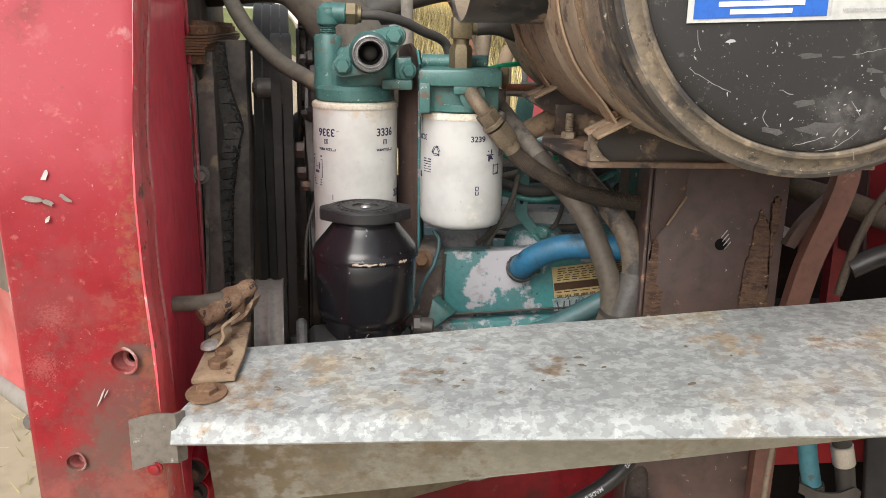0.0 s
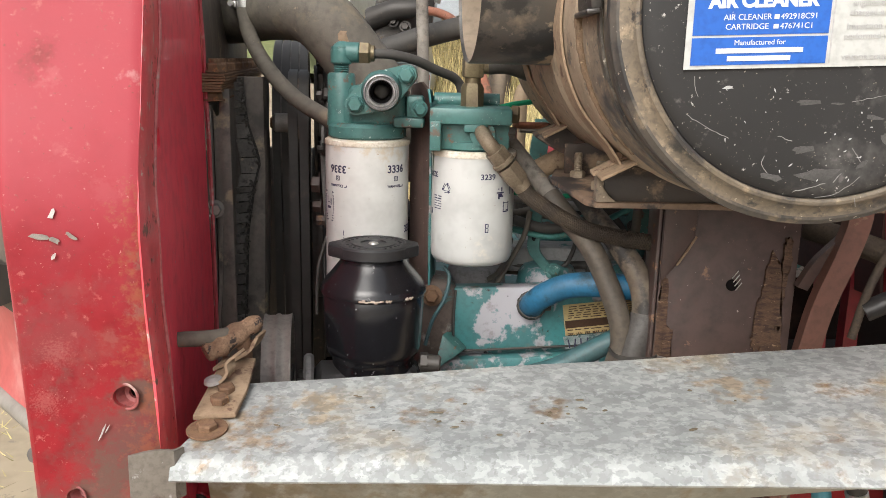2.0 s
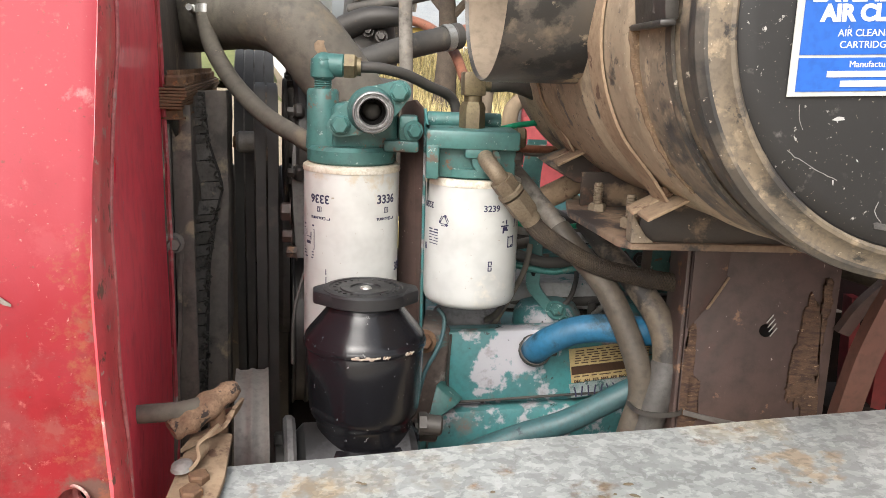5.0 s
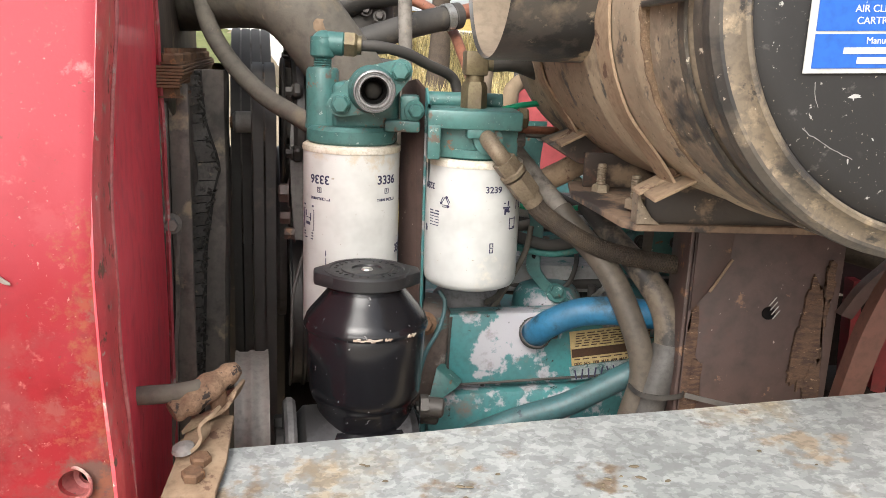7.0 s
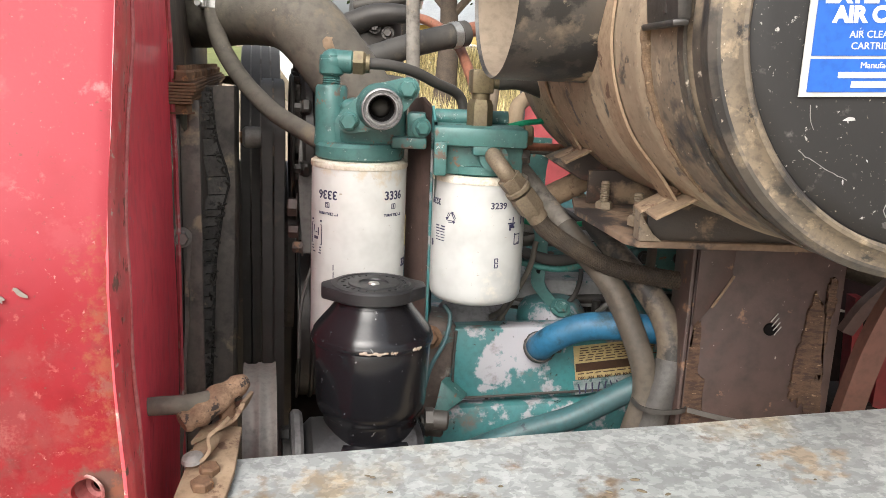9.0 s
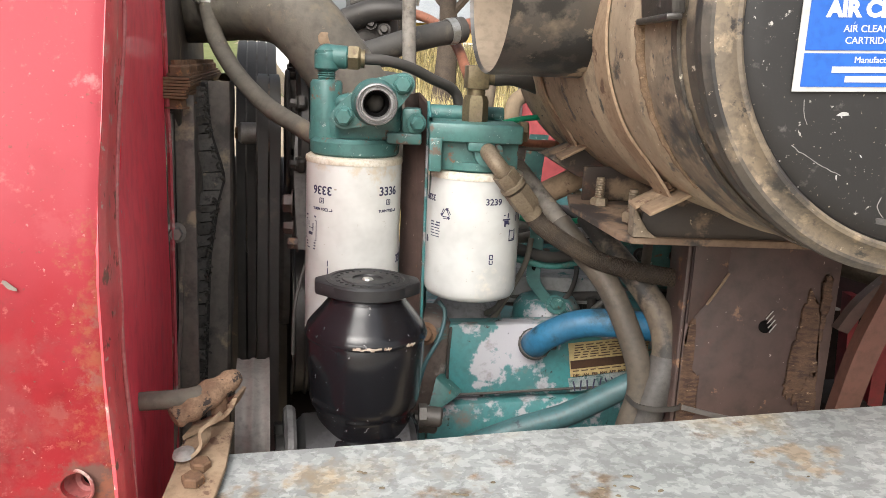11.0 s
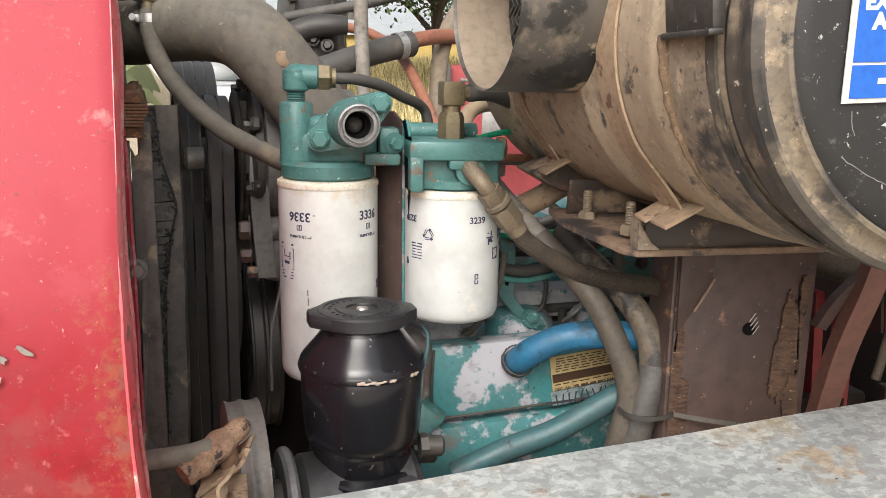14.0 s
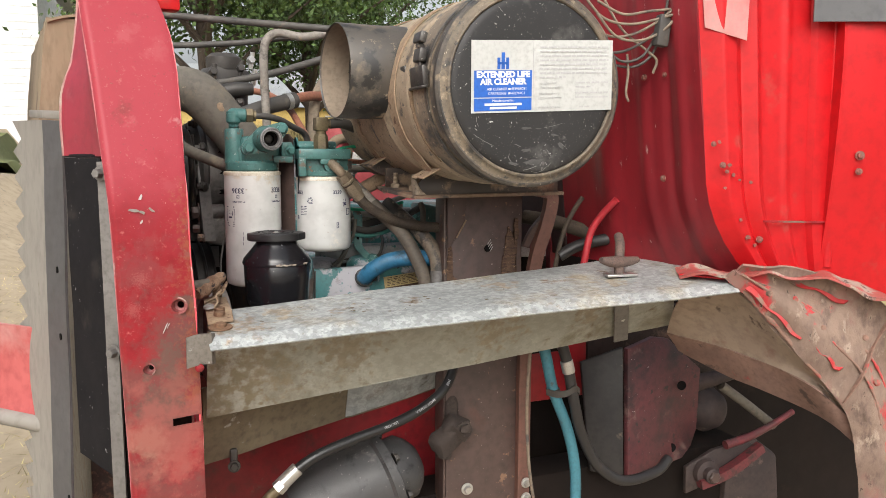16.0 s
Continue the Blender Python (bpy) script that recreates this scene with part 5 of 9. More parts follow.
for k, z in enumerate((1.116, 1.092)):
    ob = thing("mounting_bolt", (-0.247, 0.75, z), "dark oily mounting bolt behind the shell post", "bolt", "mounting bolts")
    part("head", bolt_bm((-0.247, 0.748, z), (0.1, -1, 0), 0.009, 0.008), DARKSTEEL, ob)
    part("boss", cyl((-0.247, 0.749, z), (-0.247, 0.78, z), 0.014, seg=18, edge=0.002), RED_DARK, ob)

# latch at the shelf's end: rusty plate, bolts and the rubber T-handle
latch = thing("hood_latch", (-0.185, 0.66, 1.27), "rusty hood latch with a worn rubber T-handle", "latch")


def on_shelf(x, y, dz=0.0):
    u = (x + 0.19) / 0.78
    b, f = SB0.lerp(SB1, u), SF0.lerp(SF1, u)
    k = (y - f.y) / (b.y - f.y)
    return Vector((x, y, f.z + (b.z - f.z) * k + dz))


part("base_plate", prism([on_shelf(-0.204, 0.626, 0.001), on_shelf(-0.169, 0.630, 0.001), on_shelf(-0.169, 0.665, 0.002), on_shelf(-0.174, 0.715, 0.006), on_shelf(-0.206, 0.718, 0.006), on_shelf(-0.205, 0.67, 0.002)], (0, 0, 0.005), 0.001), TANPLATE, latch)
for x, y, dz, r in ((-0.186, 0.662, 0.007, 0.0075), (-0.187, 0.645, 0.007, 0.008), (-0.188, 0.614, 0.001, 0.0085)):
    p = on_shelf(x, y, dz)
    bm = hexa(p, (0, -0.1, 1), r, 0.006)
    if y < 0.62:
        lathe([(0, 0), (0.0165, 0), (0.0165, 0.0018), (0, 0.0018)], p + Vector((0, 0, -0.001)), (0, -0.1, 1), 24, bm, cap=False)
    part("bolt", bm, RUSTY, latch)
part("spring_clip", strip([(-0.205, 0.70, 1.286), (-0.192, 0.715, 1.289), (-0.178, 0.72, 1.297), (-0.172, 0.726, 1.308), (-0.178, 0.73, 1.300), (-0.19, 0.735, 1.292)], 0.022, 0.003, (0.1, 1, 0)), TANPLATE, latch)
part("stem", tube([(-0.187, 0.722, 1.275), (-0.186, 0.722, 1.29), (-0.188, 0.722, 1.306)], 0.007, 10, 5), RUSTY, latch)
part("t_handle", tube([(-0.216, 0.700, 1.297), (-0.206, 0.708, 1.302), (-0.190, 0.722, 1.311), (-0.176, 0.738, 1.3175)], 0.0098, 18, 12, scale=lambda t: 0.62 + 0.09 * math.sin(t * 23) + 0.5 * math.sin(math.pi * min(1, 0.12 + t * 0.86))), mat("cracked_perished_rubber", (0.36, 0.235, 0.15), (0.16, 0.095, 0.06), 0.9, 0, 60, (((0.04, 0.03, 0.027), 0.3, 70, 0.9, 0),), 0.8, 150), latch, "cracked brown rubber T-handle")
part("rubber_cord", tube([(-0.262, 0.70, 1.307), (-0.235, 0.702, 1.309), (-0.21, 0.707, 1.310), (-0.192, 0.72, 1.311)], 0.0072, 14, 8, scale=lambda t: 0.8 + 0.2 * min(1, t * 3)), RUBBER_DUSTY, latch, "perished rubber cord")

part("curled_tab", strip([(-0.206, 0.676, 1.283), (-0.199, 0.673, 1.2815), (-0.192, 0.674, 1.2835), (-0.187, 0.678, 1.290), (-0.189, 0.685, 1.297), (-0.182, 0.694, 1.302)], 0.016, 0.0025, (0.15, 1, 0)), TANPLATE, latch, "curled worn steel tab")
part("tab_bolt", lathe([(0, 0), (0.0085, 0), (0.0075, 0.003), (0.004, 0.0048), (0, 0.005)], (-0.200, 0.671, 1.282), (-0.1, -0.15, 1), 20, cap=False), ALU, latch, "dull worn tab rivet")
# second latch near the cab
LATCHBROWN = mat("perished_brown_rubber", (0.15, 0.095, 0.075), (0.06, 0.045, 0.04), 0.75, 0, 40, (((0.24, 0.18, 0.14), 0.2, 60, 0.9, 0),), 0.6, 150)
l2 = thing("hood_latch", (0.449, 0.65, 1.31), "brown rubber hood latch with bright base plate", "latch")
p = on_shelf(0.449, 0.655, 0.0)
part("base_plate", prism([p + Vector(v) for v in ((-0.026, -0.012, 0.001), (0.028, -0.014, 0.001), (0.03, 0.012, 0.001), (-0.022, 0.014, 0.001))], (0, 0, 0.004), 0.001), BRIGHT, l2)
part("stem", tube([p, p + Vector((0, 0, 0.012)), p + Vector((0.002, 0.004, 0.026)), p + Vector((0.012, 0.02, 0.05)), p + Vector((0.02, 0.04, 0.062))], 0.008, 12, 6), LATCHBROWN, l2)
part("t_handle", tube([p + Vector((-0.040, -0.012, 0.030)), p + Vector((-0.018, -0.006, 0.026)), p + Vector((0.012, 0.0, 0.024)), p + Vector((0.038, 0.006, 0.026))], 0.0085, 12, 6, scale=lambda t: 0.6 + 0.5 * math.sin(math.pi * t)), LATCHBROWN, l2, "perished brown rubber T-handle")

# ---- fuel filters ----


def upright(b, axis, z, angle, r):
    return wrap(b, axis, r, angle, z)


def spin_on_filter(axis, r, z0, z1, label):
    f = thing("fuel_filter", (*axis, z0), label, "fuel filter", "fuel filters")
    part("can", lathe([(0, z0), (r * 0.80, z0), (r * 0.93, z0 + 0.003), (r * 0.985, z0 + 0.008), (r, z0 + 0.016), (r, z1 - 0.010), (r * 0.992, z1 - 0.006), (0, z1 - 0.006)], (*axis, 0), seg=64, cap=False), WHITE, f)
    part("rolled_rim", lathe([(r * 0.9, z1 - 0.0075), (r * 1.012, z1 - 0.0075), (r * 1.022, z1 - 0.005), (r * 1.012, z1 - 0.002), (r * 0.95, z1), (r * 0.85, z1), (r * 0.9, z1 - 0.0075)], (*axis, 0), seg=64, cap=False), STAINED, f)
    return f


def stained_white(f):
    """The tall filter's can, with brown runs below its rim."""
    m = mat("stained_white_can", (0.59, 0.60, 0.58), (0.54, 0.545, 0.525), 0.34, 0, 3, (((0.66, 0.61, 0.50), 0.24, 12, 0.6, 0, 0.12), ((0.35, 0.32, 0.27), 0.10, 130, 0.6, 0)), 0.02)
    return stain(m, [(Vector(c), r, (0.50, 0.40, 0.26), rs, k) for c, r, rs, k in (((0.025, -0.043, 0.192), 0.016, 80, 0.6), ((0.005, -0.049, 0.197), 0.012, 90, 0.6), ((-0.03, -0.04, 0.196), 0.012, 90, 0.5), ((0.030, -0.040, 0.17), 0.010, 60, 0.35), ((0.042, -0.025, 0.19), 0.016, 80, 0.5))])


A1, A2, R1, R2 = (-0.108, 0.996), (0.0205, 0.997), 0.0500, 0.0500
f1 = spin_on_filter(A1, R1, 1.262, 1.468, "tall white spin-on fuel filter with stained rim")
f1.children[0].data.materials[0] = stained_white(f1)
f2 = spin_on_filter(A2, R2, 1.321, 1.458, "short white spin-on fuel filter")


def prints(parent, axis, r, items):
    for kind, text, size, ang, z, turned in items:
        if kind == "t":
            b = lettering(text, size, bold=size * 0.018)
        else:
            b = bmesh.new()
            for x, y, w, h in text:
                merge(b, bar(w, h, x, y))
        part("print", wrap(b, axis, r, ang, z, turned), PRINTDARK, parent)


def square(s, t=0.0006):
    return [(0, s / 2, s, t), (0, -s / 2, s, t), (-s / 2, 0, t, s), (s / 2, 0, t, s)]


prints(f1, A1, R1, [
    ("t", "3336", 0.0125, 0.86, 1.4345, False), ("t", "3336", 0.0125, -0.62, 1.4345, True),
    ("b", square(0.005), 0, 0.86, 1.4235, False), ("t", "1", 0.005, 0.86, 1.4235, False),
    ("b", square(0.005), 0, -0.62, 1.4235, False), ("t", "2", 0.005, -0.62, 1.4235, False),
    ("t", "TURN TO", 0.0038, 0.78, 1.4145, False), ("t", "TURN TO", 0.0038, -0.70, 1.4145, False),
    ("b", square(0.0028, 0.0005) + [(0.005, -0.001, 0.004, 0.0008), (0.0066, 0.0, 0.0008, 0.0025)], 0, 0.96, 1.4145, False),
    ("b", square(0.0028, 0.0005) + [(0.005, -0.001, 0.004, 0.0008), (0.0066, 0.0, 0.0008, 0.0025)], 0, -0.50, 1.4145, False),
    ("b", square(0.021, 0.0005) + [(0, 0.002, 0.008, 0.0006), (0, -0.004, 0.008, 0.003), (-0.004, 0.006, 0.0006, 0.006), (0.005, 0.003, 0.001, 0.008)] + [(0, 0.0145, 0.02, 0.0018), (0, -0.0135, 0.019, 0.0012), (0, -0.0165, 0.019, 0.0012), (0.001, -0.0195, 0.016, 0.0012)], 0, -0.98, 1.391, False),
    ("b", [(0, 0.009, 0.0008, 0.006), (0.0002, 0.0, 0.0008, 0.008), (0, -0.009, 0.0008, 0.005)], 0, -0.45, 1.350, False),
    ("t", "3336", 0.0125, 1.45, 1.36, False),
])
prints(f2, A2, R2, [
    ("t", "3239", 0.0092, 0.36, 1.4295, False), ("t", "3239", 0.0092, -1.15, 1.4295, True),
    ("b", [(0, 0, 0.0105, 0.0014), (0, -0.003, 0.006, 0.004), (0.002, 0.004, 0.0014, 0.005), (-0.002, -0.006, 0.002, 0.003), (0.0035, -0.0045, 0.002, 0.002), (-0.003, 0.0045, 0.002, 0.001)], 0, 0.70, 1.411, False),
    ("b", [(0, 0.0045, 0.009, 0.0009), (-0.0045, 0, 0.0009, 0.012), (0.0045, 0, 0.0009, 0.012), (0, -0.006, 0.009, 0.0012), (0.0025, -0.0045, 0.004, 0.0012)], 0, 0.90, 1.394, False),
    ("b", [(0, 0.0035, 0.009, 0.0009), (-0.0045, 0, 0.0009, 0.010), (0.0045, 0, 0.0009, 0.010)], 0, 1.12, 1.413, False),
    ("b", [(0, 0.0035, 0.004, 0.001), (-0.0017, 0.0015, 0.001, 0.004), (0.0017, 0.0015, 0.001, 0.003), (0, -0.001, 0.004, 0.001), (-0.0017, -0.004, 0.001, 0.004), (0, -0.006, 0.004, 0.001), (0.0017, -0.004, 0.001, 0.003)], 0, 0.36, 1.371, False),
    ("b", [(0.001, -0.003 * k, 0.015 - 0.0006 * (k % 3), 0.0014 if k < 2 else 0.0009) for k in range(6)], 0, -0.98, 1.404, False),
    ("b", [(0, 0, 0.003, 0.007), (0.002, -0.001, 0.001, 0.004)], 0, -1.28, 1.384, False),
])
# three chasing arrows
bm = bmesh.new()
for k in range(3):
    a = k * 2 * math.pi / 3 - math.pi / 2
    c = Vector((math.cos(a), math.sin(a), 0)) * 0.0030
    d = Vector((-math.sin(a), math.cos(a), 0))
    for off, w in ((0.0, 0.0007), (0.0019, 0.0007)):
        q = c * (1 + off / 0.0030)
        merge(bm, box((*(q - d * 0.0006)[:2], 0), (0.0072 - off, w, 0.0004), (0, 0, math.degrees(a) + 90)))
    e = c * 1.32 + d * 0.0036
    merge(bm, box((*e[:2], 0), (0.0026, 0.0026, 0.0004), (0, 0, math.degrees(a) + 45)))
part("print", wrap(bm, A2, R2, -0.66, 1.4145), PRINTDARK, f2)

# ---- filter heads ----
h1 = thing("filter_mount_casting", (-0.105, 0.996, 1.468), "teal-painted cast fuel filter head with an open port", "filter head", "filter heads")
part("base", lathe([(0, 1.4685), (0.044, 1.4685), (0.0465, 1.471), (0.0465, 1.482), (0.043, 1.486), (0, 1.486)], (*A1, 0), seg=48, cap=False), TEAL, h1)
bm = box((-0.094, 1.004, 1.505), (0.068, 0.066, 0.05), bevel=0.009, seg=3)
lathe([(0.0175, 0), (0.0165, 0.02), (0.0165, 0.058), (0.0145, 0.061), (0, 0.061)], (-0.1385, 0.994, 1.482), (0, 0, 1), 24, bm, cap=False)
box((-0.118, 0.992, 1.497), (0.04, 0.03, 0.034), bevel=0.008, bm=bm)
part("body", bm, TEAL, h1)
BAREPORT = mat("scraped_port_metal", (0.30, 0.30, 0.30), (0.16, 0.16, 0.16), 0.4, 0.4, 60, (((0.05, 0.05, 0.05), 0.34, 70, 0.6, 0, 0.1),), 0.2)
B1, B2, PC = Vector((-0.1165, 0.957, 1.509)), Vector((-0.0585, 0.957, 1.543)), Vector((-0.0865, 0.957, 1.5245))
hull = bmesh.new()
for c, r in ((B1, 0.0125), (B2, 0.0115), (PC, 0.0225)):
    for y in (0, 0.022):
        for k in range(20):
            a = 2 * math.pi * k / 20
            hull.verts.new((c.x + r * math.cos(a), c.y + y, c.z + r * math.sin(a)))
bmesh.ops.convex_hull(hull, input=hull.verts)
bmesh.ops.dissolve_limit(hull, angle_limit=0.02, verts=hull.verts, edges=hull.edges)
part("flange", hull, TEAL, h1)
part("port_housing", lathe([(0.0235, 0), (0.0210, 0.012), (0.0202, 0.043), (0.0190, 0.046), (0.0175, 0.046)], PC, (0.10, -1, 0), 36, cap=False), TEAL, h1)
part("port_ring", lathe([(0.0198, 0.0462), (0.0192, 0.0490), (0.0178, 0.0495), (0.0172, 0.0465), (0.0158, 0.0465), (0.0152, 0.0495), (0.0136, 0.0495), (0.0128, 0.046), (0.0122, 0.038)], PC, (0.10, -1, 0), 44, cap=False), BAREPORT, h1, "bare scraped metal port ring")
part("port_bore", lathe([(0.0123, 0.040), (0.0118, 0.028), (0.0095, 0.026), (0.0090, 0.014), (0, 0.014)], PC, (0.10, -1, 0), 30, cap=False), HOLE, h1)
part("check_ball", lathe([(0.0095, 0.0142), (0.0085, 0.020), (0.0050, 0.024), (0, 0.025)], PC, (0.10, -1, 0), 20, cap=False), RUBBER, h1)
for p in (B1, B2):
    bm = lathe([(0, 0), (0.0098, 0), (0.0098, 0.0035), (0.0088, 0.0045), (0, 0.0045)], p, (0, -1, 0), 22, cap=False)
    hexa(p + Vector((0, -0.0045, 0)), (0, -1, 0), 0.0085, 0.006, bm)
    part("bolt", bm, TEAL, h1)
bm = box((-0.056, 0.972, 1.489), (0.036, 0.022, 0.012), bevel=0.003)
box((-0.049, 0.975, 1.507), (0.02, 0.026, 0.026), bevel=0.004, bm=bm)
part("mounting_lug", bm, TEAL, h1)
for x, z in ((-0.0445, 1.505),):
    part("lug_bolt", bolt_bm((x, 0.963, z), (0.35, -1, 0), 0.0072, 0.007), TEAL, h1)
elb = thing("pipe_elbow", (-0.1385, 0.994, 1.543), "teal-painted pipe elbow screwed into the filter head", "pipe fitting")
part("nipple", stud_bm((-0.1385, 0.994, 1.541), (0, 0, 1), 0.0095, 0.016), TEAL, elb)
bm = cyl((-0.1385, 0.994, 1.553), (-0.1385, 0.994, 1.571), 0.0128, seg=22, edge=0.002)
lathe([(0, 0), (0.0125, 0), (0.0125, 0.006), (0, 0.006)], (-0.1385, 0.994, 1.567), (0, 0, 1), 22, bm, cap=False)
cyl((-0.1385, 0.994, 1.5675), (-0.1165, 0.995, 1.5665), 0.0118, seg=22, edge=0.002, bm=bm)
bmesh.ops.create_uvsphere(bm, u_segments=20, v_segments=12, radius=0.0132, matrix=Matrix.Translation((-0.1375, 0.994, 1.5665)))
part("body", bm, TEAL, elb)
bm = hexa((-0.1165, 0.995, 1.5665), (1, 0.02, -0.02), 0.0135, 0.013)
lathe([(0.0095, 0), (0.0095, 0.004), (0, 0.004)], (-0.1035, 0.995, 1.5662), (1, 0.02, -0.02), 16, bm, cap=False)
part("nut", bm, BRASS, elb)
hose = thing("fuel_line", (-0.05, 1.02, 1.5), "thin dusty fuel line arching behind the filter head", "hose", "engine hoses")
part("line", tube([(-0.101, 0.995, 1.566), (-0.08, 0.998, 1.5655), (-0.053, 1.012, 1.5595), (-0.028, 1.035, 1.548), (-0.008, 1.055, 1.5395), (0.001, 1.062, 1.528), (0.004, 1.064, 1.505), (0.004, 1.064, 1.47)], 0.0058, 14, 8), RUBBER, hose)

bk = thing("filter_bracket", (-0.043, 1.01, 1.2), "brown steel angle bracket between the fuel filters", "bracket")
part("face", prism([(-0.058, 1.022, 1.22), (-0.033, 0.995, 1.22), (-0.033, 0.995, 1.523), (-0.044, 0.990, 1.535), (-0.058, 1.022, 1.530)], (0.003, 0.003, 0), 0.0008), BROWNPLATE, bk)
part("side", prism([(-0.0315, 0.994, 1.22), (-0.028, 1.05, 1.22), (-0.028, 1.05, 1.512), (-0.0315, 0.955, 1.512), (-0.0345, 0.955, 1.528), (-0.0335, 0.993, 1.524)], (0.003, 0, 0), 0.0008), TEAL_WORN, bk)

h2 = thing("filter_mount_casting", (0.0205, 0.997, 1.452), "teal-painted box-shaped fuel filter head with brass fitting", "filter head", "filter heads")
part("base", lathe([(0, 1.458), (0.040, 1.458), (0.0425, 1.460), (0.0425, 1.468), (0, 1.468)], (*A2, 0), seg=44, cap=False), TEAL, h2)
bm = box((0.016, 0.990, 1.4985), (0.094, 0.088, 0.019), bevel=0.003)
box((0.018, 0.998, 1.476), (0.086, 0.070, 0.034), bevel=0.002, bm=bm)
box((-0.024, 0.956, 1.476), (0.013, 0.022, 0.034), bevel=0.002, bm=bm)
lathe([(0.016, 0), (0.0145, 0.02), (0, 0.02)], (0.030, 0.972, 1.479), (0, -1, 0), 24, bm, cap=False)
box((0.022, 0.958, 1.486), (0.028, 0.02, 0.012), bevel=0.003, bm=bm)
part("body", bm, TEAL, h2)
part("rear_tube", cyl((-0.03, 1.028, 1.513), (0.05, 1.028, 1.513), 0.009, seg=18, edge=0.001), TEAL, h2)
part("end_plug", hexa((0.0635, 0.985, 1.500), (1, 0, 0), 0.0115, 0.009), BRASS, h2)
part("lower_plug", hexa((0.061, 0.97, 1.479), (1, -0.2, 0), 0.008, 0.008), DARKSTEEL, h2)
bf = thing("brass_fitting", (0.0165, 0.992, 1.5125), "tarnished brass elbow fitting on the filter head", "pipe fitting")
bm = hexa((0.0165, 0.992, 1.507), (0, 0, 1), 0.0135, 0.0275)
cyl((0.0165, 0.992, 1.5345), (0.0165, 0.992, 1.541), 0.0095, seg=18, bm=bm)
part("adapter", bm, BRASS, bf)
bm = box((0.0165, 0.992, 1.553), (0.023, 0.022, 0.024), (0, 0, 8), 0.002)
cyl((0.028, 0.993, 1.554), (0.042, 0.995, 1.554), 0.0085, seg=16, bm=bm)
part("elbow", bm, BRASS, bf)
hose = thing("fuel_hose", (0.09, 1.02, 1.5), "black rubber hose from the brass elbow, wired tight", "hose", "engine hoses")
part("hose", tube([(0.034, 0.994, 1.554), (0.055, 0.996, 1.555), (0.08, 1.005, 1.548), (0.12, 1.03, 1.53), (0.17, 1.07, 1.50)], 0.0095, 14, 8), RUBBER, hose)
part("tie_wire", tube([(0.024, 0.984, 1.5665), (0.036, 0.985, 1.566), (0.048, 0.986, 1.564), (0.056, 0.988, 1.562)], 0.0016, 8, 6), BRIGHT, hose)

# braided hose from the second head
bh = thing("braided_hose", (0.13, 0.95, 1.36), "dusty braided fuel hose with steel hex fittings", "hose", "engine hoses")
E0, E1, E2, E3 = Vector((0.0295, 0.945, 1.480)), Vector((0.0375, 0.930, 1.470)), Vector((0.058, 0.936, 1.446)), Vector((0.082, 0.944, 1.415))
part("elbow", tube([(0.030, 0.956, 1.481), E0, E1, lerp(E1, E2, 0.5)], 0.0085, 14, 6), FITTING, bh)
d = (E3 - E1).normalized()
bm = hexa(E1 + d * 0.010, d, 0.0125, 0.016)
lathe([(0.0105, 0), (0.0135, 0.001), (0.0135, 0.005), (0.0105, 0.006)], E1 + d * 0.024, d, 20, bm, cap=False)
part("swivel_nut", bm, FITTING, bh)
bm = hexa(E1 + d * 0.032, d, 0.0135, 0.026)
cyl(E1 + d * 0.056, E1 + d * 0.066, 0.0105, seg=20, bm=bm)
part("socket", bm, FITTING, bh)
S = E1 + d * 0.060
path = [S, S + d * 0.02, (0.115, 0.952, 1.390), (0.150, 0.945, 1.374), (0.195, 0.937, 1.3655), (0.245, 0.932, 1.361), (0.30, 0.935, 1.36)]
BRAID = mat("dusty_braid", (0.080, 0.058, 0.038), (0.038, 0.029, 0.022), 0.8, 0, 40, (), 0.2)
BRAIDGAP = mat("dark_between_the_braid", (0.022, 0.018, 0.014), (0.035, 0.028, 0.021), 0.8, 0, 40, (), 0.2)
sm = smooth_path(path, 14)
part("hose", sweep(sm, ring_section(0.0087, 18)), BRAIDGAP, bh)
bm = bmesh.new()
n = len(sm)
for s in (1, -1):
    for k in range(10):
        pts = []
        for i, p in enumerate(sm):
            t = (sm[min(i + 1, n - 1)] - sm[max(i - 1, 0)]).normalized()
            u = t.cross(Vector((0, 1, 0))).normalized()
            v = t.cross(u)
            a = s * i * 0.75 + k * math.pi / 5
            pts.append(p + (u * math.cos(a) + v * math.sin(a)) * 0.0090)
        sweep(smooth_path(pts, 4), ring_section(0.0007, 5), bm)
tagged(part("braid", bm, BRAID, bh, "woven brown braid"), kind="stuff")

# ---- power steering reservoir and pump ----
RA = (-0.0828, 0.856)
res = thing("steering_reservoir", (*RA, 1.25), "glossy black power steering reservoir with ribbed cap", "fluid reservoir")
part("can", lathe([(0, 1.212), (0.0440, 1.212), (0.0445, 1.2420), (0.0465, 1.2470), (0.0495, 1.2505), (0.0513, 1.2560), (0.0522, 1.2650), (0.0537, 1.2900), (0.0545, 1.3165), (0.0535, 1.3185), (0, 1.3185)], (*RA, 0), seg=64, cap=False), BLACK, res)
part("seam", lathe([(0.0535, 1.3165), (0.0562, 1.3175), (0.0568, 1.3205), (0.0556, 1.3235), (0.0535, 1.3235), (0.0535, 1.3165)], (*RA, 0), seg=64, cap=False), BLACK, res)
part("shoulder", lathe([(0.0555, 1.3225), (0.0548, 1.3265), (0.0515, 1.331), (0.0415, 1.343), (0.0345, 1.352), (0.0325, 1.356), (0.0325, 1.362), (0, 1.362)], (*RA, 0), seg=64, cap=False), BLACK, res)
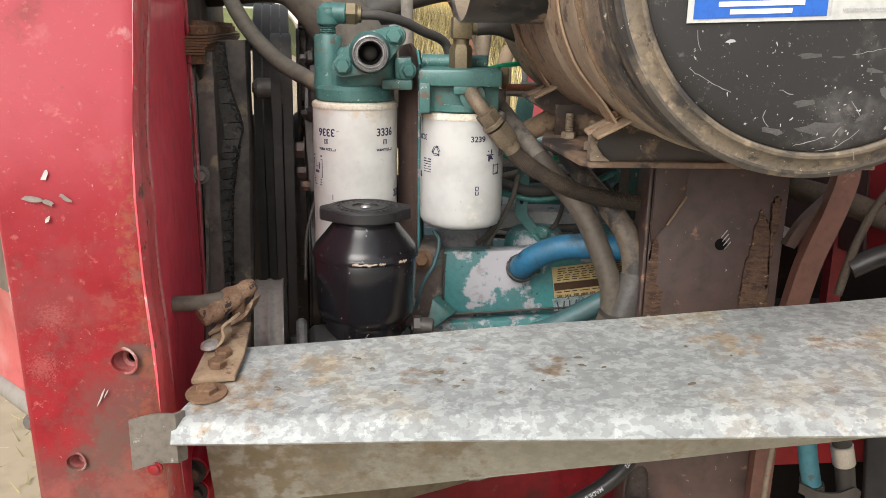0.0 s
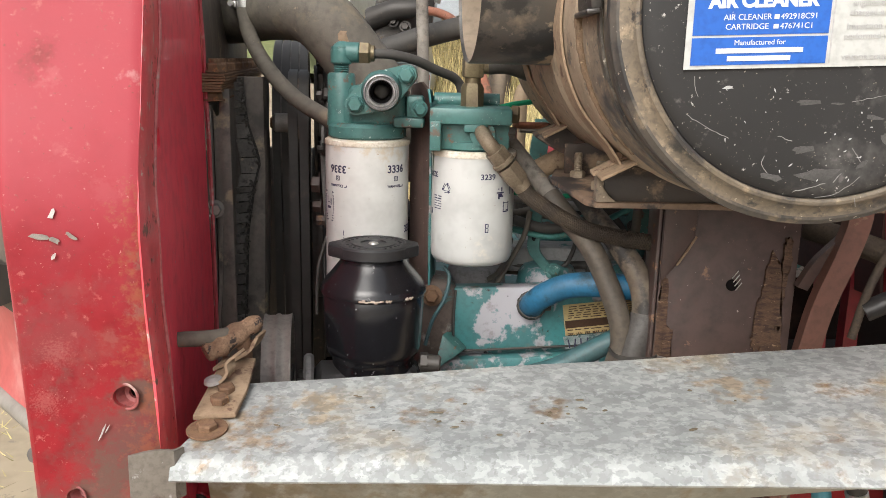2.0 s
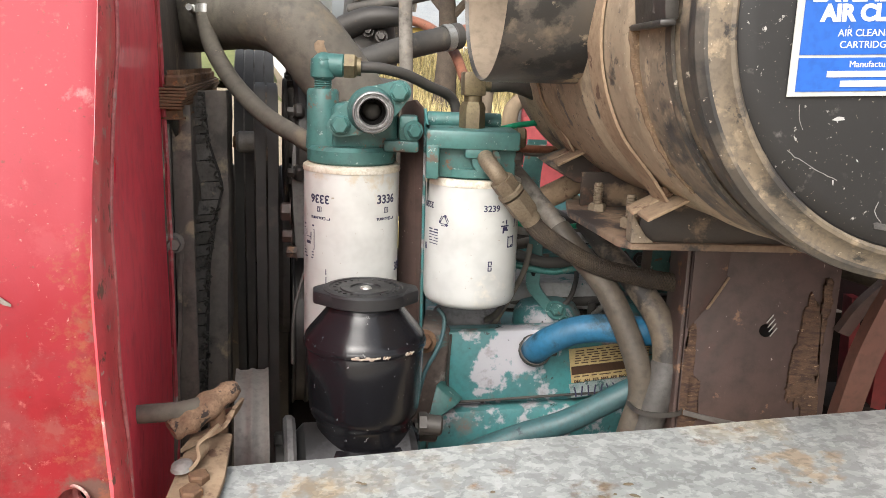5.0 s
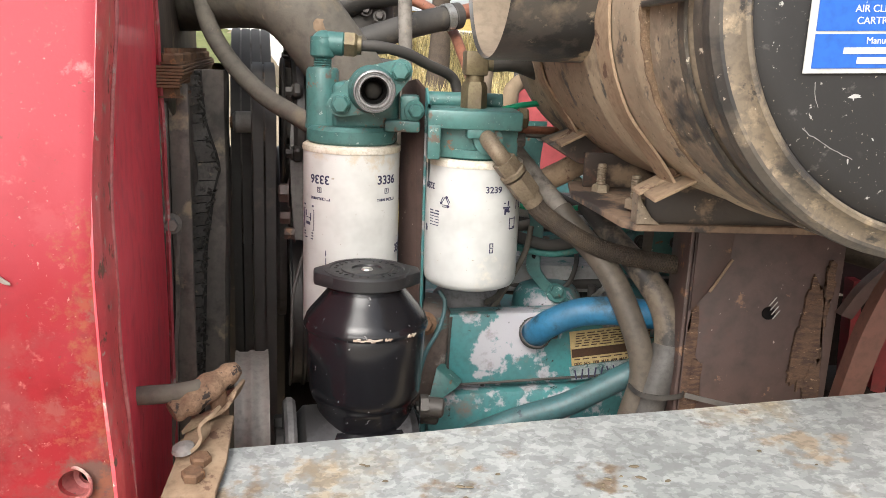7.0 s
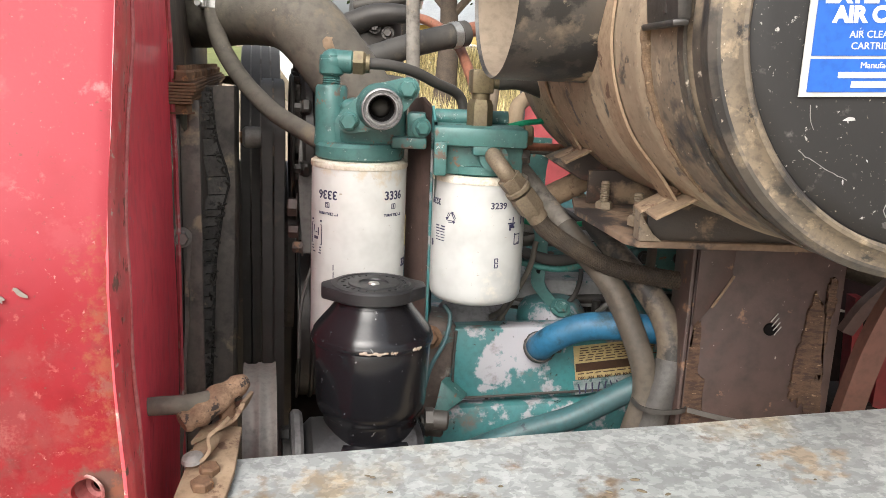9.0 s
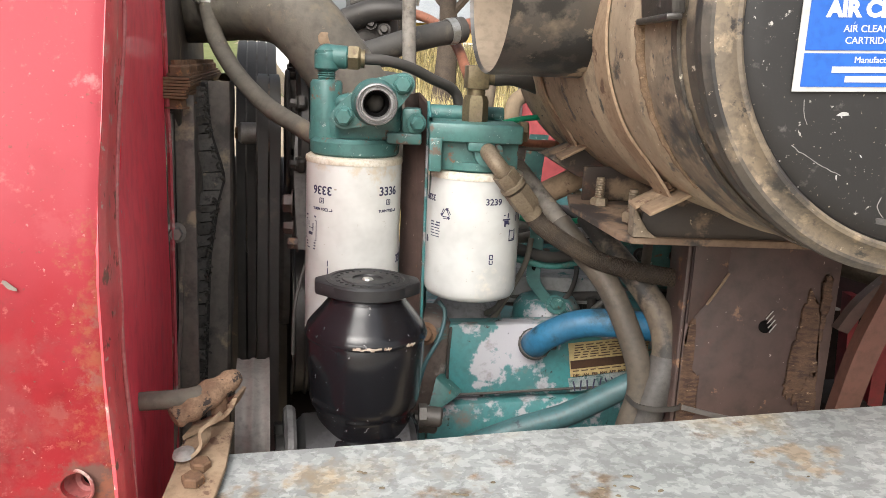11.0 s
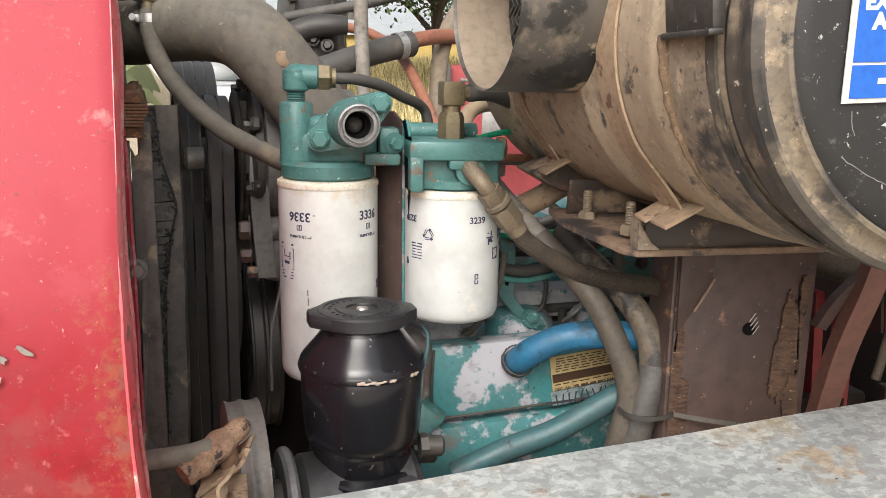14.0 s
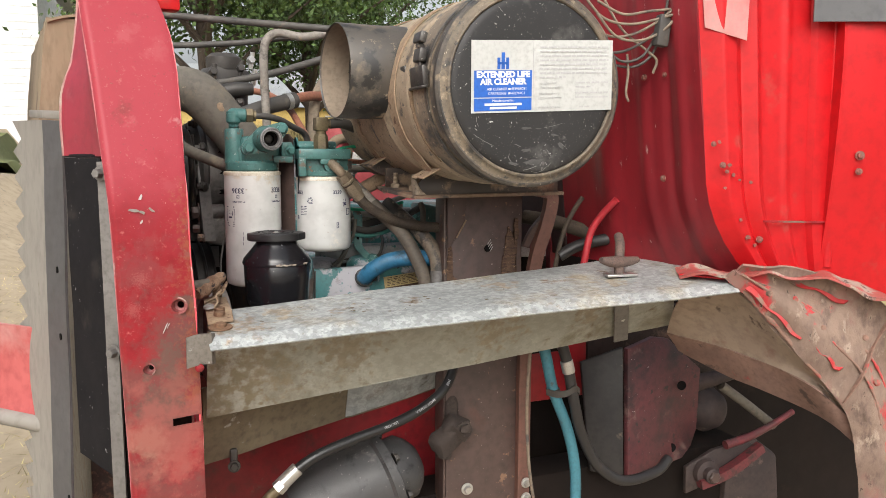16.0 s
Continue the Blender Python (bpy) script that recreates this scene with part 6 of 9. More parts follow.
bm = lathe([(0, 1.3565), (0.0385, 1.3565), (0.0405, 1.358), (0.0405, 1.3675), (0.0385, 1.3695), (0.034, 1.3700), (0.033, 1.3690), (0.024, 1.3690), (0.023, 1.3700), (0.014, 1.3700), (0.0135, 1.3685), (0.010, 1.3685), (0, 1.3685)], (*RA, 0), seg=56, cap=False)
for a in (8, 188):
    m = pose(*RA, 0, 0, 0, a)
    b2 = prism([(0.030, -0.027, 1.3565), (0.0480, -0.0085, 1.3565), (0.0480, 0.0085, 1.3565), (0.030, 0.027, 1.3565)], (0, 0, 0.0125), 0.0025)
    bmesh.ops.transform(b2, matrix=m, verts=b2.verts)
    merge(bm, b2)
cap = part("cap", bm, CAPBLACK, res)
part("rivet", lathe([(0, 0), (0.0055, 0), (0.0045, 0.0014), (0.002, 0.002), (0, 0.002)], (*RA, 1.3685), seg=16, cap=False), BRIGHT, cap)
for r, count, off in ((0.0285, 26, 0.2), (0.0185, 14, 0.9)):
    bm = bmesh.new()
    for k in range(count):
        if k % 7 == 6:
            continue
        a = 2 * math.pi * k / count + off
        box((RA[0] + r * math.cos(a), RA[1] + r * math.sin(a), 1.3694), (0.0032, 0.0012, 0.0008), (0, 0, math.degrees(a)), bm=bm)
    part("raised_print", bm, CAPBLACK, cap)
bm = bmesh.new()
for a0, a1 in ((-1.68, -1.30), (-1.22, -1.12), (-0.82, -0.66)):
    for k in range(8):
        a = a0 + (a1 - a0) * k / 7
        r = 0.0568 + 0.0002
        box((RA[0] + r * math.cos(a), RA[1] + r * math.sin(a), 1.3202 + 0.0006 * math.sin(k * 2.1)), ((a1 - a0) / 7 * r * 1.25, 0.0012, 0.0022 + 0.0008 * math.sin(k * 1.7)), (0, 0, math.degrees(a) + 90), 0.0004, 1, bm)
part("chipped_paint", bm, mat("bare_rusty_chip", (0.55, 0.50, 0.45), (0.38, 0.26, 0.18), 0.5, 0.4, 200, (), 0.2), res, "chipped seam showing bare metal")
DULLSTEEL = mat("dull_oversprayed_steel", (0.19, 0.185, 0.182), (0.11, 0.106, 0.105), 0.5, 0.3, 18, (((0.03, 0.03, 0.03), 0.36, 18, 0.5, 0, 0.1),), 0.12)
pump = thing("steering_pump", (-0.0828, 0.856, 1.1), "grey cast power steering pump oversprayed with black", "pump")
bm = cyl((-0.147, 0.85, 1.186), (-0.036, 0.85, 1.186), 0.052, seg=40, edge=0.008)
box((-0.088, 0.85, 1.15), (0.108, 0.130, 0.08), (-8, 0, 0), 0.014, 3, bm)
box((-0.052, 0.803, 1.216), (0.020, 0.030, 0.020), (0, 0, 20), 0.005, 2, bm)
part("housing", bm, PUMPGREY, pump)
bm = cyl((-0.158, 0.85, 1.188), (-0.147, 0.85, 1.188), 0.058, seg=44, edge=0.003)
box((-0.1525, 0.85, 1.145), (0.010, 0.150, 0.05), (-8, 0, 0), 0.003, 2, bm)
part("front_cover", bm, DULLSTEEL, pump, "dull grey round front flange")
part("mount_ring", lathe([(0.054, -0.012), (0.053, 0.004), (0.047, 0.008), (0, 0.008)], (*RA, 1.2225), (0, -0.08, 1), 40, cap=False), BLACK, pump, "overspray-blackened mounting ring")
bm = cyl((-0.165, 0.85, 1.2), (-0.147, 0.85, 1.2), 0.02, seg=20)
for y, z in ((0.893, 1.206), (0.812, 1.214)):
    hexa((-0.157, y, z), (-1, 0, 0), 0.009, 0.009, bm)
part("hub", bm, DARKSTEEL, pump)
for y, z in ((0.845, 1.238), (0.865, 1.222)):
    bm = cyl((-0.032, y, z), (-0.010, y - 0.004, z - 0.002), 0.0095, seg=16, edge=0.002)
    hexa((-0.032, y, z), (1, -0.1, 0), 0.011, 0.009, bm)
    part("hydraulic_fitting", bm, DARKSTEEL, pump)


pump.rotation_euler = (0, 0, radians(10.5))
CRANK = (math.cos(radians(10.5)), math.sin(radians(10.5)), 0)


def pulley(name, c, r, w, grooves, material, label, hub=0.3, group="pulleys", deep=0.004):
    """A belt pulley on an axis along x, with V grooves."""
    p = thing(name, (c[0], c[1], c[2] - r), label, "pulley", group)
    prof = [(r * 0.72, -w / 2), (r, -w / 2)]
    for g in range(grooves):
        a = -w / 2 + w * (g + 0.08) / grooves
        b = -w / 2 + w * (g + 0.92) / grooves
        prof += [(r, a), (r - deep, a + 0.0025), (r - deep, b - 0.0025), (r, b)]
    prof += [(r, w / 2), (r * 0.94, w / 2), (r * 0.90, w * 0.1), (r * 0.72, w * 0.05), (r * 0.72, -w / 2)]
    part("rim", lathe(prof, c, CRANK, 64, cap=False), material, p)
    part("web", lathe([(0, -w * 0.2), (r * 0.75, -w * 0.2), (r * 0.75, w * 0.06), (r * hub, w * 0.06), (r * hub, w * 0.5), (0, w * 0.5)], c, CRANK, 40, cap=False), DARKSTEEL, p)
    return p


pulley("pump_pulley", (-0.1875, 0.857, 1.2035), 0.080, 0.030, 2, PULLEY, "dull grey two-groove power steering pulley", deep=0.0016)
FANC = (-0.297, 1.45, 1.42)
# fan pulley's grey is raised to stand for reflections on its rim
pulley("fan_pulley", FANC, 0.166, 0.056, 4, mat("lightened_pulley_steel", (0.15, 0.14, 0.128), (0.085, 0.079, 0.072), 0.42, 0.35, 16, (((0.05, 0.042, 0.036), 0.3, 22, 0.7, 0, 0.1),), 0.1), "dark multi-groove fan pulley behind the radiator")
pulley("water_pump_pulley", (-0.205, 1.335, 1.19), 0.125, 0.040, 2, mat("worn_dark_pulley", (0.060, 0.056, 0.052), (0.045, 0.042, 0.040), 0.45, 0.2, 14, (((0.13, 0.115, 0.10), 0.2, 22, 0.7, 0, 0.15),), 0.1), "dark wide-groove water pump pulley")
ALTC = Vector((-0.244, 1.252, 1.463))
pulley("alternator_pulley", ALTC, 0.076, 0.030, 2, DARKSTEEL, "dark two-groove alternator pulley")


def belt(name, x, w, c0, r0, c1, r1, label):
    """A drive belt round two pulleys in the plane of x."""
    c0, c1 = Vector(c0), Vector(c1)
    d = c1 - c0
    th = math.atan2(d.y, d.x)
    al = math.acos(max(-1, min(1, (r0 - r1) / d.length)))
    pts = []
    for k in range(25):
        a = th + al + (2 * math.pi - 2 * al) * k / 24
        pts.append((c0.x + r0 * math.cos(a), c0.y + r0 * math.sin(a)))
    for k in range(25):
        a = th - al + 2 * al * k / 24
        pts.append((c1.x + r1 * math.cos(a), c1.y + r1 * math.sin(a)))
    bm = bmesh.new()
    rings = []
    n = len(pts)
    for i, (y, z) in enumerate(pts):
        t = Vector(pts[(i + 1) % n]) - Vector(pts[i - 1])
        nv = Vector((t.y, -t.x)).normalized() * 0.009
        rings.append([bm.verts.new(q) for q in ((x - w / 2, y, z), (x + w / 2, y, z), (x + w * 0.32, y - nv.x, z - nv.y), (x - w * 0.32, y - nv.x, z - nv.y))])
    for i in range(n):
        a, b = rings[i], rings[(i + 1) % n]
        for j in range(4):
            bm.faces.new((a[j], a[(j + 1) % 4], b[(j + 1) % 4], b[j]))
    piv = Vector((-0.297 if c0.x > 1.4 else -0.244, c0.x, 0))
    bmesh.ops.transform(bm, matrix=Matrix.Translation(piv) @ Matrix.Rotation(radians(10.5), 4, "Z") @ Matrix.Translation(-piv), verts=bm.verts)
    return single(name, bm, BELT, label, "drive belt", "drive belts")


for x in (-0.318, -0.304, -0.290, -0.276):
    belt("drive_belt", x, 0.0115, (1.45, 1.42), 0.168, (1.42, 0.95), 0.13, "worn black rubber drive belt")
for x in (-0.2515, -0.2365):
    belt("drive_belt", x, 0.0125, (1.252, 1.463), 0.079, (1.335, 0.95), 0.150, "worn black rubber drive belt")
DULLALU = mat("grimy_cast_aluminium", (0.17, 0.162, 0.152), (0.11, 0.104, 0.098), 0.55, 0.2, 16, (((0.06, 0.052, 0.046), 0.25, 24, 0.8, 0, 0.1), ((0.26, 0.24, 0.21), 0.14, 40, 0.8, 0, 0.06)), 0.2)
alt = thing("alternator", (-0.16, 1.26, 1.36), "dusty grey cast aluminium alternator with bolted end plate", "alternator")


def on_alt(s, r=0.0, a=0.0):
    """A point on the alternator: s along its shaft, r and angle round it."""
    c = ALTC + Vector(CRANK) * s
    side = Vector((-CRANK[1], CRANK[0], 0))
    return c + side * (r * math.cos(a)) + Vector((0, 0, r * math.sin(a)))


part("shaft_nut", lathe([(0, -0.004), (0.011, -0.004), (0.0145, 0.0), (0.0145, 0.020), (0, 0.022)], on_alt(-0.036), CRANK, 24, cap=False), ALU, alt, "pale shaft spacer")
part("nut", hexa(on_alt(-0.034), (-CRANK[0], -CRANK[1], 0), 0.009, 0.010), RUSTY, alt)
part("fan", lathe([(0.02, 0.0), (0.084, 0.0), (0.087, 0.002), (0.084, 0.005), (0.02, 0.005)], on_alt(0.022), CRANK, 48, cap=False), DARKSTEEL, alt)
for k in range(12):
    part("fan_blade", box(on_alt(0.031, 0.070, 2 * math.pi * k / 12), (0.010, 0.004, 0.026), (0, 0, 0), 0.0005, 1), DARKSTEEL, alt)
part("end_plate", lathe([(0.03, 0), (0.090, 0.0), (0.098, 0.004), (0.098, 0.013), (0.03, 0.014)], on_alt(0.036), CRANK, 48, cap=False), DUSTYBLACK, alt, "dusty black end plate")
for k in range(8):
    a = 2 * math.pi * k / 8 + 0.3
    bm = box(on_alt(0.040, 0.099, a), (0.012, 0.018, 0.018), (math.degrees(a), 0, 10), 0.003, 1)
    bolt_bm(on_alt(0.034, 0.099, a), (-CRANK[0], -CRANK[1], 0), 0.006, 0.007, bm=bm)
    part("end_lug", bm, DARKSTEEL, alt)
part("case", lathe([(0.05, 0.0), (0.090, 0.0), (0.095, 0.003), (0.096, 0.012), (0.094, 0.060), (0.0935, 0.062), (0.0935, 0.066), (0.094, 0.068), (0.088, 0.125), (0.07, 0.14), (0, 0.142)], on_alt(0.050), CRANK, 56, cap=False), DULLALU, alt)
for k in range(14):
    a = 2 * math.pi * k / 14
    part("vent_slot", box(on_alt(0.085, 0.093, a), (0.03, 0.012, 0.005), (math.degrees(a) + 90, 0, 10), 0.001, 1), HOLE, alt)
# pivot lugs, arm and their bolts
part("pivot_arm", strip([(-0.180, 1.165, 1.325), (-0.183, 1.168, 1.36), (-0.186, 1.172, 1.40), (-0.188, 1.18, 1.44), (-0.188, 1.20, 1.48)], 0.022, 0.014, (1, 0.2, 0)), DULLALU, alt)
bm = cyl((-0.197, 1.178, 1.382), (-0.150, 1.185, 1.382), 0.0155, seg=24, edge=0.003)
part("pivot_boss", bm, DULLALU, alt)
for p, r in (((-0.199, 1.177, 1.382), 0.0125), ((-0.1985, 1.183, 1.349), 0.009), ((-0.190, 1.165, 1.332), 0.008)):
    bm = bolt_bm(p, (-1, -0.1, 0), r, 0.012)
    lathe([(0, 0), (r * 1.4, 0), (r * 1.4, 0.002), (0, 0.002)], p, (-1, -0.1, 0), 18, bm, cap=False)
    part("pivot_bolt", bm, BROWNPLATE, alt)
part("lower_lug", box((-0.165, 1.19, 1.345), (0.040, 0.03, 0.060), (0, 12, 10), 0.008, 2), DULLALU, alt)
# timing cover behind the belts
tcv = thing("timing_cover", (-0.21, 1.40, 0.9), "dull grey cast timing cover behind the belts", "engine cover")
part("casting", lathe([(0, 0), (0.13, 0), (0.135, 0.006), (0.135, 0.045), (0.15, 0.05), (0.15, 0.08), (0, 0.08)], (-0.262, 1.44, 1.275), CRANK, 48, cap=False), mat("grey_cast_cover", (0.20, 0.19, 0.18), (0.14, 0.132, 0.125), 0.5, 0.2, 10, (((0.08, 0.07, 0.06), 0.25, 18, 0.8, 0, 0.12),), 0.1), tcv)
part("ledge", prism([(-0.262, 1.345, 1.318), (-0.195, 1.357, 1.318), (-0.195, 1.345, 1.328), (-0.262, 1.333, 1.328)], (0, 0.004, 0.003), 0.001), GREYSTEEL, tcv, "worn bright ledge")
# near-black block added to close the gap between the pulleys
part("lower_casting", box((-0.16, 1.42, 1.0), (0.16, 0.22, 0.62), (0, 0, 10), 0.01), UNDERDARK, tcv)

# upper radiator hose and its hoses
uh = thing("radiator_hose", (-0.2, 1.14, 1.4), "thick dusty ribbed upper radiator hose", "hose", "engine hoses")
part("hose", ribbed([(-0.385, 1.305, 1.621), (-0.341, 1.28, 1.621), (-0.272, 1.22, 1.626), (-0.215, 1.172, 1.622), (-0.180, 1.152, 1.601), (-0.141, 1.15, 1.554), (-0.106, 1.15, 1.508), (-0.06, 1.16, 1.45), (-0.005, 1.17, 1.38)], 0.0430, 0.008, 0.006, 32), RUBBER_DUSTY, uh)
part("worn_spot", lathe([(0, 0), (0.010, 0), (0.008, 0.001), (0, 0.0013)], (-0.1525, 1.1090, 1.5870), (0.38, -0.88, 0.25), 9, cap=False), TANPLATE, uh)
hh = thing("heater_hose", (-0.24, 1.12, 1.44), "dusty heater hose clamped to a brass tee", "hose", "engine hoses")
part("hose", tube([(-0.310, 1.205, 1.640), (-0.309, 1.20, 1.618), (-0.297, 1.19, 1.581), (-0.266, 1.16, 1.542), (-0.222, 1.115, 1.508), (-0.177, 1.078, 1.487), (-0.150, 1.055, 1.4765), (-0.11, 1.045, 1.466), (-0.07, 1.045, 1.46)], 0.0108, 16, 8), RUBBER_DUSTY, hh)
part("clamp", clamp_band((-0.3095, 1.2035, 1.630), (0, 0.1, 1), 0.0112, 0.010), BRIGHT, hh)
bm = cyl((-0.310, 1.205, 1.636), (-0.310, 1.207, 1.656), 0.009, seg=16)
box((-0.311, 1.207, 1.660), (0.036, 0.022, 0.020), (0, 4, 0), 0.002, bm=bm)
cyl((-0.36, 1.207, 1.655), (-0.325, 1.207, 1.659), 0.007, seg=14, bm=bm)
part("brass_tee", bm, BRASS, hh)

# ---- engine: side cover, valve gear, hoses ----
eng = thing("engine_block", (0.3, 1.35, 0.6), "teal-painted diesel engine block, worn to grey primer", "engine")
part("block", box((0.40, 1.48, 0.93), (0.96, 0.50, 0.62), (0, 0, 10), 0.02), TEAL_WORN, eng)
part("side_cover", prism([(0.0, 0.996, 1.283), (0.0, 0.996, 1.211), (0.012, 0.995, 1.200), (0.24, 1.034, 1.206), (0.24, 1.036, 1.284)], (-0.002, 0.014, 0), 0.003), TEAL_WORN, eng, "worn teal cover plate patched with grey")
part("cover_seam", tube([(0.003, 0.9945, 1.281), (0.0015, 0.9945, 1.25), (0.002, 0.9945, 1.216), (0.007, 0.9945, 1.206), (0.016, 0.996, 1.202), (0.12, 1.013, 1.2045), (0.24, 1.033, 1.2075)], 0.0016, 8, 6), RUBBER, eng, "dark oily seam round the cover plate")
part("cover_housing", prism([(-0.030, 1.004, 1.10), (0.42, 1.075, 1.11), (0.42, 1.075, 1.282), (-0.030, 1.004, 1.279)], (-0.003, 0.028, 0), 0.004), TEAL_WORN, eng)
GRIMETEAL = mat("grime_over_teal", (0.13, 0.10, 0.085), (0.075, 0.06, 0.052), 0.7, 0, 14, (((0.055, 0.17, 0.17), 0.38, 14, 0.5, 0, 0.06), ((0.30, 0.28, 0.26), 0.2, 22, 0.8, 0, 0.08)), 0.25)
part("end_casting", box((-0.026, 1.03, 1.230), (0.045, 0.08, 0.12), (0, 6, 8), 0.012, 3), GRIMETEAL, eng, "grimy end casting, teal under oil")
part("casting_bolt", bolt_bm((-0.026, 0.985, 1.276), (0, -1, 0.2), 0.009, 0.009), RUSTY, eng)
part("lower_flange", prism([(-0.02, 0.985, 1.11), (0.42, 1.055, 1.12), (0.42, 1.055, 1.198), (-0.02, 0.985, 1.192)], (0, 0.03, 0), 0.006), TEAL_WORN, eng)
part("gusset", prism([(-0.022, 0.96, 1.185), (0.012, 0.975, 1.207), (-0.012, 0.98, 1.228)], (0.008, 0.02, 0), 0.002), TEAL, eng)
PRIMERGREY = mat("bare_grey_primer_with_oil", (0.33, 0.32, 0.325), (0.21, 0.20, 0.20), 0.6, 0, 16, (((0.05, 0.043, 0.038), 0.34, 20, 0.6, 0, 0.08), ((0.05, 0.16, 0.16), 0.15, 26, 0.5, 0, 0.05)), 0.2)
for x in (0.026, 0.127, 0.236, 0.34):
    y = 1.075 + (x - 0.02) * 0.15
    part("rocker_dome", lathe([(0.043, 0), (0.041, 0.016), (0.034, 0.026), (0.022, 0.030), (0, 0.031)], (x, y + 0.02, 1.262), (0, 0, 1), 32, cap=False), TEAL_WORN if x > 0.05 else PRIMERGREY, eng)
part("manifold_bar", box((0.30, 1.170, 1.289), (0.54, 0.05, 0.036), (0, 1, 6), 0.005), mat("grey_worn_manifold", (0.36, 0.36, 0.36), (0.24, 0.24, 0.235), 0.6, 0.1, 14, (((0.03, 0.13, 0.13), 0.25, 25, 0.6, 0),), 0.15), eng)
part("cover_pipe", tube([(0.03, 1.145, 1.276), (0.14, 1.155, 1.270), (0.28, 1.175, 1.263), (0.45, 1.2, 1.255)], 0.009, 14, 6), DARKSTEEL, eng)
for x in (0.14, 0.175, 0.21):
    part("injector_stub", cyl((x, 1.15, 1.25), (x, 1.15, 1.295), 0.006, seg=12), DARKSTEEL, eng)
part("valve_cover", box((0.38, 1.46, 1.31), (0.56, 0.17, 0.14), (0, 0, 10), 0.03, 3), TEAL_WORN, eng)
part("upper_casting", box((0.285, 1.15, 1.350), (0.11, 0.05, 0.075), (0, 12, 10), 0.008), TEAL, eng)
part("front_cover", box((-0.11, 1.36, 1.02), (0.06, 0.5, 0.50), (0, 0, 10), 0.02), DARKSTEEL, eng)
part("lifting_bar", strip([(0.070, 1.105, 1.389), (0.095, 1.098, 1.386), (0.1045, 1.092, 1.378), (0.1055, 1.090, 1.36), (0.1045, 1.088, 1.335), (0.1045, 1.086, 1.316), (0.113, 1.083, 1.303), (0.128, 1.078, 1.288), (0.142, 1.074, 1.279)], 0.0165, 0.004, (0.9, -0.3, 0.1)), TEAL, eng, "bent teal bracket bar")
part("bar_hole", lathe([(0, 0), (0.0035, 0), (0.0035, 0.0008), (0, 0.0008)], (0.1045, 1.0855, 1.331), (0.1, -1, 0), 12, cap=False), HOLE, eng)
part("bar_bolt", bolt_bm((0.131, 1.072, 1.289), (0.1, -0.7, 0.6), 0.0085, 0.006), TEAL, eng)
part("teal_stay", strip([(0.123, 1.25, 1.478), (0.120, 1.25, 1.455), (0.117, 1.25, 1.43), (0.117, 1.25, 1.40)], 0.026, 0.005, (1, 0, 0)), TEAL, eng, "upright teal stay")
part("stay_bolt", bolt_bm((0.129, 1.246, 1.462), (0, -1, 0.1), 0.007, 0.007), ALU, eng)
part("rocker_peg", cyl((0.185, 1.12, 1.262), (0.185, 1.12, 1.287), 0.0055, seg=12, edge=0.001), DARKSTEEL, eng)
for k in range(4):
    x = 0.135 + 0.05 * k
    part("injector_line", tube([(x, 1.12, 1.270), (x + 0.006, 1.10, 1.285), (x + 0.018, 1.10, 1.298), (x + 0.03, 1.13, 1.318), (x + 0.035, 1.18, 1.335)], 0.0032, 8, 5), ALU if k % 2 else RUBBER, eng)
part("rear_manifold", box((0.26, 1.26, 1.352), (0.36, 0.05, 0.05), (0, 2, 8), 0.010, 3), DARKSTEEL, eng, "oily dark rear manifold")
for k in range(5):
    part("manifold_bolt", bolt_bm((0.13 + 0.055 * k, 1.222 + 0.008 * k, 1.362), (-0.1, -1, 0.2), 0.007, 0.007), GREYSTEEL, eng)
# data plate on the cover
dec = thing("data_plate", (0.19, 1.02, 1.22), "aged yellow engine data decal with brown bands", "decal")


def cover_at(x, z, d=0.0012):
    return Vector((x, 0.9955 + (x) * 0.165 - 0.0016 - d, z))


part("film", prism([cover_at(0.139, 1.260), cover_at(0.145, 1.219), cover_at(0.236, 1.228), cover_at(0.236, 1.268)], (0, 0.001, 0)), DECAL, dec)
for z0, z1 in ((1.229, 1.239),):
    part("brown_band", prism([cover_at(0.1445, z0, 0.002), cover_at(0.236, z0 + 0.008, 0.002), cover_at(0.236, z1 + 0.008, 0.002), cover_at(0.143, z1, 0.002)], (0, 0.0006, 0)), DECALBROWN, dec)
bm = bmesh.new()
for z in (1.2575, 1.2545, 1.2515, 1.2485, 1.2455, 1.2425, 1.2262):
    x = 0.147
    rr = random.Random(int(z * 1e5))
    while x < 0.23:
        w = rr.uniform(0.004, 0.014)
        c = cover_at(x + w / 2, z + (x - 0.14) * 0.088, 0.002)
        box(c, (w, 0.0005, 0.0011), (0, -5, 9), bm=bm)
        x += w + 0.003
part("print", bm, DECALBROWN, dec)
for k, text in enumerate(("DEC", "JAN", "FEB", "MAR", "APR", "MAY", "JUN", "JUL")):
    b = lettering(text, 0.0046, 0.0003, bold=0.00012)
    p = cover_at(0.152 + 0.0108 * k, 1.2212 + 0.00095 * k, 0.0022)
    bmesh.ops.transform(b, matrix=Matrix.Translation(p) @ Matrix.Rotation(radians(9.4), 4, "Z") @ Matrix.Rotation(radians(-5), 4, "Y") @ Matrix.Rotation(math.pi / 2, 4, "X"), verts=b.verts)
    part("month", b, DECALBROWN, dec)
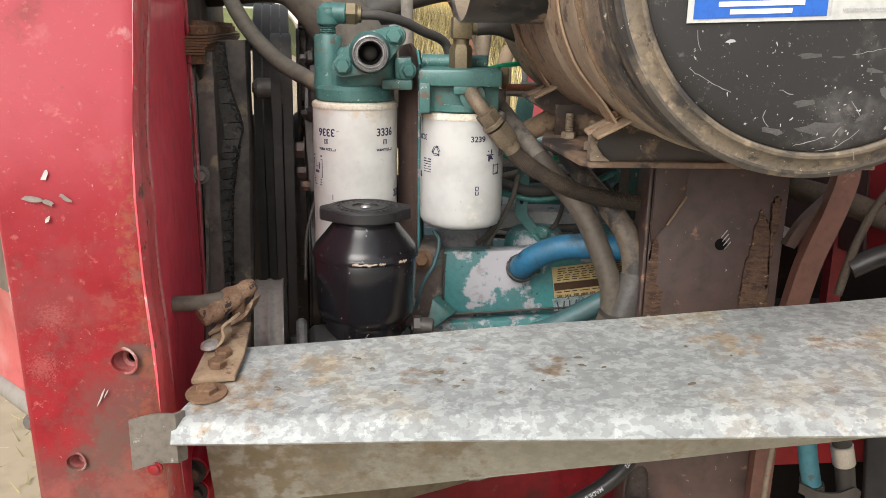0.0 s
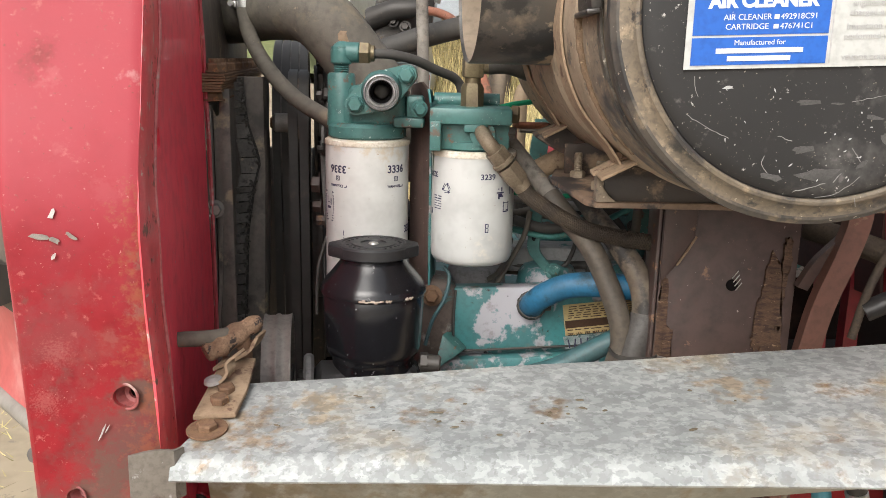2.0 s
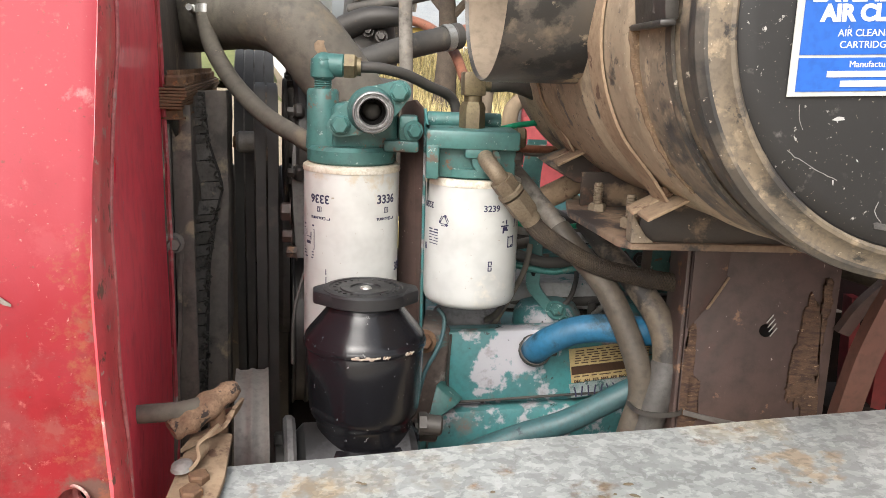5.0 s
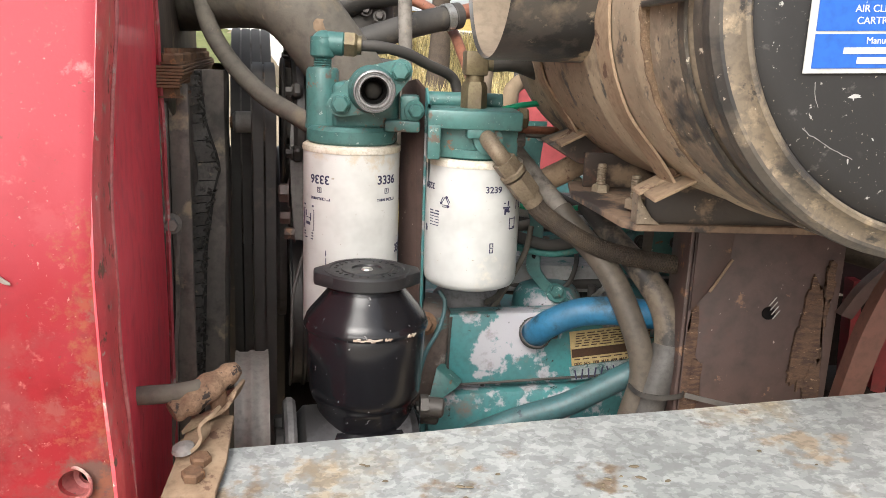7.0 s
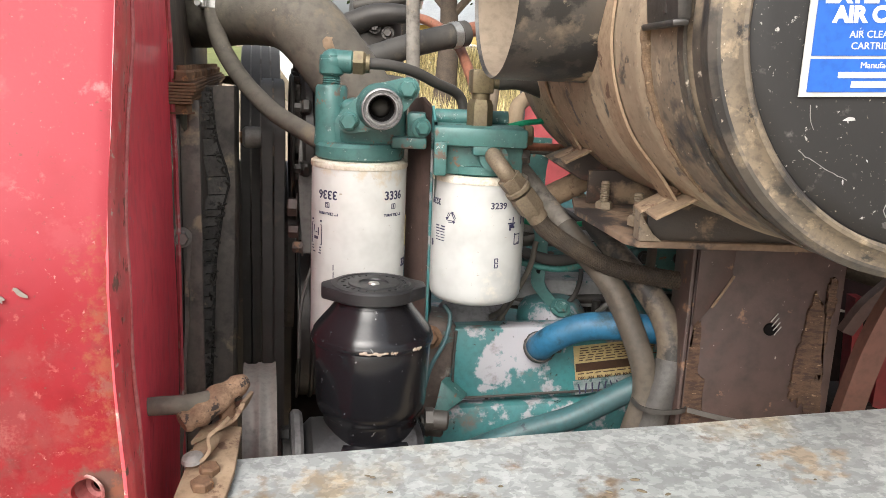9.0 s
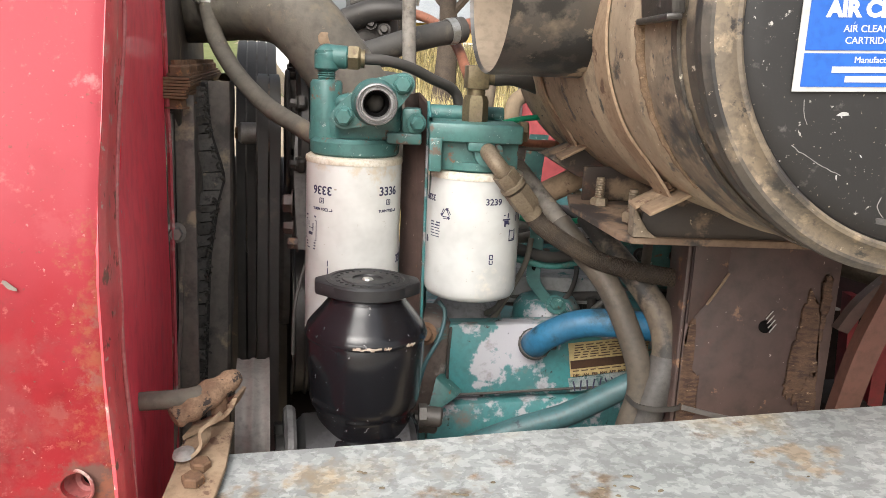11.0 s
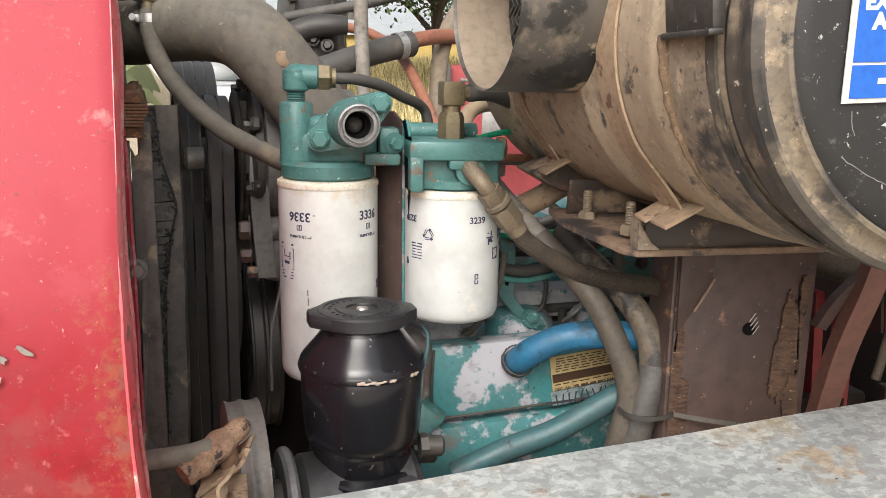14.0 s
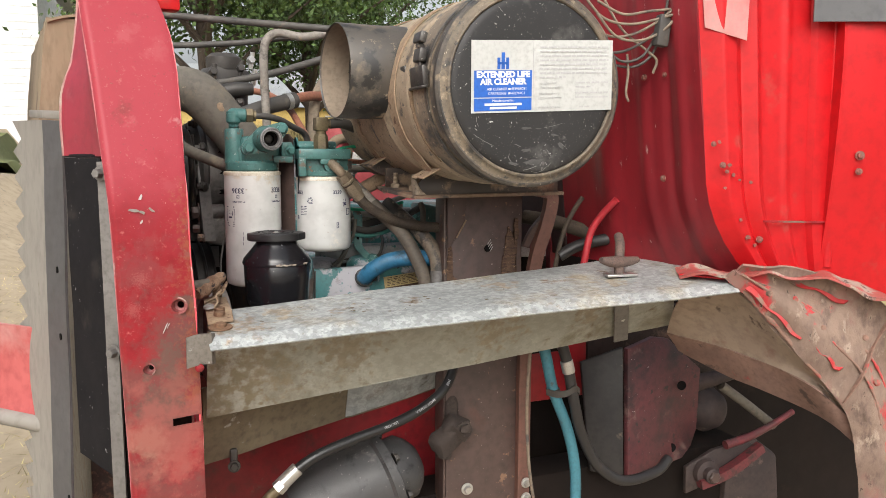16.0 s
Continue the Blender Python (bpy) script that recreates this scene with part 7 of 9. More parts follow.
part("stamped_strip", prism([cover_at(0.142, 1.2175, 0.001), cover_at(0.146, 1.201, 0.001), cover_at(0.236, 1.209, 0.001), cover_at(0.236, 1.2265, 0.001)], (0, 0.0008, 0)), mat("scuffed_bare_strip", (0.40, 0.42, 0.42), (0.16, 0.24, 0.24), 0.5, 0.2, 60, (((0.06, 0.12, 0.12), 0.35, 90, 0.6, 0, 0.05),), 0.2), dec, "scuffed bare metal strip")
bm = bmesh.new()
rr = random.Random(3)
for k in range(11):
    c = cover_at(0.150 + 0.0078 * k, 1.2085 + 0.0007 * k, 0.0022)
    box(c, (0.0016, 0.0006, 0.012), (0, rr.uniform(-25, 25), 9), bm=bm)
part("stamped_marks", bm, PRINTDARK, dec, "stamped dark marks")

block = thing("intake_casting", (0.27, 1.15, 1.30), "teal-painted intake casting behind the support plate", "casting", "engine castings")
bm = prism([(0.222, 1.12, 1.300), (0.315, 1.12, 1.300), (0.318, 1.12, 1.350), (0.300, 1.12, 1.364), (0.238, 1.12, 1.362), (0.225, 1.12, 1.340)], (0, 0.10, 0), 0.006)
part("body", bm, TEAL, block)
for x in (0.24, 0.285):
    part("bolt", bolt_bm((x, 1.118, 1.345), (0, -1, 0.1), 0.006, 0.006), DARKSTEEL, block)
PALEHOSE = mat("pale_grey_dusted_rubber", (0.29, 0.265, 0.235), (0.165, 0.145, 0.122), 0.65, 0, 14, (((0.075, 0.066, 0.058), 0.36, 18, 0.8, 0, 0.08), ((0.36, 0.28, 0.19), 0.26, 26, 0.9, 0, 0.08)), 0.2)
# darker hose colour holding the shadow on the lower length, plus dust patches
DARKHOSE = mat("shade_darkened_rubber", (0.125, 0.102, 0.078), (0.070, 0.060, 0.049), 0.6, 0, 12, (((0.19, 0.155, 0.11), 0.26, 16, 0.85, 0, 0.1),), 0.25)
TAPEGREY = mat("scuffed_grey_tape", (0.115, 0.108, 0.102), (0.070, 0.066, 0.062), 0.5, 0, 24, (((0.20, 0.18, 0.155), 0.22, 30, 0.7, 0, 0.1),), 0.2)
BROWNHOSE = mat("brown_oil_stained_rubber", (0.23, 0.185, 0.135), (0.115, 0.095, 0.075), 0.6, 0, 12, (((0.035, 0.031, 0.028), 0.42, 15, 0.55, 0, 0.07), ((0.42, 0.33, 0.22), 0.20, 30, 0.9, 0, 0.06)), 0.25)
for name, pts, r, m, label in (
    ("blue_hose", [(0.098, 1.010, 1.258), (0.100, 0.994, 1.268), (0.112, 0.982, 1.282), (0.138, 0.972, 1.297), (0.17, 0.962, 1.303), (0.205, 0.955, 1.303), (0.26, 0.96, 1.295)], 0.0152, BLUE_HOSE, "bright blue rubber water hose"),
    ("water_pipe", [(0.02, 0.955, 1.155), (0.05, 0.955, 1.169), (0.084, 0.955, 1.183), (0.126, 0.952, 1.199), (0.161, 0.950, 1.219), (0.202, 0.948, 1.243), (0.28, 0.95, 1.28)], 0.0130, TEAL_HOSE, "teal-painted water pipe beside the engine"),
    ("coolant_hose", [(0.045, 1.04, 1.484), (0.061, 1.03, 1.467), (0.084, 1.02, 1.440), (0.104, 1.00, 1.416), (0.125, 0.978, 1.390), (0.162, 0.950, 1.348), (0.190, 0.930, 1.287), (0.199, 0.925, 1.245), (0.190, 0.922, 1.205), (0.175, 0.925, 1.13)], 0.0125, PALEHOSE, "thick pale-dusted coolant hose tied beside the plate"),
    ("coolant_hose", [(0.150, 1.03, 1.405), (0.172, 0.985, 1.378), (0.196, 0.955, 1.350), (0.217, 0.935, 1.317), (0.2235, 0.925, 1.280), (0.213, 0.920, 1.240), (0.203, 0.918, 1.20), (0.188, 0.92, 1.12)], 0.0155, BROWNHOSE, "thick tan-dusted coolant hose tied beside the plate"),
):
    t = thing(name, pts[-1], label, "hose", "engine hoses")
    part("hose", tube(pts, r, 20, 8, scale=(lambda q: 0.72 + 0.28 * min(1.0, q * 1.7)) if name == "coolant_hose" else None), m, t)
    if name == "coolant_hose":
        line = smooth_path(pts, 8)
        if m == PALEHOSE:
            part("worn_lower_length", sweep(line[28:], ring_section(r + 0.0005, 20)), DARKHOSE, t, "lower length darkened in colour for the shadow on it")
        else:
            part("tape_wrap", sweep(line[-25:-6], ring_section(r + 0.0010, 20), scale=lambda q: 1 + 0.02 * math.sin(q * 40)), TAPEGREY, t, "black tape wrapped round the hose")
    if name == "blue_hose":
        part("clamp", clamp_band((0.0985, 1.004, 1.262), (0.1, -0.8, 0.6), 0.0168, 0.007), DARKSTEEL, t)
# zip tie round the two hoses with its long tail
zt = thing("cable_tie", (0.21, 0.9, 1.22), "grey plastic cable tie with a long tail", "cable tie")
part("loop", strip([(0.184, 0.918, 1.2375), (0.19, 0.897, 1.2365), (0.21, 0.889, 1.2365), (0.232, 0.895, 1.2375), (0.236, 0.915, 1.239)], 0.005, 0.0016, (0, 0, 1)), RUBBER, zt)
part("tail", strip([(0.234, 0.893, 1.2385), (0.26, 0.88, 1.237), (0.29, 0.872, 1.2335), (0.315, 0.868, 1.226), (0.33, 0.868, 1.215)], 0.005, 0.0014, (0, 0, 1)), GREYSTEEL, zt)

TEALDUST = mat("dusty_teal_paint", (0.07, 0.27, 0.24), (0.05, 0.19, 0.17), 0.5, 0, 30, (((0.22, 0.20, 0.17), 0.25, 40, 0.8, 0, 0.08),), 0.15)
for name, pts, r, m, label in (
    ("upper_hose", [(-0.14, 1.26, 1.565), (-0.09, 1.27, 1.583), (-0.05, 1.285, 1.597), (0.0, 1.315, 1.611), (0.008, 1.32, 1.613)], 0.0165, RUBBER, "thick black rubber hose with a worm clamp"),
    ("orange_pipe", [(0.004, 1.318, 1.6125), (0.03, 1.33, 1.6215), (0.07, 1.36, 1.627), (0.12, 1.40, 1.625), (0.2, 1.46, 1.61)], 0.0105, COPPER, "orange-brown pipe leading from the hose"),
    ("orange_cable", [(-0.13, 1.50, 1.645), (-0.07, 1.46, 1.642), (-0.03, 1.42, 1.630), (0.004, 1.36, 1.600), (0.022, 1.30, 1.558), (0.038, 1.24, 1.51), (0.05, 1.20, 1.47)], 0.0075, COPPER, "orange-brown cable arching down behind the filters"),
    ("grey_conduit", [(-0.056, 1.225, 1.50), (-0.057, 1.225, 1.56), (-0.060, 1.225, 1.64), (-0.060, 1.225, 1.70), (-0.053, 1.225, 1.730), (-0.030, 1.225, 1.744), (0.02, 1.22, 1.738), (0.07, 1.20, 1.745)], 0.0088, PALEHOSE, "upright grey ribbed conduit"),
    ("grey_pipe", [(0.05, 1.34, 1.46), (0.058, 1.36, 1.54), (0.07, 1.38, 1.62), (0.10, 1.40, 1.67), (0.15, 1.42, 1.69), (0.22, 1.44, 1.69)], 0.0125, RUBBER_TAN, "dusty grey pipe bending over to the air cleaner"),
    ("support_rod", [(-0.30, 0.97, 1.733), (-0.15, 0.96, 1.726), (0.0, 0.945, 1.7185), (0.10, 0.93, 1.714)], 0.0062, RUBBER, "thin black stay rod across the engine bay"),
    ("support_rod", [(-0.30, 1.30, 1.715), (-0.12, 1.27, 1.725), (-0.03, 1.26, 1.737), (0.10, 1.24, 1.75)], 0.0062, RUBBER, "thin black stay rod across the engine bay"),
    ("support_rod", [(-0.16, 1.55, 1.66), (-0.02, 1.50, 1.685), (0.15, 1.44, 1.735)], 0.0085, RUBBER, "dark green-black hose across the engine bay"),
    ("green_wire", [(0.050, 1.02, 1.506), (0.075, 1.03, 1.511), (0.11, 1.05, 1.512), (0.15, 1.08, 1.50), (0.18, 1.1, 1.48)], 0.0032, GREENWIRE, "thin green wire beside the filter head"),
    ("green_wire", [(0.05, 1.09, 1.395), (0.084, 1.085, 1.391), (0.105, 1.08, 1.388), (0.135, 1.08, 1.389), (0.167, 1.085, 1.394), (0.20, 1.10, 1.40)], 0.0034, GREENWIRE, "thin green wire across the engine"),
    ("ribbed_conduit", [(0.03, 1.09, 1.366), (0.060, 1.09, 1.359), (0.085, 1.085, 1.353), (0.118, 1.08, 1.346), (0.148, 1.08, 1.350), (0.183, 1.085, 1.362), (0.202, 1.09, 1.372), (0.24, 1.10, 1.39)], 0.0068, RUBBER, "black split conduit across the engine"),
    ("thin_pipe", [(0.03, 1.16, 1.33), (0.10, 1.14, 1.336), (0.17, 1.13, 1.352), (0.23, 1.15, 1.372)], 0.0045, TEAL, "thin teal injector pipe"),
    ("thin_pipe", [(0.05, 1.20, 1.36), (0.12, 1.17, 1.375), (0.19, 1.15, 1.40), (0.25, 1.16, 1.42)], 0.0055, ALU, "thin pale injector pipe"),
    ("thin_pipe", [(0.12, 1.20, 1.40), (0.16, 1.15, 1.385), (0.21, 1.12, 1.36), (0.24, 1.12, 1.32)], 0.0045, DARKSTEEL, "thin dark injector pipe"),
    ("brown_loop", [(0.085, 1.03, 1.432), (0.105, 1.025, 1.440), (0.13, 1.02, 1.437), (0.145, 1.02, 1.425)], 0.004, RUBBER_TAN, "thin tan loop of wire beside the hose"),
    ("ribbed_conduit", [(0.06, 1.12, 1.352), (0.10, 1.12, 1.362), (0.145, 1.13, 1.372), (0.18, 1.14, 1.378), (0.21, 1.15, 1.392)], 0.0065, RUBBER_DUSTY, "dusty ribbed conduit across the engine"),
    ("thin_pipe", [(0.06, 1.088, 1.345), (0.118, 1.082, 1.335), (0.15, 1.083, 1.339), (0.183, 1.088, 1.350), (0.23, 1.10, 1.372)], 0.0040, TEALDUST, "thin teal injector pipe under the conduit"),
    ("thin_pipe", [(0.05, 1.10, 1.385), (0.10, 1.10, 1.380), (0.16, 1.11, 1.372), (0.26, 1.14, 1.36)], 0.006, ALU, "thin steel injector pipe behind the conduit"),
    ("drain_pipe", [(0.232, 1.08, 1.40), (0.236, 1.075, 1.385), (0.235, 1.07, 1.365), (0.234, 1.07, 1.34)], 0.006, RUBBER_DUSTY, "short upright grey pipe under the bracket"),
    ("thin_pipe", [(0.29, 1.12, 1.40), (0.32, 1.10, 1.385), (0.35, 1.09, 1.37)], 0.006, GREYSTEEL, "short steel pipe under the bracket"),
    ("black_wire", [(0.045, 1.05, 1.262), (0.056, 1.055, 1.276), (0.076, 1.06, 1.312), (0.090, 1.062, 1.342), (0.096, 1.07, 1.37)], 0.0035, RUBBER_DUSTY, "dusty cable rising beside the lifting bar"),
    ("dark_pipe", [(0.03, 1.125, 1.283), (0.12, 1.13, 1.284), (0.22, 1.135, 1.286), (0.36, 1.15, 1.287)], 0.0062, RUBBER, "dark pipe along the rocker covers"),
    ("black_wire", [(0.07, 1.02, 1.345), (0.066, 1.02, 1.32), (0.056, 1.025, 1.298), (0.045, 1.04, 1.285)], 0.0035, RUBBER, "black wire hanging below the filter"),
    ("teal_wire", [(-0.012, 0.99, 1.312), (-0.005, 0.985, 1.30), (-0.010, 0.975, 1.275), (-0.024, 0.965, 1.25), (-0.032, 0.96, 1.22)], 0.0024, TEAL_HOSE, "thin painted wire hanging behind the reservoir"),
    ("black_wire", [(-0.155, 1.02, 1.36), (-0.163, 1.0, 1.33), (-0.168, 0.985, 1.30), (-0.168, 0.975, 1.25)], 0.002, RUBBER, "thin black wire beside the tall filter"),
    ("dusty_hose", [(0.085, 1.02, 1.422), (0.105, 1.02, 1.434), (0.120, 1.015, 1.443), (0.140, 1.01, 1.456), (0.18, 1.01, 1.476)], 0.0130, TANPLATE, "dusty hose rising under the air cleaner"),
    ("elbow_pipe", [(0.16, 1.36, 1.533), (0.13, 1.35, 1.532), (0.111, 1.33, 1.529), (0.094, 1.31, 1.518), (0.089, 1.30, 1.50), (0.089, 1.30, 1.47), (0.088, 1.30, 1.40)], 0.011, CREAM, "cream-painted pipe elbow behind the filters"),
    ("thin_pipe", [(0.085, 1.20, 1.469), (0.12, 1.20, 1.467), (0.16, 1.20, 1.466), (0.22, 1.21, 1.462)], 0.0075, RUBBER_DUSTY, "dusty grey pipe behind the filter head"),
    ("copper_line", [(0.07, 1.02, 1.485), (0.12, 1.06, 1.482), (0.2, 1.12, 1.478)], 0.0045, COPPER, "thin orange-brown line behind the filter head"),
):
    t = thing(name, pts[0], label, "pipe" if "pipe" in name or "rod" in name else ("wire" if "wire" in name else "hose"), "engine lines")
    part("line", tube(pts, r, 16 if r > 0.006 else 10, 8), m, t)
    if name == "upper_hose":
        part("clamp", clamp_band((-0.002, 1.313, 1.6105), (0.85, 0.5, 0.2), 0.0168, 0.012), BRIGHT, t)
        part("end_ring", cyl((0.004, 1.317, 1.612), (0.016, 1.324, 1.6145), 0.018, seg=20, edge=0.002), RUBBER, t)
# thermostat housing and filler behind the big hose
th = thing("thermostat_housing", (-0.08, 1.45, 1.5), "oily brown cast thermostat housing with bolts", "engine part")
part("casting", box((-0.125, 1.45, 1.600), (0.085, 0.10, 0.09), (0, -6, 10), 0.016, 3), DARKSTEEL, th)
part("outlet", tube([(-0.155, 1.40, 1.622), (-0.12, 1.39, 1.636), (-0.09, 1.388, 1.640), (-0.070, 1.39, 1.640)], 0.0165, 18, 6, scale=lambda t: 1.15 - 0.35 * t), DARKSTEEL, th)
for x, z in ((-0.118, 1.620), (-0.098, 1.612), (-0.135, 1.590)):
    part("bolt", bolt_bm((x, 1.392, z), (0, -1, 0.1), 0.0065, 0.007), DARKSTEEL, th)
cm = thing("compressor", (-0.12, 1.6, 1.6), "grimy cast air compressor with fittings", "engine part")
part("body", box((-0.12, 1.62, 1.655), (0.10, 0.10, 0.10), (0, 5, 15), 0.012, 2), DARKSTEEL, cm)
part("head", lathe([(0.04, 0), (0.042, 0.01), (0.042, 0.03), (0.03, 0.04), (0, 0.04)], (-0.12, 1.61, 1.70), (0, 0, 1), 28, cap=False), DARKSTEEL, cm)
for k, (x, z) in enumerate(((-0.085, 1.70), (-0.055, 1.68), (-0.15, 1.69), (-0.06, 1.72))):
    bm = hexa((x, 1.555, z), (0.3, -1, 0.2), 0.010, 0.014)
    cyl((x, 1.555, z - 0.02), (x + 0.006, 1.55, z + 0.02), 0.006, seg=10, bm=bm)
    part("fitting", bm, BRIGHT if k % 2 else DARKSTEEL, cm)
# red far side of the truck behind the engine
RED_FAR = mat("pink_faded_red_paint", (0.36, 0.06, 0.065), (0.28, 0.045, 0.05), 0.5, 0, 5, (((0.45, 0.16, 0.15), 0.3, 8, 0.6, 0, 0.2),), 0.06)
fs = thing("far_side_panel", (0.7, 2.1, 0.8), "red painted far side panel of the truck", "truck panel")
part("panel", quad_surface((0.195, 2.07, 1.0), (1.3, 2.07, 1.0), (1.3, 2.10, 1.62), (0.195, 2.08, 1.60), 20, 14, 0.005, 0.004, 5), RED_FAR, fs)
part("frame_leg", box((1.22, 2.085, 0.55), (0.06, 0.05, 1.1), bevel=0.004), UNDERDARK, fs)
part("edge", box((0.192, 2.07, 1.30), (0.012, 0.02, 0.6), bevel=0.002), RUBBER, fs)
part("rib", box((0.30, 2.06, 1.54), (0.09, 0.03, 0.02), bevel=0.004), RED_FAR, fs)
part("plate", box((0.32, 1.95, 1.475), (0.14, 0.006, 0.05), bevel=0.001), ALU, fs, "pale aluminium plate with holes")

# ---- air cleaner on its bracket ----
AX, AZ = 0.2555, 1.599
ac = thing("air_cleaner", (AX, 0.78, AZ - 0.146), "large drum air cleaner, black under thick tan dust", "air cleaner")


# everything on the drum is set square to it first and turned with it at the end
TURN = Matrix.Translation((AX, 0.600, 0)) @ Matrix.Rotation(radians(6.0), 4, "Z") @ Matrix.Translation((-AX, -0.600, 0))
LIDTURN = Matrix.Translation((AX, 0.587, 0)) @ Matrix.Rotation(radians(1.5), 4, "Z") @ Matrix.Translation((-AX, -0.587, 0))
BACK = TURN.inverted()
LIDFIX = BACK @ LIDTURN


def drum(profile, name, m, label="", lid=False):
    bm = lathe(profile, (AX, 0.0, AZ), (0, 1, 0), 96, cap=False)
    if lid:
        bmesh.ops.transform(bm, matrix=LIDFIX, verts=bm.verts)
    return part(name, bm, m, ac, label)


drum([(0.1385, 0.634), (0.1430, 0.642), (0.1450, 0.655), (0.1455, 0.688)], "front_band", BANDMIX, "oily black front band under patchy dust")
drum([(0.1455, 0.688), (0.1456, 0.70), (0.1468, 0.704), (0.1468, 0.716), (0.1455, 0.720), (0.1455, 0.820), (0.1464, 0.823), (0.1464, 0.829), (0.1455, 0.832), (0.1455, 1.035), (0.1475, 1.040), (0.1475, 1.052), (0.1455, 1.057), (0.143, 1.10), (0.125, 1.125), (0.07, 1.13), (0, 1.13)], "body", DUSTYTAN, "drum body caked in tan dust")
drum([(0.1365, 0.616), (0.1405, 0.618), (0.1410, 0.626), (0.1385, 0.634), (0.1385, 0.640)], "groove", DUSTYBLACK, lid=True)
drum([(0.1262, 0.5830), (0.1270, 0.5755), (0.1288, 0.5738), (0.1310, 0.5745), (0.1335, 0.5785), (0.1385, 0.5815), (0.1405, 0.5818)], "rim_hollow", RIMTAN, "hollow of the rim filled with tan dust", True)
drum([(0.1405, 0.5818), (0.1425, 0.582), (0.1462, 0.586), (0.1468, 0.594), (0.1440, 0.600), (0.1435, 0.606), (0.1455, 0.612), (0.1440, 0.6165), (0.1365, 0.6165)], "lid_rim", RINGDUST, "rolled rim grey with dust", True)
drum([(0, 0.5735), (0.085, 0.5735), (0.116, 0.5738), (0.1225, 0.5748), (0.1262, 0.5772), (0.1268, 0.583)], "lid", LIDBLACK, "scuffed black end lid", True)
clampr = drum([(0.1440, 0.626), (0.1462, 0.626), (0.1470, 0.633), (0.1462, 0.640), (0.1440, 0.640)], "clamp_band", RINGDUST, lid=True)
ca = math.radians(178)
cp = Vector((AX + 0.150 * math.cos(ca), 0.633, AZ + 0.150 * math.sin(ca) + 0.012))
bm = box(cp + Vector((-0.002, 0.010, -0.004)), (0.009, 0.062, 0.030), (0, -6, 0), 0.0025)
box(cp + Vector((-0.003, 0.010, -0.020)), (0.010, 0.064, 0.004), (0, -6, 0), 0.0015, bm=bm)
box(cp + Vector((-0.002, 0.004, 0.026)), (0.012, 0.030, 0.020), (0, 10, 0), 0.003, bm=bm)
box(cp + Vector((-0.003, 0.0, 0.050)), (0.011, 0.036, 0.016), (0, 14, 0), 0.003, bm=bm)
cyl(cp + Vector((-0.003, 0, -0.014)), cp + Vector((-0.003, 0, 0.04)), 0.0035, seg=12, bm=bm)
hexa(cp + Vector((-0.003, 0, 0.036)), (0, 0, 1), 0.0065, 0.006, bm)
bmesh.ops.transform(bm, matrix=LIDFIX, verts=bm.verts)
CLIPDARK = mat("scuffed_dark_clip", (0.095, 0.088, 0.080), (0.055, 0.051, 0.048), 0.4, 0.4, 30, (((0.22, 0.18, 0.13), 0.24, 40, 0.8, 0, 0.08), ((0.42, 0.40, 0.37), 0.10, 180, 0.5, 0.3)), 0.15)
part("t_bolt", bm, CLIPDARK, clampr, "scuffed dark steel clip")
bm = box(cp + Vector((0.0015, 0.092, 0.004)), (0.007, 0.026, 0.030), (0, -6, 0), 0.002)
bmesh.ops.transform(bm, matrix=LIDFIX, verts=bm.verts)
part("strap_clip", bm, CLIPDARK, ac, "small dark steel clip")

# a ridge of caked dirt below the clamp's latch
pts = []
for k in range(60):
    a = math.radians(181 + 48 * k / 59)
    pts.append((AX + 0.1462 * math.cos(a), 0.6900 + 0.0006 * math.sin(k * 0.7), AZ + 0.1462 * math.sin(a)))
bm = sweep([Vector(p) for p in pts], ring_section(0.0046, 10), scale=lambda q: (1.0 - 0.8 * q) * (1 + 0.06 * math.sin(q * 40)))
for v in bm.verts:
    v.co += Vector((1, 1, 1)) * 0.0007 * noise.noise(v.co * 500)
part("caked_dirt", bm, mat("caked_brown_grit", (0.19, 0.125, 0.075), (0.12, 0.08, 0.05), 0.95, 0, 120, (((0.30, 0.22, 0.14), 0.3, 300, 0.95, 0, 0.1),), 0.8, 500), ac, "ridge of caked brown grit")


def turned(ob, m, degrees):
    """Turn a finished thing with the drum."""
    ob.location = m @ Vector(ob.location)
    ob.rotation_euler = (0, 0, radians(degrees))


MOUTH = BACK @ Vector((0.012, 0.822, 1.634))
DUCT = (BACK.to_3x3() @ Vector((0.987, 0.160, 0))).normalized()
DUCTMETAL = mat("dusty_dark_duct", (0.048, 0.044, 0.041), (0.085, 0.073, 0.059), 0.5, 0, 14, (((0.19, 0.15, 0.105), 0.36, 18, 0.8, 0, 0.14), ((0.022, 0.021, 0.020), 0.42, 24, 0.4, 0, 0.06), ((0.30, 0.245, 0.175), 0.19, 34, 0.85, 0, 0.06)), 0.15)
inlet = part("inlet_duct", lathe([(0.0755, 0.0), (0.0765, 0.0015), (0.0765, 0.080), (0.0770, 0.086), (0.0775, 0.110), (0.076, 0.145), (0.072, 0.08), (0.0742, 0.003), (0.0755, 0.0)], MOUTH, DUCT, 72, cap=False), DUCTMETAL, ac, "dusty dark round inlet duct")
part("inner_wall", lathe([(0.0740, 0.003), (0.0728, 0.050), (0.0705, 0.051), (0.0740, 0.0031)], MOUTH, DUCT, 72, cap=False), DUSTINSIDE, inlet, "tan dust inside the mouth")
side = Vector((-DUCT.y, DUCT.x, 0))
bm = lathe([(0, 0.056), (0.0722, 0.056), (0.0722, 0.060), (0, 0.060)], MOUTH, DUCT, 40, cap=False)
part("screen_back", bm, HOLE, inlet)
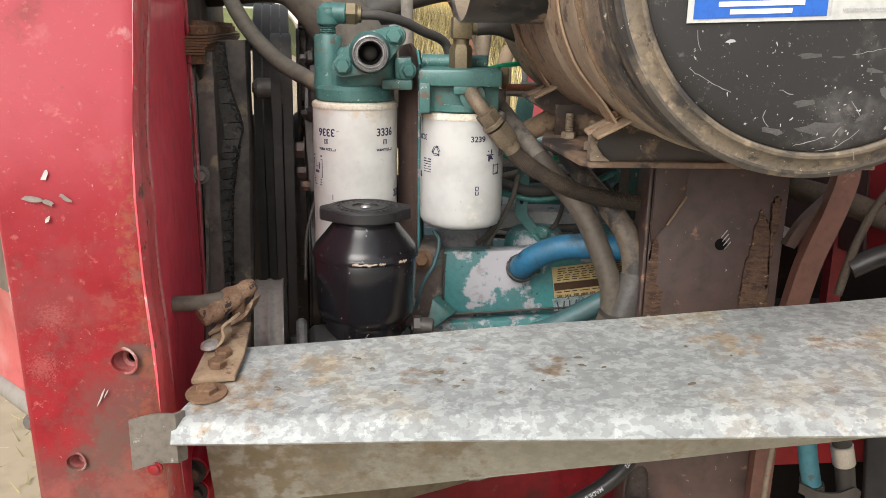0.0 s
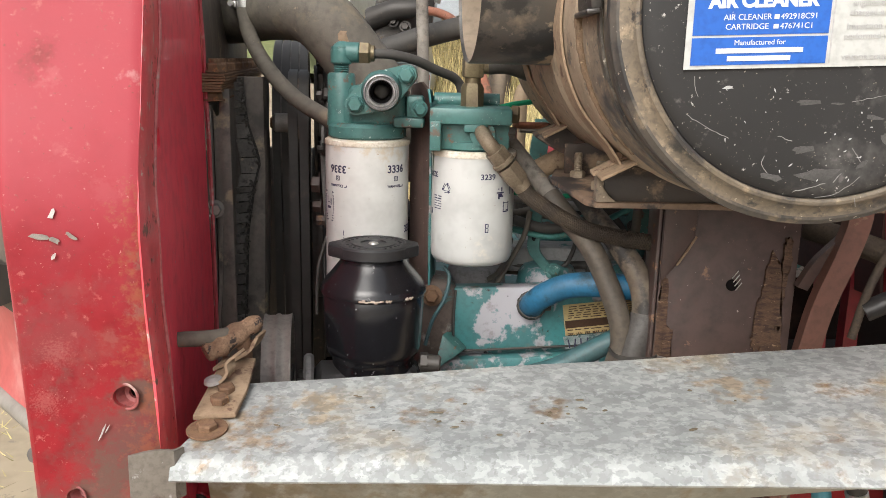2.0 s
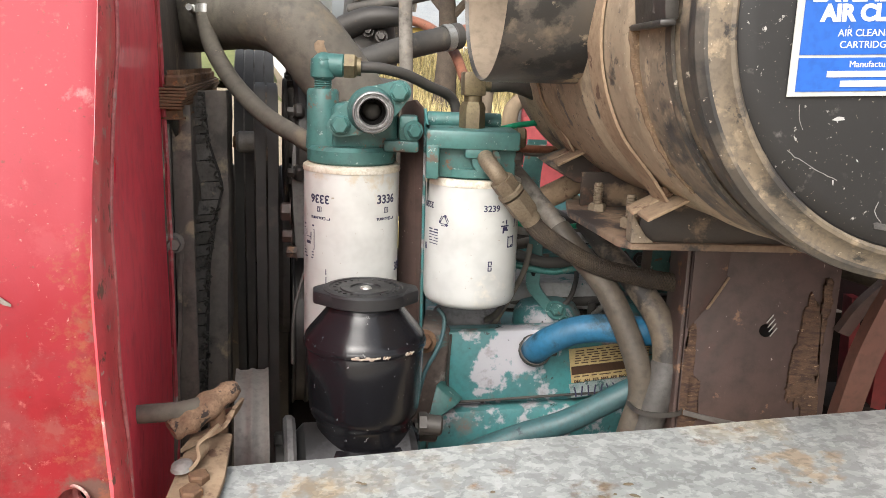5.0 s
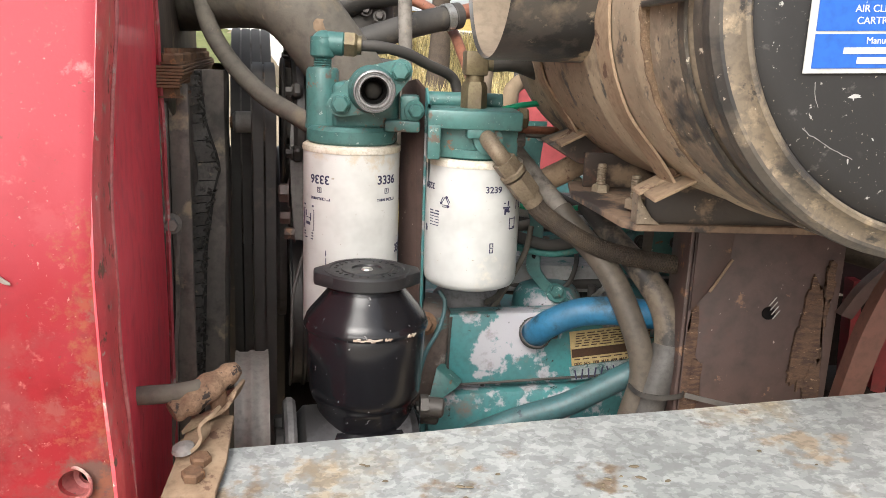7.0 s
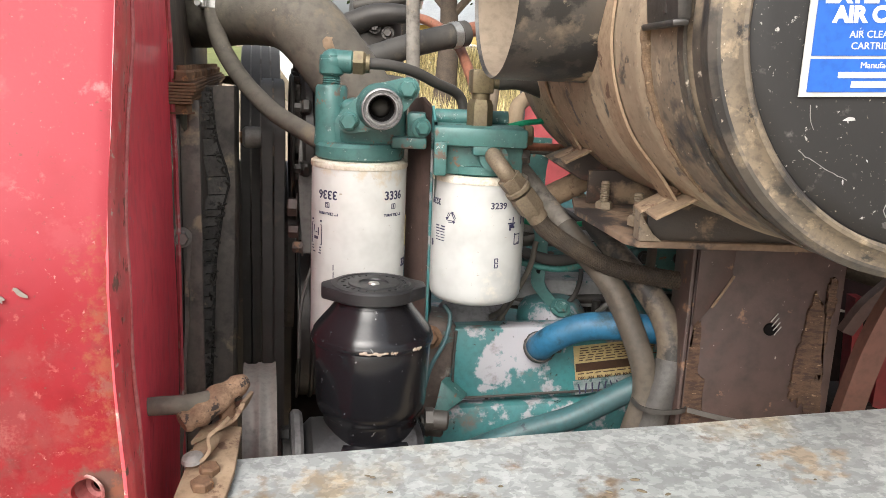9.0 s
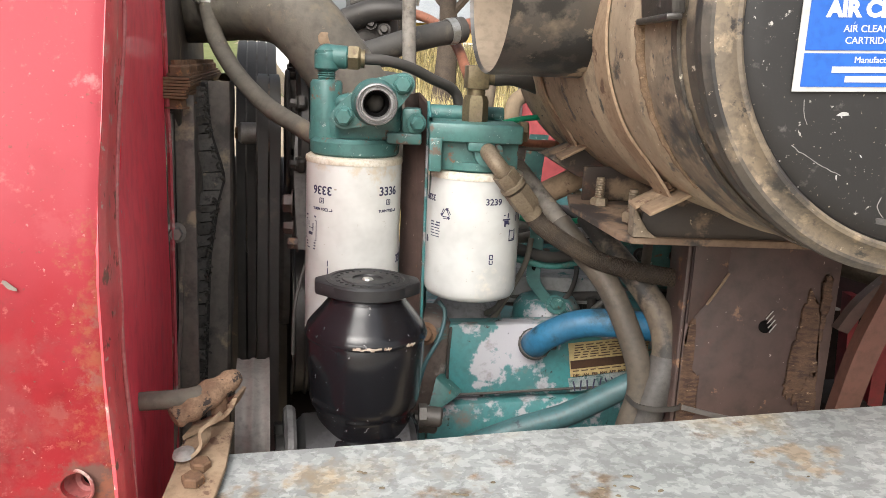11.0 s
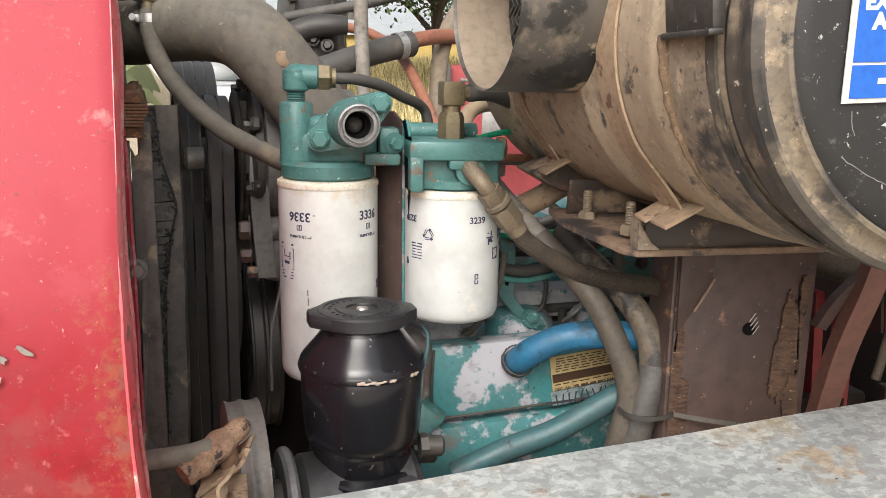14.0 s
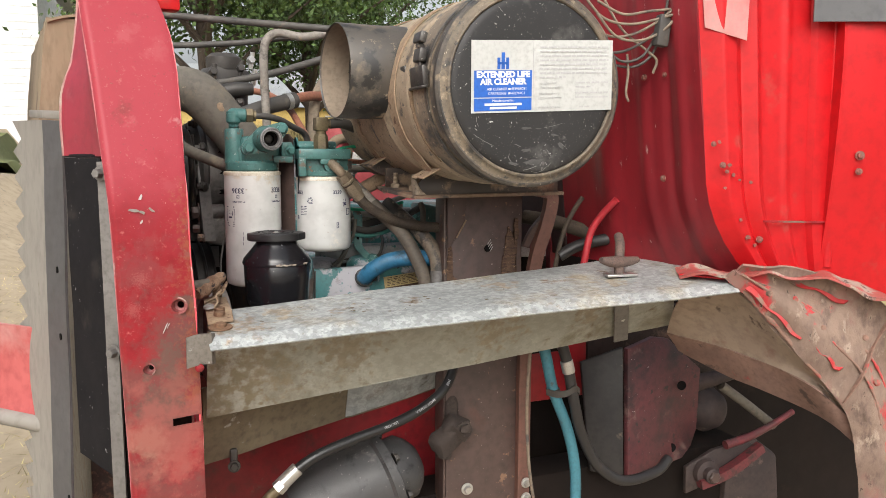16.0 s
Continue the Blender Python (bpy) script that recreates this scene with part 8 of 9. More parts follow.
bm = bmesh.new()
for i in range(-8, 9):
    for j in range(-8, 9):
        u, v = (i + 0.5 * (j % 2)) * 0.0088, j * 0.0080
        if u * u + v * v < 0.069 ** 2:
            box(MOUTH + DUCT * 0.052 + side * u + Vector((0, 0, v)), (0.003, 0.0018, 0.0095), (35 * (1 if j % 2 else -1), 0, 17), bm=bm)
part("mesh_screen", bm, RUBBER, inlet)
# scratches on the lid
LIDSCRATCH = mat("dull_scratch", (0.27, 0.265, 0.255), (0.16, 0.155, 0.15), 0.6, 0, 250, (), 0.1)
for pts in (((0.1665, 1.5535), (0.1675, 1.546), (0.170, 1.540)), ((0.163, 1.528), (0.172, 1.523), (0.182, 1.518), (0.193, 1.513)), ((0.2185, 1.502), (0.217, 1.496), (0.2215, 1.490)), ((0.240, 1.477), (0.250, 1.480), (0.262, 1.4835)), ((0.256, 1.4735), (0.272, 1.478), (0.285, 1.489)), ((0.273, 1.5385), (0.286, 1.542), (0.302, 1.546)), ((0.277, 1.508), (0.281, 1.503), (0.284, 1.499)), ((0.267, 1.484), (0.272, 1.491)), ((0.205, 1.70), (0.199, 1.706)), ((0.30, 1.517), (0.306, 1.512), (0.311, 1.508)), ((0.226, 1.515), (0.236, 1.512)), ((0.283, 1.474), (0.2845, 1.468))):
    bm = tube([(x, 0.57355, z) for x, z in pts], 0.00024, 6, 4)
    for v in bm.verts:
        v.co.z += 0.0012 * noise.noise(v.co * 300)
    bmesh.ops.transform(bm, matrix=LIDFIX, verts=bm.verts)
    part("scratch", bm, LIDSCRATCH, ac)
rg = random.Random(33)
for k in range(34):
    a, r = rg.uniform(-2.9, -0.25), 0.115 * math.sqrt(rg.uniform(0.12, 1))
    x, z = AX + r * math.cos(a), AZ + r * math.sin(a)
    if abs(x - 0.265) < 0.125 and 1.548 < z < 1.68:
        continue
    bm = chip_outline(k + 50, rg.uniform(0.0008, 0.0032), rg.uniform(0.0006, 0.0012))
    bmesh.ops.transform(bm, matrix=pose(x, 0.5740, z, 90, 0, 0) @ Matrix.Rotation(rg.uniform(-1.5, 1.5), 4, "Z"), verts=bm.verts)
    bmesh.ops.transform(bm, matrix=LIDFIX, verts=bm.verts)
    part("scuff", bm, PRINTGREY, ac)
for x, z, w, h, a, m in ((0.1894, 1.5465, 0.0050, 0.0014, 5, PRINTGREY), (0.2446, 1.538, 0.011, 0.0026, 4, SMUDGE), (0.2638, 1.5376, 0.006, 0.0012, 0, SMUDGE), (0.289, 1.529, 0.0085, 0.0020, -5, SMUDGE), (0.2998, 1.5136, 0.009, 0.0035, -45, SMUDGE), (0.2566, 1.4896, 0.024, 0.006, 6, SMUDGE), (0.2446, 1.5064, 0.010, 0.0035, 10, SMUDGE), (0.225, 1.487, 0.012, 0.003, -12, SMUDGE), (0.285, 1.497, 0.006, 0.0022, 40, SMUDGE)):
    bm = chip_outline(int(x * 3000), 1.7 * w, 1.7 * h)
    bmesh.ops.transform(bm, matrix=LIDFIX @ pose(x, 0.5742, z, 90, 0, 0) @ Matrix.Rotation(radians(a), 4, "Z"), verts=bm.verts)
    part("smudge", bm, m, ac, "rubbed grey smudge")
# straps with angled feet
for w, foot, kink, n in ((0.030, (0.150, 0.752, 1.473), (0.126, 0.757, 1.507), 0), (0.024, (0.1145, 0.950, 1.491), (0.094, 0.962, 1.524), 1)):
    f, kk = BACK @ Vector(foot), BACK @ Vector(kink)
    a0 = math.atan2(kk.z - AZ, kk.x - AX)
    pts = []
    for k in range(26):
        a = a0 - math.radians(6 + 225 * k / 25)
        pts.append((AX + 0.1478 * math.cos(a), kk.y + 0.0006 * k, AZ + 0.1478 * math.sin(a)))
    st = part("mounting_strap", strip([f, f + Vector((-0.004, 0.001, 0.006)), f.lerp(kk, 0.6)] + pts, w, 0.0022, (0, 1, 0), 4), TANPLATE, ac, "dust-covered steel mounting strap")
    for q in ((-0.028, 0.000), (0.003, 0.026)):
        part("strap_foot", prism([f + Vector((-0.020, q[0], -0.013)), f + Vector((0.024, q[0] - 0.003, 0.010)), f + Vector((0.026, q[1] - 0.003, 0.011)), f + Vector((-0.018, q[1], -0.012))], (0, 0, 0.003), 0.0008), TANPLATE, st)
    part("strap_bolt", bolt_bm(f + Vector((0.004, -0.001, 0.004)), (-0.4, 0, 1), 0.005, 0.006), RUSTY, st)
turned(ac, TURN, 6.0)

# label on the lid
lab = thing("air_cleaner_label", (0.268, 0.587, 1.556), "blue and white printed label on the lid", "label")
LW = Vector((0.1580, 0.5722, 1.6585))
LX, LZ = Vector((0.2235, 0, 0.0095)), Vector((0, 0, -0.1010))


def lab_at(u, v, d=0.0):
    return LW + LX * u + LZ * v + Vector((0, -d, 0))


def lab_quad(u0, v0, u1, v1, d, t=0.0004):
    return prism([lab_at(u0, v0, d), lab_at(u1, v0, d), lab_at(u1, v1, d), lab_at(u0, v1, d)], (0, -t, 0))


part("film", lab_quad(0, 0, 1, 1, 0.0, 0.0006), LABELWHITE, lab)
part("blue_field", lab_quad(0.018, 0.415, 0.415, 0.785, 0.0007), LABELBLUE, lab)
part("blue_field", lab_quad(0.018, 0.800, 0.415, 0.975, 0.0007), LABELBLUE, lab)
bm = bmesh.new()
for u0, v0, u1, v1 in ((0.175, 0.24, 0.195, 0.40), (0.235, 0.24, 0.255, 0.40), (0.203, 0.17, 0.227, 0.40), (0.175, 0.30, 0.255, 0.335)):
    merge(bm, lab_quad(u0, v0, u1, v1, 0.0007))
part("emblem_shape", bm, LABELBLUE, lab)


def lab_text(text, size, u, v, m, bold=0.0, spacing=1.0, align="CENTER"):
    b = lettering(text, size, 0.0003, align, bold, spacing)
    p = lab_at(u, v, 0.0013)
    bmesh.ops.transform(b, matrix=Matrix.Translation(p) @ Matrix.Rotation(-math.atan2(0.010, 0.2245), 4, "Y") @ Matrix.Rotation(math.pi / 2, 4, "X"), verts=b.verts)
    return part("print", b, m, lab)


lab_text("EXTENDED LIFE", 0.0116, 0.217, 0.475, PRINTWHITE, 0.0006, 1.0)
lab_text("AIR CLEANER", 0.0116, 0.217, 0.575, PRINTWHITE, 0.0006, 1.0)
lab_text("AIR CLEANER", 0.0052, 0.175, 0.675, PRINTWHITE)
lab_text("492918C91", 0.0052, 0.325, 0.675, PRINTWHITE)
lab_text("CARTRIDGE", 0.0052, 0.175, 0.735, PRINTWHITE)
lab_text("476741C1", 0.0052, 0.320, 0.735, PRINTWHITE)
lab_text("Manufactured for", 0.0048, 0.217, 0.835, PRINTWHITE)
bm = bmesh.new()
for u0, u1, v in ((0.09, 0.345, 0.885), (0.125, 0.31, 0.935)):
    merge(bm, lab_quad(u0, v - 0.016, u1, v + 0.016, 0.0012))
for v in (0.675, 0.735):
    merge(bm, lab_quad(0.252, v - 0.014, 0.266, v + 0.014, 0.0012))
part("print_bar", bm, PRINTWHITE, lab)
bm = bmesh.new()
rr = random.Random(5)
for k in range(13):
    v = (0.10, 0.16, 0.22, 0.28, 0.34, 0.40, 0.46, 0.52, 0.60, 0.66, 0.745, 0.808, 0.945)[k]
    u, end = (0.470 if k < 8 else 0.76), (0.97 if k not in (7, 9, 12) else (0.66 if k == 7 else 0.84))
    if k > 7 and k < 12:
        u = 0.73
    while u < end - 0.01:
        w = rr.uniform(0.02, 0.07)
        w = min(w, end - u)
        merge(bm, lab_quad(u, v - 0.012, u + w, v + 0.012, 0.0008))
        u += w + 0.010
part("print_bar", bm, PRINTGREY, lab)
part("rule_line", lab_quad(0.424, 0.03, 0.428, 0.975, 0.0007), PRINTGREY, lab)

for text, u, v in (("engines and", 0.475, 0.600), ("charged engines", 0.470, 0.660), ("Inspection or", 0.465, 0.745), ("performed when", 0.460, 0.808), ("VENDOR CODE NO.", 0.460, 0.945)):
    ob = lab_text(text, 0.0056 if v < 0.9 else 0.0042, u, v, PRINTGREY, align="LEFT")
turned(lab, LIDTURN, 1.5)

# bracket plate and pillar
brk = thing("air_cleaner_bracket", (0.27, 0.88, 1.43), "dusty rusted steel bracket plate with studs", "bracket")
part("plate", prism([(0.130, 0.798, 1.4255), (0.139, 0.786, 1.4255), (0.41, 0.784, 1.4285), (0.41, 0.965, 1.434), (0.115, 0.965, 1.434), (0.104, 0.89, 1.434)], (0, 0, 0.006), 0.0012), mat("dusty_bracket_plate", (0.20, 0.135, 0.09), (0.12, 0.080, 0.055), 0.75, 0, 14, (((0.30, 0.23, 0.155), 0.28, 20, 0.9, 0, 0.1), ((0.028, 0.022, 0.020), 0.43, 16, 0.6, 0, 0.06)), 0.15), brk)
OILYDUST = mat("oily_black_with_dust", (0.024, 0.020, 0.018), (0.045, 0.032, 0.025), 0.5, 0, 12, (((0.26, 0.19, 0.125), 0.42, 16, 0.9, 0, 0.10), ((0.13, 0.06, 0.038), 0.30, 12, 0.7, 0, 0.1), ((0.36, 0.29, 0.21), 0.14, 50, 0.9, 0)), 0.2)
part("front_angle", prism([(0.146, 0.790, 1.432), (0.146, 0.790, 1.452), (0.165, 0.790, 1.466), (0.25, 0.790, 1.462), (0.40, 0.790, 1.458), (0.40, 0.790, 1.432)], (0, 0.004, 0), 0.0008), OILYDUST, brk, "oily black front angle")
part("cross_angle", prism([(0.122, 0.925, 1.440), (0.120, 0.915, 1.474), (0.40, 0.935, 1.478), (0.40, 0.945, 1.440)], (0, 0.005, 0), 0.0008), OILYDUST, brk)
part("saddle", surface(lambda u, v: Vector((0.185 + 0.21 * u, 0.80 + 0.14 * v, 1.440 + 0.020 * (abs(u - 0.5) * 2) ** 2)), 8, 8, 0.005, wobble=0.002, freq=20), OILYDUST, brk)
part("upstand", prism([(0.138, 0.786, 1.432), (0.138, 0.802, 1.432), (0.138, 0.802, 1.458), (0.138, 0.786, 1.455)], (0.003, 0, 0), 0.0006), BANDMIX, brk)
part("upstand_foot", prism([(0.138, 0.784, 1.432), (0.158, 0.784, 1.432), (0.150, 0.784, 1.438), (0.138, 0.784, 1.456)], (0, 0.003, 0), 0.0006), BANDMIX, brk)
part("rear_saddle", prism([(0.088, 0.945, 1.478), (0.150, 0.945, 1.505), (0.18, 0.95, 1.49), (0.18, 0.95, 1.45), (0.12, 0.945, 1.46)], (0, 0.06, 0), 0.003), OILYDUST, brk)
for x, y in ((0.147, 0.826), (0.134, 0.901)):
    part("stud", stud_bm((x, y, 1.436), (0, 0, 1), 0.0046, 0.030, (0.0015, 0.0085, 0.009)), FITTING, brk)
pil = thing("support_plate", (0.305, 0.9, 0.5), "oily brown steel support plate flaking with rust", "support")
part("plate", prism([(0.230, 0.899, 0.55), (0.381, 0.902, 0.55), (0.381, 0.902, 1.434), (0.230, 0.899, 1.434)], (0, 0.008, 0), 0.0015), BROWNPLATE, pil)
part("left_flange", prism([(0.2285, 0.897, 0.55), (0.2285, 0.95, 0.55), (0.2285, 0.95, 1.434), (0.2285, 0.897, 1.434)], (-0.004, 0, 0), 0.001), BROWNPLATE, pil)
part("doubler", prism([(0.2305, 0.894, 1.434), (0.2305, 0.894, 1.325), (0.246, 0.894, 1.345), (0.264, 0.894, 1.378), (0.268, 0.894, 1.434)], (0, 0.004, 0), 0.001), BROWNPLATE, pil)
bm = tube([(0.247, 0.893, 1.346), (0.256, 0.893, 1.361), (0.266, 0.893, 1.379)], 0.0014, 8, 6)
part("weld_bead", bm, TANPLATE, pil)
for n, (x, z, w, h) in enumerate(((0.2370, 1.258, 0.0075, 0.062), (0.2445, 1.250, 0.0055, 0.032), (0.3560, 1.300, 0.0125, 0.046), (0.3440, 1.268, 0.0065, 0.017), (0.3640, 1.250, 0.0070, 0.030), (0.3680, 1.356, 0.0050, 0.020))):
    bm = bmesh.new()
    ring = []
    for k in range(72):
        a = 2 * math.pi * k / 72
        q = 1 + 0.42 * noise.noise(Vector((math.cos(a) * 1.7, math.sin(a) * 1.7, n * 7.3))) + 0.30 * noise.noise(Vector((math.cos(a) * 6, math.sin(a) * 6, n * 3.1)))
        sx = abs(math.cos(a)) ** 0.6 * math.copysign(1, math.cos(a))
        ring.append(bm.verts.new((min(0.3795, max(0.2312, x + w * sx * q)), 0.8986 - 0.00035 * n, z + h * math.sin(a) * q)))
    bm.faces.new(ring)
    bmesh.ops.triangulate(bm, faces=bm.faces[:])
    ext = bmesh.ops.extrude_face_region(bm, geom=bm.faces[:])
    bmesh.ops.translate(bm, vec=(0, 0.003, 0), verts=[v for v in ext["geom"] if isinstance(v, bmesh.types.BMVert)])
    part("rust_flake", bm, RUSTPATCH, pil, "flaking orange rust")
part("bolt_hole", lathe([(0, 0), (0.0065, 0), (0.0065, 0.0016), (0, 0.0016)], (0.311, 0.9005, 1.324), (0, -1, 0), 20, cap=False), HOLE, pil)
for k in range(4):
    part("scratch", box((0.3135 + 0.0016 * k, 0.8985, 1.3365 - 0.0045 * k), (0.0012, 0.0008, 0.011), (0, 35, 0), 0.0003, 1), SCRATCH, pil)
part("rear_brace", strip([(0.384, 0.895, 1.325), (0.395, 0.885, 1.355), (0.415, 0.875, 1.385), (0.43, 0.87, 1.41)], 0.012, 0.012, (0, 1, 0)), BROWNPLATE, pil)
post = thing("stay_bar", (0.385, 0.88, 0.55), "bent brown flat stay bar with bolts", "support")
part("bar", strip([(0.385, 0.893, 0.55), (0.385, 0.893, 0.9), (0.386, 0.89, 1.15), (0.396, 0.876, 1.29), (0.415, 0.868, 1.37), (0.423, 0.866, 1.41), (0.418, 0.866, 1.428), (0.395, 0.868, 1.434)], 0.016, 0.024, (0, 1, 0)), mat("faded_red_brown_bar", (0.17, 0.075, 0.055), (0.12, 0.06, 0.045), 0.6, 0, 12, (((0.25, 0.17, 0.11), 0.12, 20, 0.85, 0),), 0.1), post)
for z in (0.868, 0.838):
    part("bolt", bolt_bm((0.386, 0.876, z), (0, -1, 0), 0.007, 0.007), BRIGHT, post)
part("plate_bolt", bolt_bm((0.272, 0.895, 0.862), (0, -1, 0), 0.008, 0.008), BRIGHT, post)

# ---- cab: firewall, cowl side, wires ----
SCREWRED = mat("rust_blistered_red", (0.30, 0.05, 0.04), (0.16, 0.08, 0.06), 0.7, 0, 60, (), 0.5)
cab = thing("cab_front", (0.75, 1.0, 0.6), "red painted cab firewall and cowl, worn and stained", "truck cab")


def corner_x(z):
    """The cab's front corner leans outwards going down and flares at its foot."""
    return 0.532 + 0.106 * (1.625 - z) + 3.0 * max(0.0, 1.46 - z) ** 2


def firewall(u, v, y0=0.572, dy=0.37):
    y = y0 + dy * u
    z0 = 1.300
    z = z0 + (2.0 - z0) * v
    flare = 3.0 * max(0.0, 1.46 - z) ** 2 * min(1.0, (y - 0.572) / 0.30)
    x = corner_x(z) - flare + 0.004 - 0.185 * (y - 0.572)
    x += 0.005 * math.exp(-((y - 0.645) / 0.010) ** 2) - 0.004 * math.exp(-((y - 0.615) / 0.010) ** 2) - 0.004 * math.exp(-((y - 0.70) / 0.012) ** 2) - 0.008 * math.exp(-((y - 0.80) / 0.03) ** 2)
    return Vector((x, y, z))


# cab red darkened for this side's shade, with grime patches over it
FIREWALLRED = mat("grimy_shaded_red", (0.26, 0.015, 0.022), (0.19, 0.013, 0.019), 0.42, 0, 5, (((0.20, 0.055, 0.05), 0.34, 9, 0.65, 0, 0.15), ((0.22, 0.14, 0.11), 0.15, 16, 0.8, 0, 0.08), ((0.40, 0.30, 0.26), 0.07, 90, 0.8, 0)), 0.1, stretch=(1, 1, 0.3))
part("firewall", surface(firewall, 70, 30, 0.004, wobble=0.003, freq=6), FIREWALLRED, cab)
# inner stretch painted nearly black to stand for the shadow there
part("inner_firewall", surface(lambda u, v: firewall(u, v, 0.946, 0.25), 24, 20, 0.004, wobble=0.004, freq=9), mat("shade_blackened_red", (0.050, 0.018, 0.018), (0.030, 0.014, 0.014), 0.6, 0, 8, (((0.10, 0.03, 0.028), 0.25, 12, 0.7, 0, 0.15),), 0.2), cab, "inner part of the firewall, darkened in colour for shade")


def cowl(u, v):
    z = 1.30 + 0.75 * v
    x = corner_x(z) + (0.766 - corner_x(z)) * u
    y = 0.572 - 0.022 * min(1, u * 8) + 0.007 * math.exp(-((u - 0.27) / 0.030) ** 2) - 0.006 * math.exp(-((u - 0.36) / 0.03) ** 2) - 0.003 * math.exp(-((u - 0.60) / 0.03) ** 2) - 0.009 * max(0.0, min(1.0, (u - 0.79) / 0.02))
    return Vector((x, y, z))


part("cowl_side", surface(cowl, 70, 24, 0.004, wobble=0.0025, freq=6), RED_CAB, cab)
part("cowl_edge", tube([(0.765, 0.545, 1.32), (0.762, 0.545, 1.5), (0.758, 0.545, 1.75), (0.755, 0.55, 2.0)], 0.009, 12, 6), RED_CAB, cab)


def door(u, v):
    return Vector((0.755 + 0.85 * u, 0.540 - 0.035 * math.sin(v * math.pi) - 0.03 * u + 0.012 * max(0, 1 - u * 14), 1.26 + 0.8 * v))


part("door_skin", surface(door, 30, 24, 0.005, wobble=0.001), RED_CAB, cab)
part("door_edge", surface(lambda u, v: door(0.0, v) + Vector((0.012 * u, 0.10 * u, 0)), 6, 24, 0.004), RED_CAB, cab)
part("grey_stripe", surface(lambda u, v: Vector((0.700 + 0.7 * u, 0.528 - 0.05 * min(1, u * 5), 1.704 + 0.09 * v)), 20, 4, 0.003), mat("dark_grey_stripe", (0.10, 0.10, 0.105), (0.08, 0.08, 0.084), 0.4, 0, 8, (), 0.03), cab, "dark grey stripe along the cowl")
part("reflector_patch", quad_surface((0.530, 0.562, 1.692), (0.588, 0.538, 1.672), (0.592, 0.538, 1.80), (0.520, 0.566, 1.80), 8, 8, 0.0015, 0.002), mat("faded_pink_patch", (0.45, 0.12, 0.115), (0.42, 0.24, 0.22), 0.5, 0, 14, (), 0.05), cab, "faded pinkish bare patch")
part("seam_line", box((0.70, 0.5385, 1.395), (0.13, 0.003, 0.003), (0, 2, 0)), RED_FIREWALL, cab)
for (x, y, z), r in (((0.547, 0.552, 1.517), 0.007), ((0.562, 0.548, 1.485), 0.008), ((0.570, 0.548, 1.475), 0.005), ((0.618, 0.553, 1.458), 0.007), ((0.635, 0.547, 1.368), 0.009), ((0.512, 0.632, 1.462), 0.009), ((0.500, 0.68, 1.626), 0.009), ((0.516, 0.645, 1.628), 0.007), ((0.789, 0.512, 1.50), 0.012), ((0.789, 0.512, 1.475), 0.009)):
    part("screw", bolt_bm((x, y, z), (-0.5, -1, 0) if x > 0.53 else (-1, -0.3, 0), r * 0.42, r * 0.35), SCREWRED, cab)
for (x, z), s in (((0.552, 1.52), 0.010), ((0.572, 1.485), 0.012), ((0.58, 1.47), 0.010), ((0.592, 1.462), 0.008), ((0.565, 1.45), 0.009), ((0.597, 1.40), 0.010), ((0.612, 1.372), 0.013), ((0.625, 1.36), 0.010)):
    bm = chip_outline(int(x * 1000), s * 0.8, s * 0.6)
    bmesh.ops.transform(bm, matrix=pose(x, 0.545, z, 90, 0, 0), verts=bm.verts)
    part("rust_bubble", bm, SCREWRED, cab)
# wiring bundle at the cowl's top
for k, pts in enumerate((
    [(0.40, 0.66, 1.72), (0.43, 0.65, 1.685), (0.47, 0.64, 1.68), (0.505, 0.625, 1.70), (0.53, 0.61, 1.74)],
    [(0.39, 0.68, 1.70), (0.42, 0.67, 1.665), (0.46, 0.66, 1.668), (0.50, 0.64, 1.70), (0.51, 0.63, 1.75)],
    [(0.40, 0.66, 1.74), (0.44, 0.65, 1.72), (0.48, 0.64, 1.725), (0.52, 0.62, 1.73), (0.56, 0.60, 1.75)],
    [(0.42, 0.68, 1.75), (0.45, 0.67, 1.70), (0.485, 0.65, 1.665), (0.50, 0.645, 1.65), (0.497, 0.65, 1.63)],
    [(0.41, 0.67, 1.69), (0.44, 0.66, 1.65), (0.475, 0.65, 1.655), (0.495, 0.64, 1.69), (0.50, 0.63, 1.72)],
    [(0.38, 0.67, 1.75), (0.41, 0.66, 1.715), (0.45, 0.65, 1.705), (0.49, 0.635, 1.712), (0.525, 0.61, 1.725), (0.55, 0.60, 1.75)],
    [(0.385, 0.68, 1.72), (0.42, 0.67, 1.69), (0.46, 0.655, 1.69), (0.50, 0.63, 1.715), (0.54, 0.60, 1.76)],
    [(0.41, 0.68, 1.66), (0.43, 0.67, 1.645), (0.465, 0.66, 1.64), (0.49, 0.65, 1.655), (0.505, 0.64, 1.69)],
    [(0.455, 0.66, 1.66), (0.458, 0.66, 1.63), (0.455, 0.66, 1.60), (0.46, 0.66, 1.585)],
)):
    t = thing("wiring", pts[0], "loose pale and dark wires bundled at the cowl", "wire", "cowl wires")
    part("wire", tube(pts, 0.0022, 8, 8), RUBBER if k % 3 == 1 else RUBBER_TAN, t)
cn = thing("connector", (0.50, 0.64, 1.68), "black wiring connector hanging in the bundle", "connector")
part("shell", box((0.502, 0.635, 1.695), (0.022, 0.018, 0.05), (0, 8, 0), 0.004), RUBBER, cn)
BLACKHOSE = mat("black_greasy_hose", (0.016, 0.015, 0.016), (0.028, 0.026, 0.025), 0.45, 0, 16, (((0.07, 0.055, 0.045), 0.2, 24, 0.7, 0, 0.1),), 0.15)
